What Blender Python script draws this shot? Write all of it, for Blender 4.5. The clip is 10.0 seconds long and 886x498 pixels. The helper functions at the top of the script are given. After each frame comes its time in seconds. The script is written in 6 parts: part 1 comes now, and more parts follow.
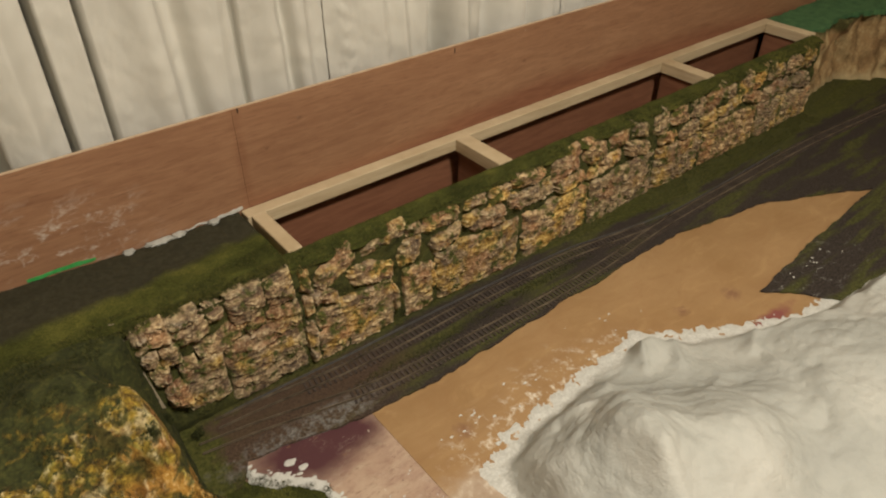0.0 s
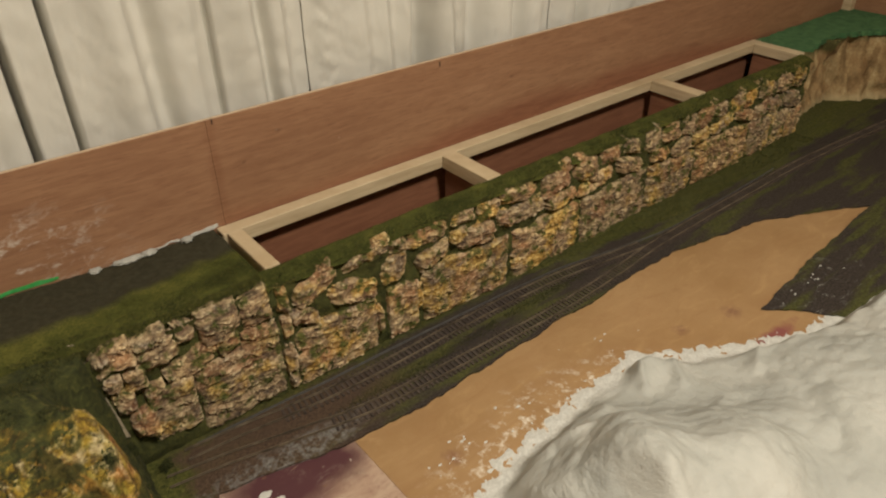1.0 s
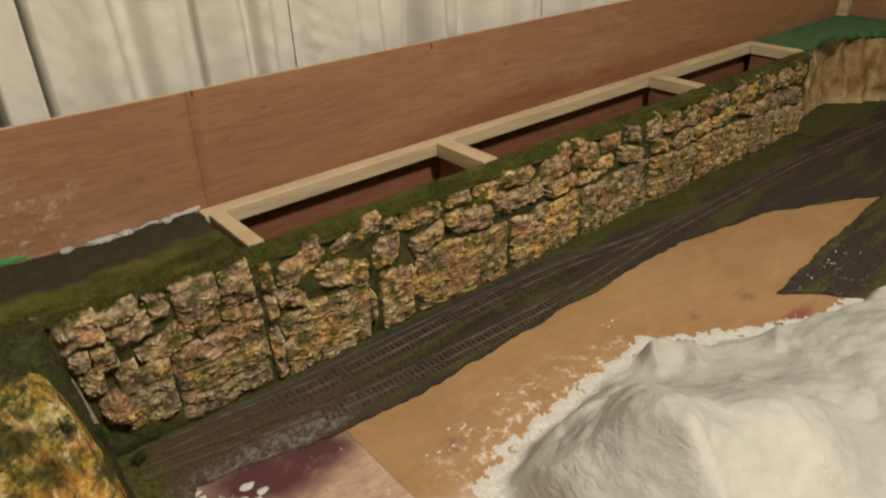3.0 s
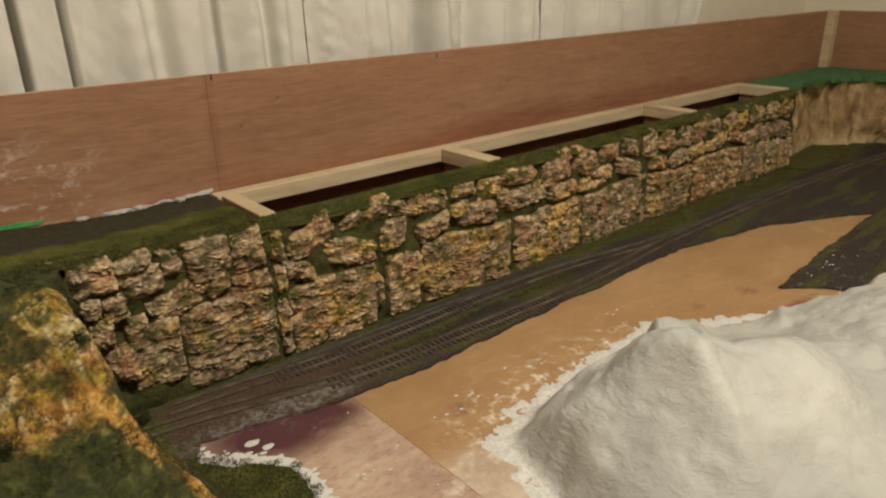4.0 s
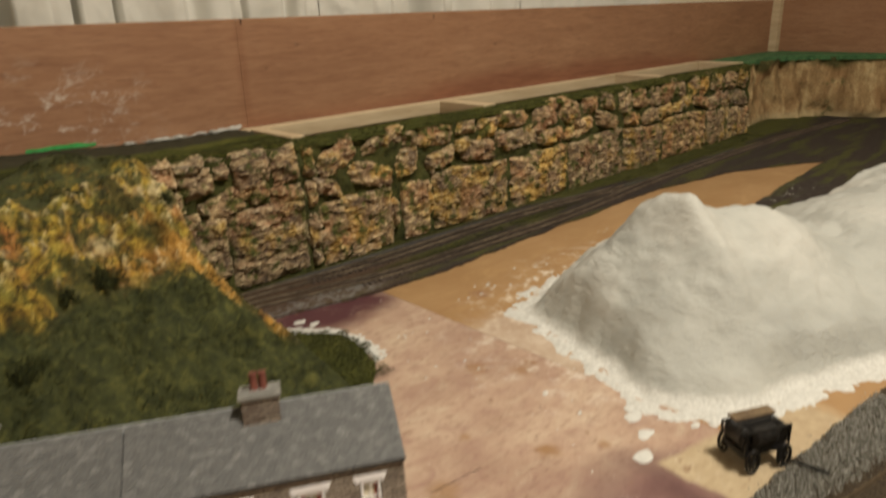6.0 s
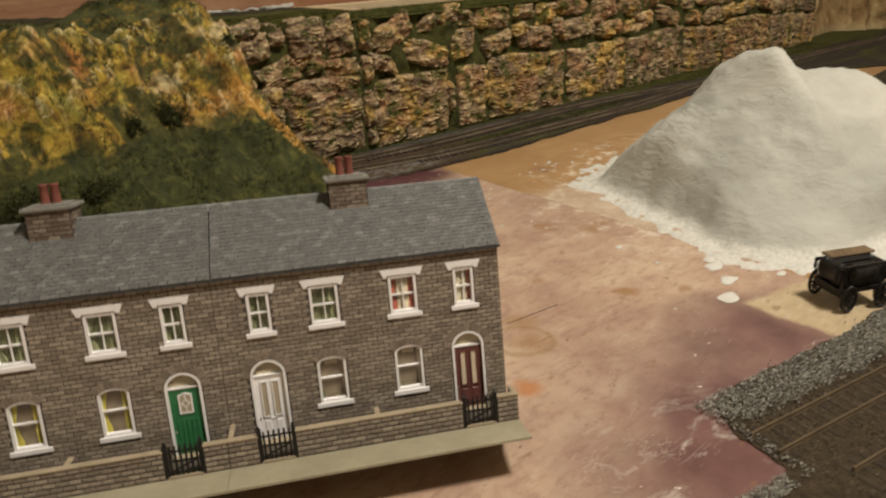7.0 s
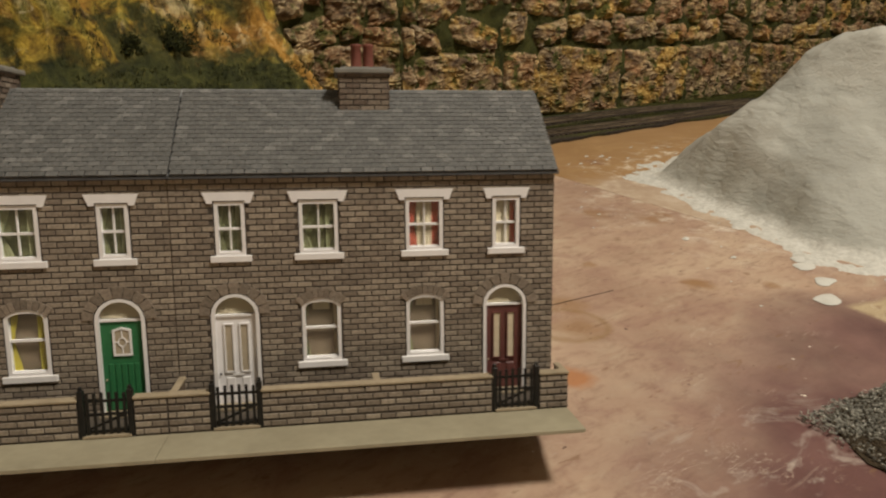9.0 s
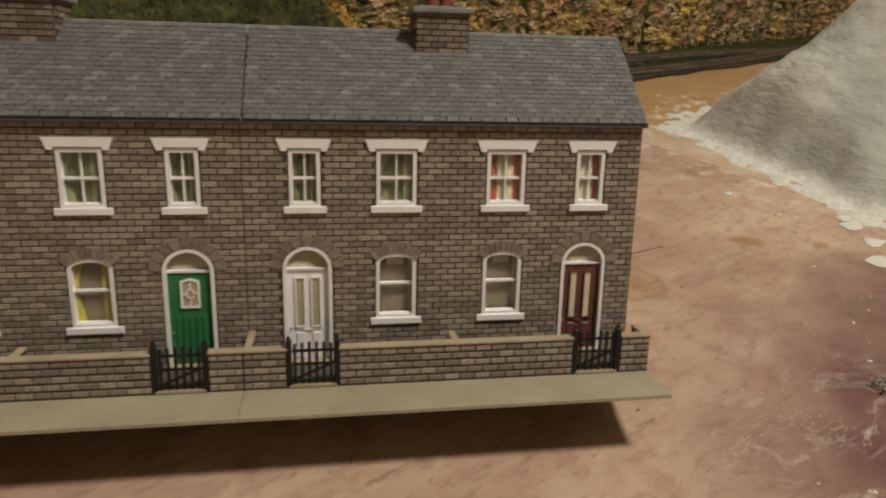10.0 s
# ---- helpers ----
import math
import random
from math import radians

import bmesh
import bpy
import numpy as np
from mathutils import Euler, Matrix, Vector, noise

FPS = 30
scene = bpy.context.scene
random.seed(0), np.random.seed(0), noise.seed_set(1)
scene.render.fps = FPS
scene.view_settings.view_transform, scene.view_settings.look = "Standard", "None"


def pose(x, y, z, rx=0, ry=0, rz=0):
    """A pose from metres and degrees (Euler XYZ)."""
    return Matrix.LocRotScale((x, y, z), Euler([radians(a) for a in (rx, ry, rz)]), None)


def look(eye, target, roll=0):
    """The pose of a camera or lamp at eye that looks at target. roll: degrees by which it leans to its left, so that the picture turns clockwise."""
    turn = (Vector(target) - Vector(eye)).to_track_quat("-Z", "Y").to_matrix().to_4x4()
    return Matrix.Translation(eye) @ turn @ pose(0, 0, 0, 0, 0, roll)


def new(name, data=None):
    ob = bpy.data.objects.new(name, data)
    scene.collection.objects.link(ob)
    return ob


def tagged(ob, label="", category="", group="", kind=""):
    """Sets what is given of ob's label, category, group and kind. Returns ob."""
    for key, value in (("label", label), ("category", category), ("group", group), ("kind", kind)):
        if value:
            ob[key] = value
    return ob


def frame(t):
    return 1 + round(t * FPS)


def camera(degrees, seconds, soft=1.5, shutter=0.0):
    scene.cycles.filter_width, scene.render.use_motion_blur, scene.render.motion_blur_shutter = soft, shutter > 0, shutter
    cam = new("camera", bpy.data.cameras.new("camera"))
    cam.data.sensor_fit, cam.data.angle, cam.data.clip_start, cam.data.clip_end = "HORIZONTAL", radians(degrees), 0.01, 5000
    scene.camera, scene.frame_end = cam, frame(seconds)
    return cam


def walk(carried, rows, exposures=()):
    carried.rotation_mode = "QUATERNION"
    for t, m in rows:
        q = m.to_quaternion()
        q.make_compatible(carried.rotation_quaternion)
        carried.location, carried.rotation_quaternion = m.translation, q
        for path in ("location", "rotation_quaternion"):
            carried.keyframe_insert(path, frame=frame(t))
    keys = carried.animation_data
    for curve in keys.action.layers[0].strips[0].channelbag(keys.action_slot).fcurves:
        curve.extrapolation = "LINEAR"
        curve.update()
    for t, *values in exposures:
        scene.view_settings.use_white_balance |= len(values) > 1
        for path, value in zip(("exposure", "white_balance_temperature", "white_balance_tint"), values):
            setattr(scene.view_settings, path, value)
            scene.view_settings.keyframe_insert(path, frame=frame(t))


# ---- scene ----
cam = camera(65.3, 10.0, soft=2.1, shutter=0.5)
PATH = [
    (0, (0.2102, 0.4220, 0.7252), (0.8165, 1.1738, 0.0129), 0.28),
    (0.5, (0.2116, 0.4236, 0.7049), (0.8338, 1.1860, 0.0182), 0.20),
    (1, (0.2298, 0.4334, 0.6724), (0.8708, 1.2063, 0.0153), 0.06),
    (1.5, (0.2351, 0.4310, 0.6706), (0.8920, 1.2108, 0.0377), -0.28),
    (2, (0.2265, 0.4275, 0.6585), (0.8968, 1.2175, 0.0530), -1.01),
    (2.5, (0.2390, 0.4286, 0.6379), (0.9107, 1.2228, 0.0397), -1.21),
    (3, (0.2335, 0.4282, 0.5657), (0.9020, 1.2350, -0.0194), -1.17),
    (3.2, (0.2468, 0.4180, 0.5408), (0.9131, 1.2265, -0.0445), -1.57),
    (4.3, (0.1490, 0.3585, 0.4244), (0.8798, 1.2286, 0.0386), -1.31),
    (4.5, (0.1454, 0.3429, 0.4183), (0.8796, 1.2187, 0.0524), -1.87),
    (5, (0.1317, 0.3327, 0.3996), (0.8780, 1.2082, 0.0583), -2.22),
    (5.2, (0.1243, 0.3257, 0.3960), (0.8760, 1.1997, 0.0627), -2.34),
    (6.3, (-0.0082, 0.3107, 0.3085), (0.7652, 1.1164, -0.1305), -1.03),
    (6.5, (-0.0151, 0.3136, 0.2920), (0.7341, 1.1240, -0.1791), -1.44),
    (7, (-0.0113, 0.3282, 0.2462), (0.7006, 1.1693, -0.2290), -2.17),
    (7.5, (-0.0060, 0.3383, 0.2133), (0.6897, 1.2034, -0.2425), -2.03),
    (8, (0.0250, 0.3397, 0.1853), (0.7107, 1.2280, -0.2398), -0.58),
    (8.5, (0.0357, 0.3493, 0.1673), (0.7105, 1.2547, -0.2390), 0.19),
    (9, (0.0296, 0.3802, 0.1697), (0.7148, 1.2701, -0.2529), 1.55),
    (9.5, (0.0256, 0.4039, 0.1660), (0.7152, 1.2657, -0.3051), 2.97),
    (10, (0.0107, 0.4108, 0.1686), (0.6888, 1.2565, -0.3463), 3.49),
]
walk(cam, [(t, look(eye, target, roll)) for t, eye, target, roll in PATH],
     exposures=[(0, -0.05), (3.2, 0.0), (5.2, -0.03), (6.5, 0.02), (7.5, -0.15), (9, -0.29), (10, -0.33)])

# ---- light ----
world = bpy.data.worlds.new("room_air")
world.use_nodes = True
world.node_tree.nodes["Background"].inputs[0].default_value = (1.0, 0.93, 0.80, 1)
world.node_tree.nodes["Background"].inputs[1].default_value = 0.062
scene.world = world

lamp_data = bpy.data.lights.new("ceiling_lamp_light", "AREA")
lamp_data.shape, lamp_data.size = "DISK", 0.28
lamp_data.energy, lamp_data.color = 43.0, (1.0, 0.925, 0.795)
lamp = new("ceiling_lamp_light", lamp_data)
lamp.matrix_world = pose(0.60, -0.04, 1.72)

# ---- materials ----


def node(nt, kind, **inputs):
    n = nt.nodes.new(kind)
    for key, value in inputs.items():
        key = key.replace("_", " ")
        if isinstance(value, bpy.types.NodeSocket):
            nt.links.new(value, n.inputs[key])
        else:
            n.inputs[key].default_value = value
    return n


def place(nt, stretch=None):
    out = nt.nodes.new("ShaderNodeNewGeometry").outputs["Position"]
    if stretch:
        m = nt.nodes.new("ShaderNodeVectorMath")
        m.operation = "MULTIPLY"
        nt.links.new(out, m.inputs[0])
        m.inputs[1].default_value = stretch
        out = m.outputs[0]
    return out


def noise_of(nt, scale, detail=4.0, rough=0.55, stretch=None, warp=0.0):
    n = node(nt, "ShaderNodeTexNoise", Vector=place(nt, stretch), Scale=scale, Detail=detail, Roughness=rough, Distortion=warp)
    return n.outputs["Fac"]


def ramp_of(nt, fac, stops):
    r = nt.nodes.new("ShaderNodeValToRGB")
    while len(r.color_ramp.elements) < len(stops):
        r.color_ramp.elements.new(0.5)
    for e, (at, col) in zip(r.color_ramp.elements, stops):
        e.position = at
        e.color = (*col, 1) if len(col) == 3 else col
    nt.links.new(fac, r.inputs[0])
    return r.outputs[0]


def grey_of(nt, fac, low, high):
    """Maps low..high to 0..1."""
    m = node(nt, "ShaderNodeMapRange", Value=fac, From_Min=low, From_Max=high)
    return m.outputs[0]


def sums(nt, op, a, b):
    m = nt.nodes.new("ShaderNodeMath")
    m.operation = op
    for slot, v in zip(m.inputs, (a, b)):
        if isinstance(v, bpy.types.NodeSocket):
            nt.links.new(v, slot)
        else:
            slot.default_value = v
    return m.outputs[0]


def blend(nt, fac, a, b, how="MIX"):
    m = nt.nodes.new("ShaderNodeMix")
    m.data_type, m.blend_type = "RGBA", how
    for i, v in ((0, fac), (6, a), (7, b)):
        if isinstance(v, bpy.types.NodeSocket):
            nt.links.new(v, m.inputs[i])
        else:
            m.inputs[i].default_value = (*v, 1) if isinstance(v, tuple) else v
    return m.outputs[2]


def spot(nt, centre, inner, outer, wobble=0.02, scale=30.0, squash=(1, 1, 1)):
    """1 inside a stain with an uneven rim, 0 outside it."""
    off = nt.nodes.new("ShaderNodeVectorMath")
    off.operation = "SUBTRACT"
    nt.links.new(place(nt), off.inputs[0])
    off.inputs[1].default_value = (*centre, 0) if len(centre) == 2 else centre
    sq = nt.nodes.new("ShaderNodeVectorMath")
    sq.operation = "MULTIPLY"
    nt.links.new(off.outputs[0], sq.inputs[0])
    sq.inputs[1].default_value = squash
    ln = nt.nodes.new("ShaderNodeVectorMath")
    ln.operation = "LENGTH"
    nt.links.new(sq.outputs[0], ln.inputs[0])
    d = sums(nt, "ADD", ln.outputs["Value"], sums(nt, "MULTIPLY", sums(nt, "SUBTRACT", noise_of(nt, scale, 5.0), 0.5), wobble * 4))
    return grey_of(nt, d, outer, inner)


def material(name, rough=0.8, metal=0.0):
    m = bpy.data.materials.new(name)
    m.use_nodes = True
    nt = m.node_tree
    b = nt.nodes["Principled BSDF"]
    b.inputs["Roughness"].default_value, b.inputs["Metallic"].default_value = rough, metal
    b.inputs["Specular IOR Level"].default_value = 0.3
    return m, nt, b


def finish(nt, b, colour, height=None, depth=0.0005, strength=0.6):
    nt.links.new(colour, b.inputs["Base Color"])
    if height is not None:
        n = node(nt, "ShaderNodeBump", Height=height, Distance=depth, Strength=strength)
        nt.links.new(n.outputs[0], b.inputs["Normal"])


def plain(name, dark, light, scale=60.0, rough=0.7, metal=0.0, depth=0.0003, strength=0.4, stretch=None, fine=6.0):
    """A surface that varies between two colours at two scales."""
    m, nt, b = material(name, rough, metal)
    a = noise_of(nt, scale, 3.0, 0.5, stretch)
    f = noise_of(nt, scale * fine, 4.0, 0.6, stretch)
    mixed = sums(nt, "ADD", sums(nt, "MULTIPLY", a, 0.6), sums(nt, "MULTIPLY", f, 0.4))
    finish(nt, b, ramp_of(nt, mixed, [(0.33, dark), (0.67, light)]), f, depth, strength)
    return m


def piece_random(nt):
    """A number for each piece, be it an object of its own or an island of a joined mesh."""
    o = nt.nodes.new("ShaderNodeObjectInfo").outputs["Random"]
    g = nt.nodes.new("ShaderNodeNewGeometry").outputs["Random Per Island"]
    return sums(nt, "FRACT", sums(nt, "ADD", o, g), 0.0)


def pieces(name, stops, rough=0.75, scale=400.0, depth=0.0003, strength=0.6, grain=0.5):
    m, nt, b = material(name, rough)
    col = ramp_of(nt, piece_random(nt), stops)
    f = noise_of(nt, scale, 4.0, 0.65)
    tone = ramp_of(nt, f, [(0.3, (1 - grain,) * 3), (0.7, (1 + grain * 0.3,) * 3)])
    finish(nt, b, blend(nt, 1.0, col, tone, "MULTIPLY"), f, depth, strength)
    return m


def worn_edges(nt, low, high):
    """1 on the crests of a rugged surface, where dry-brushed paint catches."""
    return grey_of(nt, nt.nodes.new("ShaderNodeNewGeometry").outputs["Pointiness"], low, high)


def make_pink_board():
    m, nt, b = material("weathered_pink_plywood", 0.55)
    broad, fine = noise_of(nt, 9.0, 5.0, 0.6), noise_of(nt, 70.0, 6.0, 0.65, (1, 2.2, 1))
    col = ramp_of(nt, broad, [(0.3, (0.325, 0.209, 0.150)), (0.5, (0.42, 0.290, 0.207)), (0.7, (0.495, 0.373, 0.268))])
    blotch = noise_of(nt, 34.0, 6.0, 0.7, (1, 1.6, 1), 0.6)
    col = blend(nt, sums(nt, "MULTIPLY", grey_of(nt, blotch, 0.50, 0.68), 0.55), col, (0.27, 0.145, 0.115))
    col = blend(nt, sums(nt, "MULTIPLY", grey_of(nt, blotch, 0.46, 0.30), 0.45), col, (0.52, 0.43, 0.31))
    col = blend(nt, sums(nt, "MULTIPLY", grey_of(nt, fine, 0.52, 0.75), 0.8), col, (0.23, 0.13, 0.09))
    purple = ramp_of(nt, noise_of(nt, 24.0, 5.0, 0.6), [(0.3, (0.098, 0.047, 0.044)), (0.7, (0.205, 0.112, 0.096))])
    col = blend(nt, spot(nt, (0.335, 0.395), 0.085, 0.200, 0.03, 14.0), col, purple)
    maroon = ramp_of(nt, noise_of(nt, 40.0, 5.0, 0.6), [(0.3, (0.090, 0.036, 0.034)), (0.7, (0.170, 0.080, 0.072))])
    col = blend(nt, sums(nt, "MULTIPLY", spot(nt, (0.285, 0.445), 0.020, 0.060, 0.025, 22.0, (1.0, 1.3, 1)), 0.75), col, maroon)
    col = blend(nt, sums(nt, "MULTIPLY", spot(nt, (0.310, 0.487), 0.006, 0.020, 0.008, 40.0), 0.7), col, maroon)
    col = blend(nt, spot(nt, (0.415, 0.497), 0.02, 0.078, 0.012, 20.0), col, purple)
    col = blend(nt, spot(nt, (0.44, 0.957), 0.040, 0.085, 0.012, 25.0, (0.75, 1.35, 1)), col, (0.085, 0.032, 0.036))
    sep = nt.nodes.new("ShaderNodeSeparateXYZ")
    nt.links.new(place(nt), sep.inputs[0])
    wave = sums(nt, "MULTIPLY", sums(nt, "SUBTRACT", noise_of(nt, 45.0, 4.0, 0.6), 0.5), 0.012)
    sand = sums(nt, "MULTIPLY", grey_of(nt, sums(nt, "ADD", sep.outputs[0], wave), 0.4425, 0.4475), grey_of(nt, sums(nt, "ADD", sums(nt, "ADD", sep.outputs[1], sums(nt, "MULTIPLY", sep.outputs[0], 0.2)), wave), 0.6200, 0.6140))
    col = blend(nt, sums(nt, "MULTIPLY", sand, spot(nt, (0.52, 0.46), 0.10, 0.12, 0.006, 26.0)), col, ramp_of(nt, fine, [(0.3, (0.36, 0.27, 0.16)), (0.7, (0.47, 0.37, 0.235))]))
    for at, r in (((0.460, 0.734), 0.012), ((0.489, 0.699), 0.011), ((0.294, 0.600), 0.014), ((0.403, 0.598), 0.009), ((0.31, 0.625), 0.012), ((0.401, 0.600), 0.008), ((0.505, 0.703), 0.006), ((0.440, 0.572), 0.005), ((0.370, 0.660), 0.005)):
        col = blend(nt, sums(nt, "MULTIPLY", spot(nt, at, r * 0.4, r * 1.3, 0.004, 90.0), 0.6), col, (0.27, 0.145, 0.06))
    col = blend(nt, spot(nt, (0.253, 0.566), 0.004, 0.012, 0.003, 120.0), col, (0.40, 0.185, 0.085))
    halo = sums(nt, "SUBTRACT", spot(nt, (0.292, 0.606), 0.0195, 0.0225, 0.003, 40.0), spot(nt, (0.292, 0.606), 0.0155, 0.0185, 0.003, 40.0))
    col = blend(nt, sums(nt, "MULTIPLY", halo, 0.5), col, (0.25, 0.15, 0.06))
    streak = noise_of(nt, 26.0, 7.0, 0.7, (1.0, 1.7, 1), 0.8)
    white = sums(nt, "MULTIPLY", grey_of(nt, streak, 0.55, 0.72), spot(nt, (0.262, 0.450), 0.03, 0.10, 0.02, 18.0))
    col = blend(nt, white, col, (0.50, 0.44, 0.38))
    dust = sums(nt, "MULTIPLY", grey_of(nt, noise_of(nt, 45.0, 6.0, 0.7), 0.51, 0.70), spot(nt, (0.545, 0.70), 0.05, 0.13, 0.02, 20.0, (1.1, 0.75, 1)))
    col = blend(nt, dust, col, (0.66, 0.58, 0.48))
    scratch = noise_of(nt, 22.0, 5.0, 0.6, (1.2, 9.0, 1), 0.9)
    line = grey_of(nt, sums(nt, "ABSOLUTE", sums(nt, "SUBTRACT", scratch, 0.5), 0.0), 0.009, 0.001)
    where = grey_of(nt, noise_of(nt, 19.0, 4.0, 0.6), 0.48, 0.60)
    col = blend(nt, sums(nt, "MULTIPLY", sums(nt, "MULTIPLY", line, where), 0.7), col, (0.16, 0.085, 0.06))
    pale = noise_of(nt, 30.0, 5.0, 0.6, (1.0, 6.0, 1), 1.2)
    pale = grey_of(nt, sums(nt, "ABSOLUTE", sums(nt, "SUBTRACT", pale, 0.48), 0.0), 0.010, 0.001)
    pale = sums(nt, "MULTIPLY", pale, grey_of(nt, noise_of(nt, 21.0, 3.0, 0.5, (1, 1.4, 1)), 0.54, 0.66))
    col = blend(nt, sums(nt, "MULTIPLY", pale, 0.75), col, (0.56, 0.47, 0.38))
    dash = grey_of(nt, noise_of(nt, 60.0, 3.0, 0.5, (1.0, 3.0, 1), 0.4), 0.665, 0.70)
    col = blend(nt, sums(nt, "MULTIPLY", dash, 0.55), col, (0.20, 0.11, 0.06))
    dots = grey_of(nt, noise_of(nt, 240.0, 2.0, 0.5), 0.71, 0.76)
    col = blend(nt, dots, col, (0.12, 0.065, 0.05))
    specks = grey_of(nt, noise_of(nt, 150.0, 2.0, 0.5), 0.74, 0.78)
    col = blend(nt, specks, col, (0.70, 0.62, 0.52))
    nt.links.new(grey_of(nt, broad, -0.4, 1.2), b.inputs["Roughness"])
    finish(nt, b, col, fine, 0.0004, 0.5)
    return m


def make_ochre_board():
    m, nt, b = material("ochre_board", 0.7)
    broad, fine = noise_of(nt, 7.0, 5.0, 0.6), noise_of(nt, 120.0, 5.0, 0.6)
    col = ramp_of(nt, broad, [(0.3, (0.292, 0.169, 0.071)), (0.7, (0.36, 0.220, 0.103))])
    col = blend(nt, sums(nt, "MULTIPLY", grey_of(nt, fine, 0.55, 0.8), 0.5), col, (0.30, 0.15, 0.06))
    for at, r in (((0.60, 0.86), 0.013), ((1.12, 0.80), 0.016), ((1.02, 0.825), 0.012)):
        col = blend(nt, sums(nt, "MULTIPLY", spot(nt, at, r * 0.3, r * 1.2, 0.006, 90.0), 0.6), col, (0.17, 0.075, 0.05))
    wipe = noise_of(nt, 14.0, 6.0, 0.65, (1.0, 2.6, 1), 0.8)
    col = blend(nt, sums(nt, "MULTIPLY", grey_of(nt, wipe, 0.50, 0.70), 0.5), col, (0.27, 0.145, 0.062))
    col = blend(nt, sums(nt, "MULTIPLY", grey_of(nt, wipe, 0.46, 0.32), 0.5), col, (0.42, 0.262, 0.12))
    pink = spot(nt, (0.535, 0.675), 0.072, 0.092, 0.010, 24.0, (1, 0.62, 1))
    col = blend(nt, pink, col, ramp_of(nt, noise_of(nt, 30.0, 6.0, 0.7), [(0.35, (0.36, 0.255, 0.175)), (0.5, (0.43, 0.325, 0.235)), (0.66, (0.52, 0.42, 0.32))]))
    col = blend(nt, spot(nt, (0.560, 0.462), 0.045, 0.062, 0.008, 30.0), col, ramp_of(nt, fine, [(0.3, (0.34, 0.25, 0.15)), (0.7, (0.44, 0.34, 0.21))]))
    edge = spot(nt, (1.11, 0.728), 0.006, 0.017, 0.006, 40.0, (0.22, 1, 1))
    col = blend(nt, edge, col, (0.22, 0.07, 0.06))
    dust = sums(nt, "MULTIPLY", grey_of(nt, noise_of(nt, 60.0, 7.0, 0.7), 0.52, 0.66), spot(nt, (0.74, 0.80), 0.05, 0.105, 0.02, 22.0, (0.45, 1, 1)))
    col = blend(nt, dust, col, (0.70, 0.62, 0.50))
    finish(nt, b, col, fine, 0.0003, 0.4)
    return m


def make_scenic_ground():
    m, nt, b = material("cinder_and_grass_scatter", 0.95)
    b.inputs["Specular IOR Level"].default_value = 0.08
    fine = noise_of(nt, 320.0, 5.0, 0.7)
    col = ramp_of(nt, fine, [(0.3, (0.018, 0.014, 0.012)), (0.55, (0.050, 0.040, 0.033)), (0.75, (0.115, 0.095, 0.08))])
    brown = ramp_of(nt, fine, [(0.3, (0.040, 0.026, 0.018)), (0.7, (0.125, 0.080, 0.052))])
    green = ramp_of(nt, noise_of(nt, 200.0, 4.0, 0.7), [(0.3, (0.03, 0.036, 0.01)), (0.7, (0.12, 0.12, 0.03))])
    stripes = grey_of(nt, noise_of(nt, 8.0, 4.0, 0.6, (0.6, 3.4, 1.0)), 0.49, 0.60)
    col = blend(nt, sums(nt, "MULTIPLY", stripes, 0.68), col, green)
    col = blend(nt, sums(nt, "MULTIPLY", spot(nt, (0.43, 1.025), 0.09, 0.17, 0.02, 12.0, (0.7, 1.8, 1)), 0.9), col, brown)
    col = blend(nt, sums(nt, "MULTIPLY", spot(nt, (0.310, 1.03), 0.020, 0.042, 0.02, 40.0, (1.0, 0.3, 1)), 0.9), col, green)
    sep = nt.nodes.new("ShaderNodeSeparateXYZ")
    nt.links.new(place(nt), sep.inputs[0])
    verge = sums(nt, "ADD", sep.outputs[1], sums(nt, "MULTIPLY", sums(nt, "SUBTRACT", noise_of(nt, 30.0), 0.5), 0.03))
    verge = sums(nt, "ADD", verge, sums(nt, "MULTIPLY", grey_of(nt, sep.outputs[0], 0.92, 1.30), 0.048))
    col = blend(nt, sums(nt, "MULTIPLY", grey_of(nt, verge, 1.068, 1.078), 0.75), col, green)
    grit = sums(nt, "MULTIPLY", grey_of(nt, noise_of(nt, 110.0, 6.0, 0.7), 0.44, 0.60), spot(nt, (0.44, 0.984), 0.016, 0.030, 0.008, 60.0, (0.2, 1, 1)))
    col = blend(nt, sums(nt, "MULTIPLY", grit, 0.85), col, ramp_of(nt, fine, [(0.3, (0.10, 0.092, 0.085)), (0.7, (0.27, 0.255, 0.235))]))
    spill = sums(nt, "MULTIPLY", grey_of(nt, noise_of(nt, 34.0, 7.0, 0.72, (1.0, 2.2, 1), 0.8), 0.57, 0.72), spot(nt, (1.26, 0.735), 0.03, 0.10, 0.02, 20.0, (0.5, 1.3, 1)))
    col = blend(nt, sums(nt, "MULTIPLY", spill, 0.7), col, (0.45, 0.43, 0.39))
    finish(nt, b, col, fine, 0.0016, 0.9)
    return m


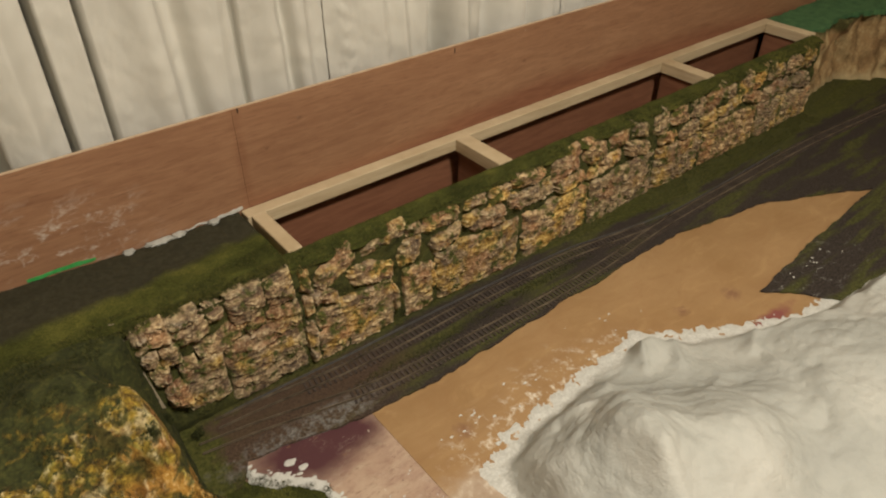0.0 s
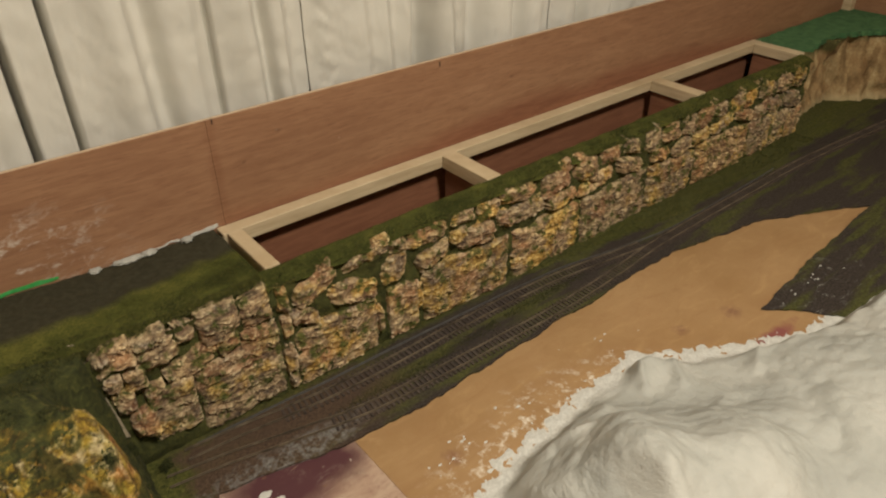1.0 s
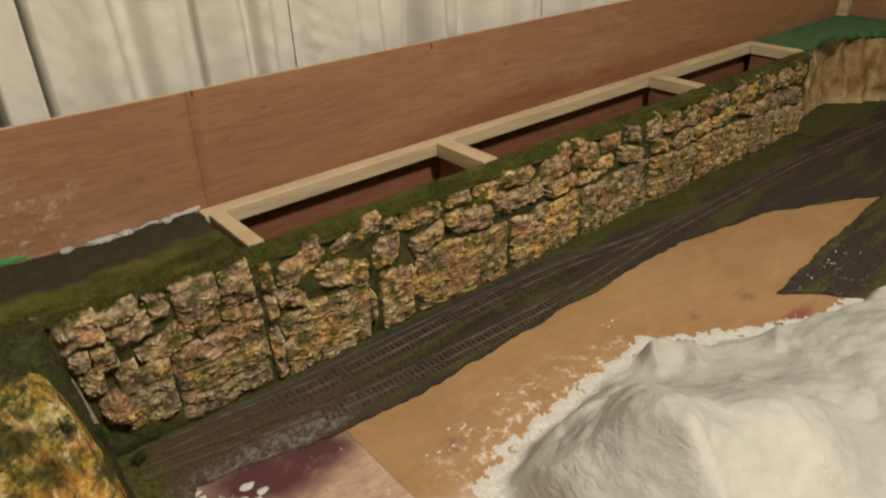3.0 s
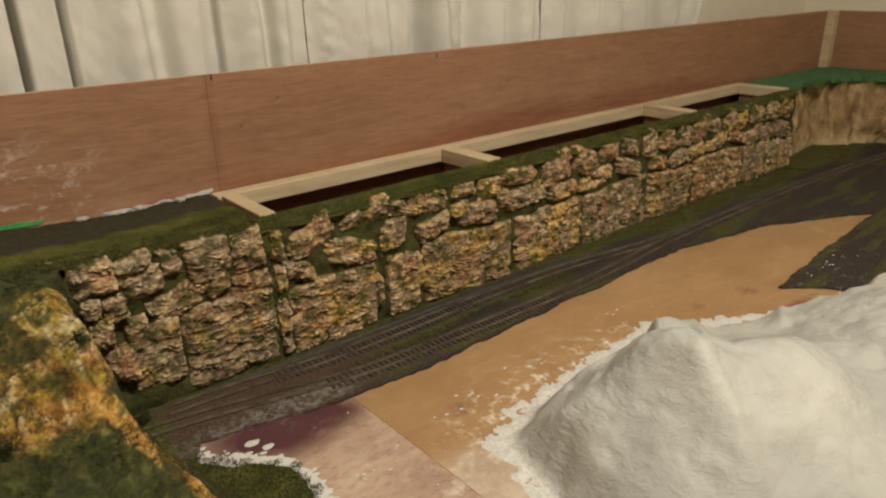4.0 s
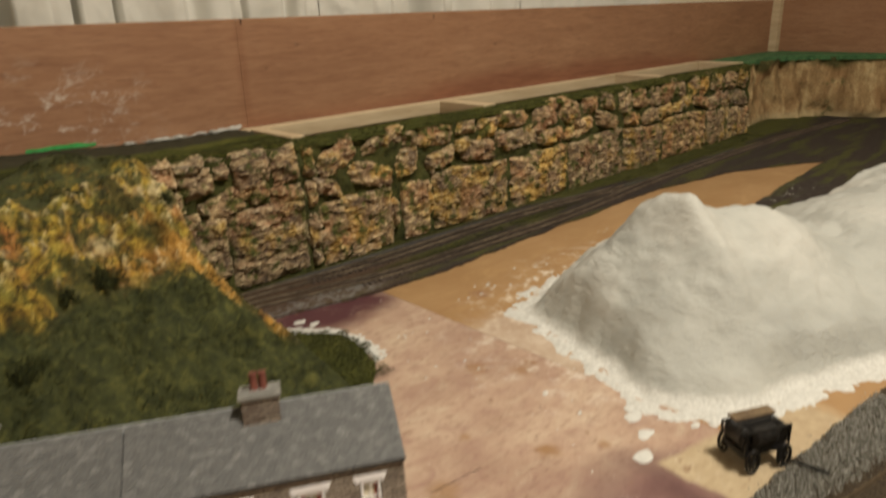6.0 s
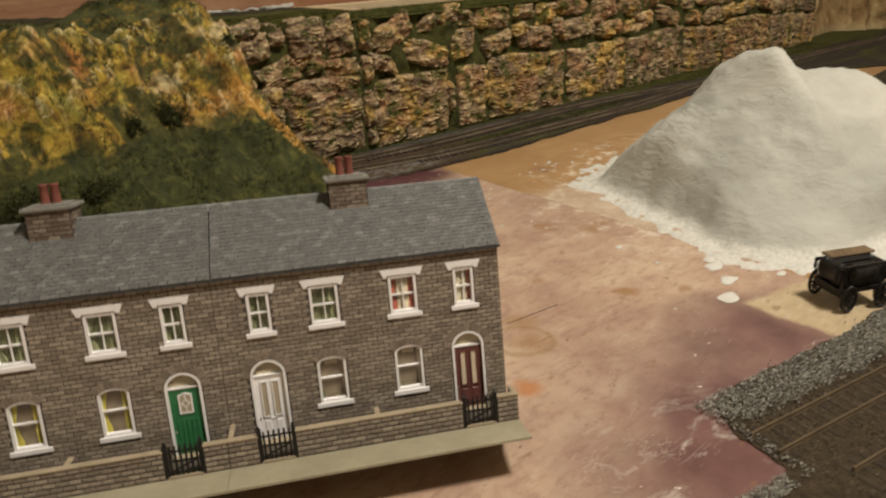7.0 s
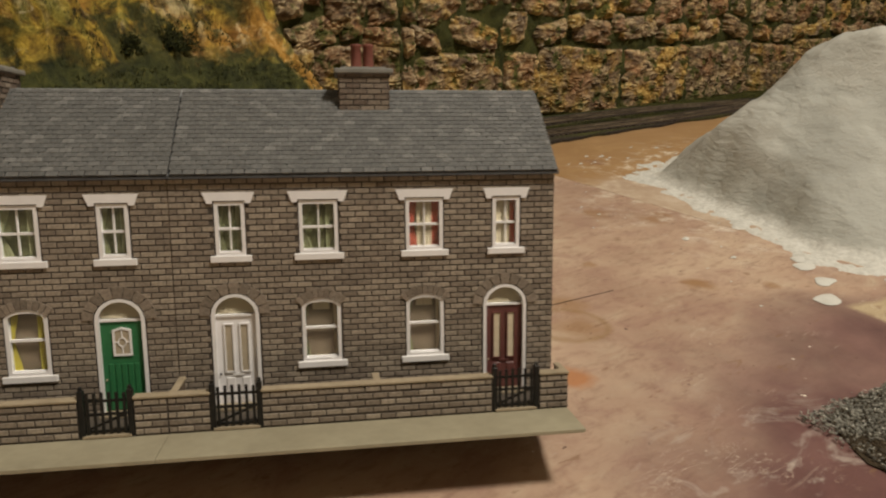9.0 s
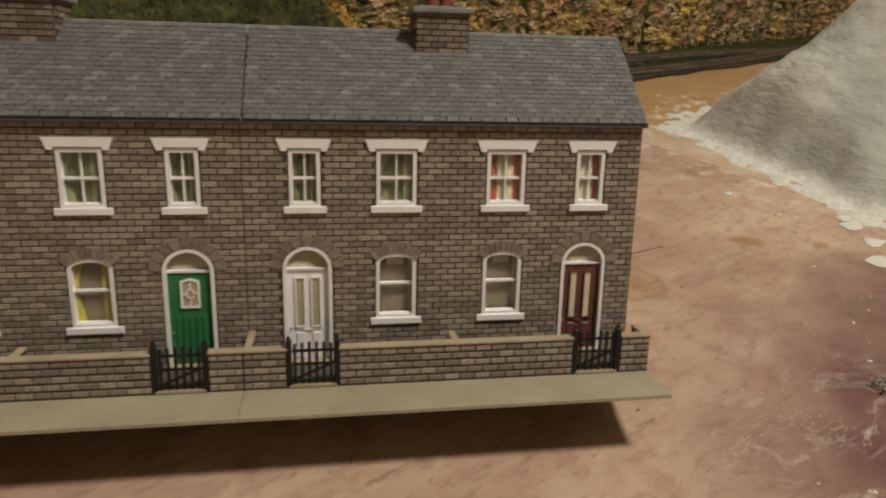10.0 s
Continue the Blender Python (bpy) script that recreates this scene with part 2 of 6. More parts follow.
def make_grass_ground():
    m, nt, b = material("static_grass_mat", 0.95)
    b.inputs["Specular IOR Level"].default_value = 0.08
    fine = noise_of(nt, 420.0, 5.0, 0.7)
    broad = noise_of(nt, 17.0, 4.0, 0.6)
    col = ramp_of(nt, sums(nt, "ADD", sums(nt, "MULTIPLY", fine, 0.5), sums(nt, "MULTIPLY", broad, 0.5)),
                  [(0.36, (0.022, 0.026, 0.007)), (0.5, (0.062, 0.066, 0.016)), (0.66, (0.15, 0.14, 0.032))])
    path = grey_of(nt, noise_of(nt, 140.0, 5.0, 0.7), 0.2, 0.9)
    dark = ramp_of(nt, path, [(0.3, (0.036, 0.033, 0.020)), (0.8, (0.060, 0.054, 0.033))])
    sep = nt.nodes.new("ShaderNodeSeparateXYZ")
    nt.links.new(place(nt), sep.inputs[0])
    lane = sums(nt, "ADD", sums(nt, "ADD", sep.outputs[1], sums(nt, "MULTIPLY", sep.outputs[0], -0.12)), sums(nt, "MULTIPLY", sums(nt, "SUBTRACT", noise_of(nt, 25.0), 0.5), 0.035))
    col = blend(nt, grey_of(nt, lane, 1.118, 1.135), col, dark)
    finish(nt, b, col, fine, 0.0012, 0.8)
    return m


def make_rock(name, warm, red=0.0):
    m, nt, b = material(name, 0.85)
    f, mid, big = noise_of(nt, 300.0, 4.0, 0.7, (0.7, 0.7, 1.4)), noise_of(nt, 78.0, 5.0, 0.62, (0.6, 0.6, 1.5), 0.8), noise_of(nt, 22.0, 4.0, 0.6)
    s = sums(nt, "ADD", sums(nt, "MULTIPLY", f, 0.30), sums(nt, "MULTIPLY", mid, 0.70))
    col = ramp_of(nt, s, [(0.37, (0.042, 0.030, 0.021)), (0.46, (0.15, 0.102, 0.064)), (0.55, (0.32, 0.235, 0.135)), (0.67, (0.70, 0.58, 0.38))])
    plum = ramp_of(nt, s, [(0.36, (0.05, 0.026, 0.024)), (0.48, (0.165, 0.100, 0.062)), (0.58, (0.33, 0.23, 0.14)), (0.68, (0.64, 0.51, 0.34))])
    col = blend(nt, grey_of(nt, noise_of(nt, 30.0, 4.0, 0.6, (1, 1, 1.3)), 0.54, 0.68), col, plum)
    ochre = ramp_of(nt, s, [(0.36, (0.09, 0.048, 0.010)), (0.5, (0.35, 0.215, 0.042)), (0.66, (0.72, 0.55, 0.20))])
    col = blend(nt, sums(nt, "MULTIPLY", grey_of(nt, big, 0.64 - warm, 0.74 - warm), 0.82), col, ochre)
    rust = ramp_of(nt, s, [(0.37, (0.085, 0.038, 0.02)), (0.52, (0.27, 0.135, 0.065)), (0.68, (0.58, 0.38, 0.24))])
    col = blend(nt, sums(nt, "MULTIPLY", grey_of(nt, noise_of(nt, 17.0, 3.0, 0.5, (1, 1, 1.3)), 0.58 - red, 0.70 - red), 0.8), col, rust)
    flake = noise_of(nt, 150.0, 5.0, 0.7, (0.45, 0.45, 2.0), 0.5)
    col = blend(nt, sums(nt, "MULTIPLY", grey_of(nt, flake, 0.58, 0.69), 0.48), col, ramp_of(nt, big, [(0.40, (0.62, 0.53, 0.40)), (0.62, (0.74, 0.62, 0.33))]))
    col = blend(nt, sums(nt, "MULTIPLY", grey_of(nt, flake, 0.45, 0.34), 0.5), col, (0.065, 0.043, 0.03))
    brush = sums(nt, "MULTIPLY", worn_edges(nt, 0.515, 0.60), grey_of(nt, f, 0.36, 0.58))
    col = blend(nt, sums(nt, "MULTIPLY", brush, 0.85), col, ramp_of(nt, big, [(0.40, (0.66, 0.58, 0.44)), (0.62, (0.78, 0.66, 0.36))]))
    moss = ramp_of(nt, f, [(0.3, (0.022, 0.030, 0.007)), (0.7, (0.11, 0.115, 0.024))])
    col = blend(nt, grey_of(nt, noise_of(nt, 52.0, 5.0, 0.65), 0.52, 0.61), col, moss)
    r = ramp_of(nt, piece_random(nt), [(0.0, (0.90, 0.87, 0.83)), (0.5, (1.05, 1.00, 0.91)), (1.0, (1.20, 1.07, 0.89))])
    col = blend(nt, 1.0, col, r, "MULTIPLY")
    finish(nt, b, col, s, 0.003, 0.7)
    return m


def make_cliff():
    """Yellow crag above, turf on its top and on the bank below, a rib of orange rock down the bank's edge."""
    m, nt, b = material("crag_rock_and_turf", 0.9)
    f, mid, big = noise_of(nt, 260.0, 4.0, 0.65), noise_of(nt, 85.0, 5.0, 0.62, None, 0.8), noise_of(nt, 24.0, 4.0, 0.6)
    s = sums(nt, "ADD", sums(nt, "MULTIPLY", f, 0.3), sums(nt, "MULTIPLY", mid, 0.7))
    rock = ramp_of(nt, s, [(0.38, (0.050, 0.030, 0.010)), (0.47, (0.17, 0.105, 0.016)), (0.56, (0.33, 0.220, 0.030)), (0.64, (0.48, 0.355, 0.070)), (0.73, (0.66, 0.54, 0.26))])
    olive = ramp_of(nt, s, [(0.37, (0.04, 0.036, 0.008)), (0.5, (0.15, 0.13, 0.022)), (0.66, (0.36, 0.30, 0.06))])
    rock = blend(nt, grey_of(nt, noise_of(nt, 29.0, 5.0, 0.65, None, 0.6), 0.52, 0.64), rock, olive)
    rust = ramp_of(nt, s, [(0.37, (0.09, 0.04, 0.014)), (0.5, (0.34, 0.16, 0.045)), (0.64, (0.66, 0.42, 0.22))])
    rock = blend(nt, grey_of(nt, noise_of(nt, 17.0, 4.0, 0.6), 0.60, 0.70), rock, rust)
    for at, r, squash, paint in (((0.122, 0.905, 0.176), 0.013, (1, 0.6, 0.5), (0.46, 0.15, 0.05)), ((0.085, 0.860, 0.118), 0.022, (0.7, 0.6, 1.5), (0.66, 0.46, 0.07)),
                                 ((0.228, 0.925, 0.128), 0.020, (0.6, 0.6, 1.2), (0.44, 0.20, 0.04))):
        rock = blend(nt, sums(nt, "MULTIPLY", spot(nt, at, r * 0.5, r * 1.3, 0.006, 60.0, squash), 0.75), rock, blend(nt, grey_of(nt, s, 0.36, 0.62), (0.10, 0.05, 0.012), paint))
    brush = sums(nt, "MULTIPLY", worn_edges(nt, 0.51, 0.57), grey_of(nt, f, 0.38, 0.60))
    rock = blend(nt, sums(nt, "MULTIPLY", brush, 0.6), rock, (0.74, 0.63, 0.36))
    streak = grey_of(nt, noise_of(nt, 46.0, 5.0, 0.7, (0.9, 0.9, 1.7), 0.9), 0.64, 0.71)
    for at, r, squash in (((0.263, 0.955, 0.180), 0.010, (1, 0.5, 0.5)), ((0.240, 0.955, 0.160), 0.010, (0.8, 0.5, 2.0)), ((0.194, 0.930, 0.153), 0.013, (0.6, 0.5, 1.6)), ((0.232, 0.965, 0.190), 0.012, (0.6, 0.4, 1.3))):
        streak = sums(nt, "MAXIMUM", streak, sums(nt, "MULTIPLY", spot(nt, at, r * 0.4, r * 1.2, 0.008, 90.0, squash), grey_of(nt, mid, 0.36, 0.56)))
    rock = blend(nt, sums(nt, "MULTIPLY", streak, 0.55), rock, (0.66, 0.57, 0.36))
    green = ramp_of(nt, s, [(0.36, (0.017, 0.021, 0.006)), (0.52, (0.042, 0.046, 0.012)), (0.68, (0.095, 0.092, 0.022))])
    high = nt.nodes.new("ShaderNodeSeparateXYZ")
    nt.links.new(place(nt), high.inputs[0])
    x, y, z = high.outputs
    zz = sums(nt, "ADD", z, sums(nt, "MULTIPLY", sums(nt, "SUBTRACT", big, 0.5), 0.06))
    crag = sums(nt, "MULTIPLY", grey_of(nt, zz, 0.114, 0.126), grey_of(nt, sums(nt, "ADD", y, sums(nt, "MULTIPLY", sums(nt, "SUBTRACT", big, 0.5), 0.05)), 1.012, 0.998))
    rib = sums(nt, "ADD", sums(nt, "ADD", x, sums(nt, "MULTIPLY", z, 0.68)), sums(nt, "MULTIPLY", sums(nt, "SUBTRACT", mid, 0.5), 0.018))
    rib = grey_of(nt, sums(nt, "ABSOLUTE", sums(nt, "SUBTRACT", rib, 0.3535), 0.0), 0.0105, 0.0065)
    rib = sums(nt, "MULTIPLY", sums(nt, "MULTIPLY", rib, grey_of(nt, z, 0.046, 0.056)), grey_of(nt, y, 1.00, 0.985))
    rock = blend(nt, sums(nt, "MULTIPLY", rib, 0.8), rock, ramp_of(nt, s, [(0.38, (0.10, 0.045, 0.012)), (0.52, (0.40, 0.20, 0.035)), (0.66, (0.68, 0.46, 0.20))]))
    mask = sums(nt, "MAXIMUM", crag, rib)
    hollow = spot(nt, (0.248, 0.940, 0.150), 0.012, 0.024, 0.006, 50.0)
    mask = sums(nt, "MULTIPLY", mask, sums(nt, "SUBTRACT", 1.0, sums(nt, "MULTIPLY", hollow, 0.85)))
    patch = grey_of(nt, noise_of(nt, 24.0, 6.0, 0.66, None, 0.8), 0.48, 0.55)
    mask = sums(nt, "MULTIPLY", mask, sums(nt, "SUBTRACT", 1.0, sums(nt, "MULTIPLY", patch, 0.9)))
    slope = nt.nodes.new("ShaderNodeSeparateXYZ")
    nt.links.new(nt.nodes.new("ShaderNodeNewGeometry").outputs["True Normal"], slope.inputs[0])
    level = sums(nt, "ADD", slope.outputs[2], sums(nt, "MULTIPLY", sums(nt, "SUBTRACT", mid, 0.5), 0.3))
    top = sums(nt, "MULTIPLY", grey_of(nt, level, 0.80, 0.92), grey_of(nt, z, 0.168, 0.176))
    mask = sums(nt, "MULTIPLY", mask, sums(nt, "SUBTRACT", 1.0, top))
    col = blend(nt, mask, green, rock)
    finish(nt, b, col, s, 0.004, 0.9)
    return m


def make_bare_rock():
    m, nt, b = material("tan_rock_face", 0.9)
    mid, fine, big = noise_of(nt, 15.0, 5.0, 0.6, (1.9, 1.9, 0.25), 0.4), noise_of(nt, 160.0, 5.0, 0.65), noise_of(nt, 9.0, 4.0, 0.6)
    s = sums(nt, "ADD", sums(nt, "MULTIPLY", mid, 0.7), sums(nt, "MULTIPLY", fine, 0.3))
    col = ramp_of(nt, s, [(0.34, (0.13, 0.075, 0.032)), (0.5, (0.31, 0.205, 0.095)), (0.66, (0.52, 0.40, 0.21))])
    col = blend(nt, sums(nt, "MULTIPLY", grey_of(nt, big, 0.50, 0.62), 0.5), col, (0.24, 0.13, 0.055))
    moss = ramp_of(nt, fine, [(0.3, (0.025, 0.03, 0.009)), (0.7, (0.10, 0.10, 0.03))])
    sep = nt.nodes.new("ShaderNodeSeparateXYZ")
    nt.links.new(place(nt), sep.inputs[0])
    foot = sums(nt, "ADD", sep.outputs[2], sums(nt, "MULTIPLY", sums(nt, "SUBTRACT", fine, 0.5), 0.02))
    col = blend(nt, sums(nt, "MULTIPLY", grey_of(nt, foot, 0.024, 0.010), 0.6), col, (0.46, 0.37, 0.21))
    high = sums(nt, "MULTIPLY", grey_of(nt, sums(nt, "ADD", sep.outputs[2], sums(nt, "MULTIPLY", sums(nt, "SUBTRACT", big, 0.5), 0.10)), 0.145, 0.165), 0.9)
    col = blend(nt, sums(nt, "MAXIMUM", high, grey_of(nt, noise_of(nt, 17.0, 6.0, 0.7), 0.62, 0.72)), col, moss)
    finish(nt, b, col, s, 0.004, 0.8)
    return m


def make_plaster():
    """Grey-white plaster cloth, rippled, with whiter spilt plaster round its foot."""
    m, nt, b = material("white_plaster_cloth", 0.75)
    broad, mid, fine = noise_of(nt, 8.0, 4.0, 0.6), noise_of(nt, 45.0, 6.0, 0.65, (1, 1, 2.4), 0.4), noise_of(nt, 300.0, 4.0, 0.6)
    col = ramp_of(nt, broad, [(0.3, (0.345, 0.343, 0.309)), (0.5, (0.41, 0.405, 0.363)), (0.72, (0.475, 0.463, 0.414))])
    col = blend(nt, sums(nt, "MULTIPLY", grey_of(nt, mid, 0.52, 0.75), 0.30), col, (0.32, 0.315, 0.275))
    col = blend(nt, sums(nt, "MULTIPLY", grey_of(nt, noise_of(nt, 5.0, 5.0, 0.6, None, 1.0), 0.52, 0.62), 0.3), col, (0.58, 0.56, 0.50))
    sep = nt.nodes.new("ShaderNodeSeparateXYZ")
    nt.links.new(place(nt), sep.inputs[0])
    low = sums(nt, "ADD", sep.outputs[2], sums(nt, "MULTIPLY", sums(nt, "SUBTRACT", mid, 0.5), 0.010))
    col = blend(nt, grey_of(nt, low, 0.0100, 0.0040), col, ramp_of(nt, fine, [(0.35, (0.47, 0.455, 0.41)), (0.62, (0.60, 0.585, 0.535))]))
    rip = node(nt, "ShaderNodeTexWave", Vector=place(nt, (0.35, 0.35, 1.0)), Scale=70.0, Distortion=9.0, Detail=4.0, Detail_Scale=2.2)
    area = grey_of(nt, noise_of(nt, 14.0, 3.0, 0.5), 0.42, 0.62)
    h = sums(nt, "ADD", mid, sums(nt, "MULTIPLY", fine, 0.35))
    h = sums(nt, "ADD", h, sums(nt, "MULTIPLY", sums(nt, "MULTIPLY", rip.outputs["Fac"], area), 0.22))
    finish(nt, b, col, h, 0.0026, 0.7)
    return m


def make_backboard():
    m, nt, b = material("reddish_plywood", 0.6)
    grain = noise_of(nt, 11.0, 7.0, 0.7, (1.0, 1.0, 9.0), 0.8)
    pores = noise_of(nt, 80.0, 4.0, 0.7, (0.4, 1.0, 7.0))
    broad = noise_of(nt, 3.2, 4.0, 0.6, (1, 1, 2.0))
    col = ramp_of(nt, sums(nt, "ADD", sums(nt, "MULTIPLY", grain, 0.6), sums(nt, "MULTIPLY", broad, 0.4)),
                  [(0.34, (0.220, 0.108, 0.058)), (0.5, (0.292, 0.152, 0.083)), (0.66, (0.360, 0.200, 0.112))])
    col = blend(nt, sums(nt, "MULTIPLY", grey_of(nt, pores, 0.53, 0.70), 0.75), col, (0.16, 0.072, 0.042))
    smear = noise_of(nt, 34.0, 8.0, 0.75, (1.0, 1.0, 1.8), 0.3)
    where = spot(nt, (0.27, 1.25, 0.225), 0.03, 0.12, 0.02, 20.0, (0.8, 0, 1.5))
    col = blend(nt, sums(nt, "MULTIPLY", grey_of(nt, smear, 0.54, 0.70), where), col, (0.60, 0.52, 0.44))
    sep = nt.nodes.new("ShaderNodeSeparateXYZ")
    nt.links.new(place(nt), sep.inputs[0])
    # redder and darker towards the foot, reaching higher along the middle run
    band_z = sums(nt, "ADD", sep.outputs[2], sums(nt, "MULTIPLY", sums(nt, "SUBTRACT", noise_of(nt, 14.0, 5.0, 0.6, (0.5, 1, 1)), 0.5), 0.05))
    band_z = sums(nt, "SUBTRACT", band_z, sums(nt, "MULTIPLY", sums(nt, "MULTIPLY", grey_of(nt, sep.outputs[0], 0.75, 1.05), grey_of(nt, sep.outputs[0], 2.0, 1.6)), 0.030))
    foot_band = sums(nt, "MULTIPLY", grey_of(nt, band_z, 0.200, 0.170), sums(nt, "MULTIPLY", grey_of(nt, sep.outputs[0], 0.50, 0.54), grey_of(nt, sep.outputs[0], 2.05, 1.9)))
    col = blend(nt, sums(nt, "MULTIPLY", foot_band, 0.75), col, ramp_of(nt, grain, [(0.35, (0.165, 0.060, 0.033)), (0.65, (0.24, 0.095, 0.052))]))
    for at, r in (((0.615, 1.25, 0.293), 0.004), ((0.560, 1.25, 0.262), 0.003), ((1.06, 1.25, 0.27), 0.004), ((0.22, 1.25, 0.28), 0.004)):
        col = blend(nt, sums(nt, "MULTIPLY", spot(nt, at, r * 0.3, r, 0.0012, 200.0, (0.6, 0, 1)), 0.4), col, (0.10, 0.045, 0.025))
    col = blend(nt, sums(nt, "MULTIPLY", spot(nt, (0.522, 1.25, 0.26), 0.003, 0.013, 0.006, 30.0, (1.0, 0, 0.08)), 0.45), col, (0.19, 0.080, 0.040))
    specks = grey_of(nt, noise_of(nt, 70.0, 1.0, 0.4), 0.83, 0.85)
    col = blend(nt, specks, col, (0.66, 0.56, 0.46))
    finish(nt, b, col, pores, 0.0004, 0.4)
    return m


def make_cloth():
    m, nt, b = material("cream_curtain_cloth", 0.9)
    weave = noise_of(nt, 900.0, 2.0, 0.5)
    broad = noise_of(nt, 5.0, 4.0, 0.55, (1, 1, 0.4))
    col = ramp_of(nt, broad, [(0.3, (0.55, 0.528, 0.462)), (0.7, (0.675, 0.65, 0.578))])
    finish(nt, b, col, sums(nt, "ADD", sums(nt, "MULTIPLY", weave, 0.2), noise_of(nt, 24.0, 5.0, 0.6, (1, 1, 0.6))), 0.003, 0.45)
    b.inputs["Sheen Weight"].default_value = 0.1
    return m


def make_glass():
    m, nt, b = material("window_glazing", 0.08)
    b.inputs["Base Color"].default_value = (0.95, 0.97, 0.95, 1)
    b.inputs["Transmission Weight"].default_value = 1.0
    b.inputs["IOR"].default_value = 1.45
    return m


PINK, OCHRE, SCENIC, TURF = make_pink_board(), make_ochre_board(), make_scenic_ground(), make_grass_ground()
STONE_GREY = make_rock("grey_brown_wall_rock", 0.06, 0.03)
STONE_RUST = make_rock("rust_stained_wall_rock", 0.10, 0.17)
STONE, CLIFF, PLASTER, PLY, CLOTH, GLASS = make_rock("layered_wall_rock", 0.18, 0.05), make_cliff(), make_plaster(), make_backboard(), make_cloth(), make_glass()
BARE_ROCK = make_bare_rock()
MOSS = plain("mossy_core", (0.018, 0.022, 0.006), (0.085, 0.085, 0.020), 70.0, 0.95, 0, 0.003, 0.9)
PINE = plain("pale_softwood", (0.43, 0.32, 0.19), (0.60, 0.48, 0.31), 14.0, 0.6, 0, 0.0003, 0.4, (0.6, 0.6, 7.0), 5.0)
EMERALD = plain("bright_green_scatter", (0.036, 0.098, 0.040), (0.088, 0.19, 0.075), 60.0, 0.95, 0, 0.0015, 0.8)
GRASS_BLADE = pieces("grass_fibres", [(0.0, (0.018, 0.021, 0.006)), (0.5, (0.040, 0.045, 0.012)), (0.85, (0.075, 0.074, 0.018)), (1.0, (0.115, 0.10, 0.024))], 0.9, 300.0, 0.0002, 0.2, 0.2)
GRASS_LIGHT = pieces("olive_grass_fibres", [(0.0, (0.024, 0.028, 0.007)), (0.5, (0.065, 0.068, 0.016)), (0.85, (0.125, 0.118, 0.028)), (1.0, (0.19, 0.165, 0.04))], 0.9, 300.0, 0.0002, 0.2, 0.2)
LEAF = pieces("dark_shrub_foliage", [(0.0, (0.014, 0.018, 0.005)), (0.6, (0.036, 0.042, 0.011)), (1.0, (0.085, 0.085, 0.02))], 0.9, 300.0, 0.0002, 0.2, 0.2)
# rust, with the rails' shine coloured in as pale patches
RAIL = plain("rust_and_shine_rail_steel", (0.055, 0.042, 0.031), (0.27, 0.215, 0.15), 22.0, 0.45, 0.5)
RAIL_BROWN = plain("brown_painted_rail", (0.055, 0.037, 0.020), (0.115, 0.080, 0.044), 120.0, 0.8)
SLEEPER = pieces("dark_sleepers", [(0.0, (0.055, 0.039, 0.031)), (1.0, (0.092, 0.068, 0.054))], 0.8)
SLEEPER_BROWN = pieces("brown_weathered_sleepers", [(0.0, (0.035, 0.025, 0.015)), (1.0, (0.060, 0.043, 0.025))], 0.85)
BROWN_BED = plain("brown_painted_ballast", (0.032, 0.022, 0.012), (0.088, 0.062, 0.035), 190.0, 0.95, 0, 0.0025, 0.9)
CHIP = pieces("grey_ballast_chippings", [(0.0, (0.14, 0.132, 0.112)), (0.4, (0.27, 0.26, 0.222)), (0.8, (0.39, 0.375, 0.325)), (1.0, (0.60, 0.58, 0.51))], 0.85)
CHIP_BROWN = pieces("brown_painted_chippings", [(0.0, (0.055, 0.038, 0.022)), (0.6, (0.105, 0.076, 0.045)), (1.0, (0.19, 0.15, 0.105))], 0.9)
BRICK = pieces("brown_brick", [(0.0, (0.205, 0.165, 0.130)), (0.5, (0.280, 0.231, 0.182)), (1.0, (0.365, 0.306, 0.240))], 0.85, 900.0, 0.0002, 0.5, 0.35)
MORTAR = plain("dark_mortar", (0.053, 0.043, 0.035), (0.092, 0.074, 0.060), 200.0, 0.9)
SLATE = pieces("grey_slate", [(0.0, (0.108, 0.107, 0.103)), (0.6, (0.130, 0.128, 0.123)), (0.9, (0.152, 0.149, 0.143)), (1.0, (0.195, 0.19, 0.182))], 0.6, 700.0, 0.0002, 0.4, 0.4)
SLATE_UNDER = plain("slate_bed", (0.05, 0.05, 0.053), (0.085, 0.087, 0.09), 90.0, 0.8)
WHITE = plain("white_painted_trim", (0.74, 0.72, 0.725), (0.82, 0.80, 0.805), 150.0, 0.45, 0, 0.0001, 0.2)
COPING = plain("pale_tan_coping", (0.26, 0.21, 0.14), (0.38, 0.31, 0.215), 120.0, 0.8)
PAVING = plain("grey_tan_pavement_card", (0.255, 0.225, 0.155), (0.335, 0.30, 0.21), 40.0, 0.7, 0, 0.0002, 0.3)
YARD = plain("dark_yard_floor", (0.06, 0.05, 0.04), (0.11, 0.09, 0.07), 90.0, 0.9)
ROOM_IN = plain("house_interior", (0.36, 0.30, 0.22), (0.46, 0.39, 0.29), 60.0, 0.9)
BLACK = plain("black_painted_metal", (0.007, 0.0065, 0.006), (0.018, 0.016, 0.014), 300.0, 0.45)
CART_TOP = plain("dark_tan_deck", (0.075, 0.046, 0.026), (0.20, 0.14, 0.075), 50.0, 0.7)
POT = plain("terracotta_pot", (0.13, 0.042, 0.03), (0.21, 0.07, 0.05), 200.0, 0.7)
GREEN_DOOR = plain("green_gloss_door", (0.022, 0.125, 0.048), (0.04, 0.18, 0.072), 120.0, 0.4)
RED_DOOR = plain("maroon_gloss_door", (0.105, 0.038, 0.034), (0.155, 0.06, 0.052), 120.0, 0.4)
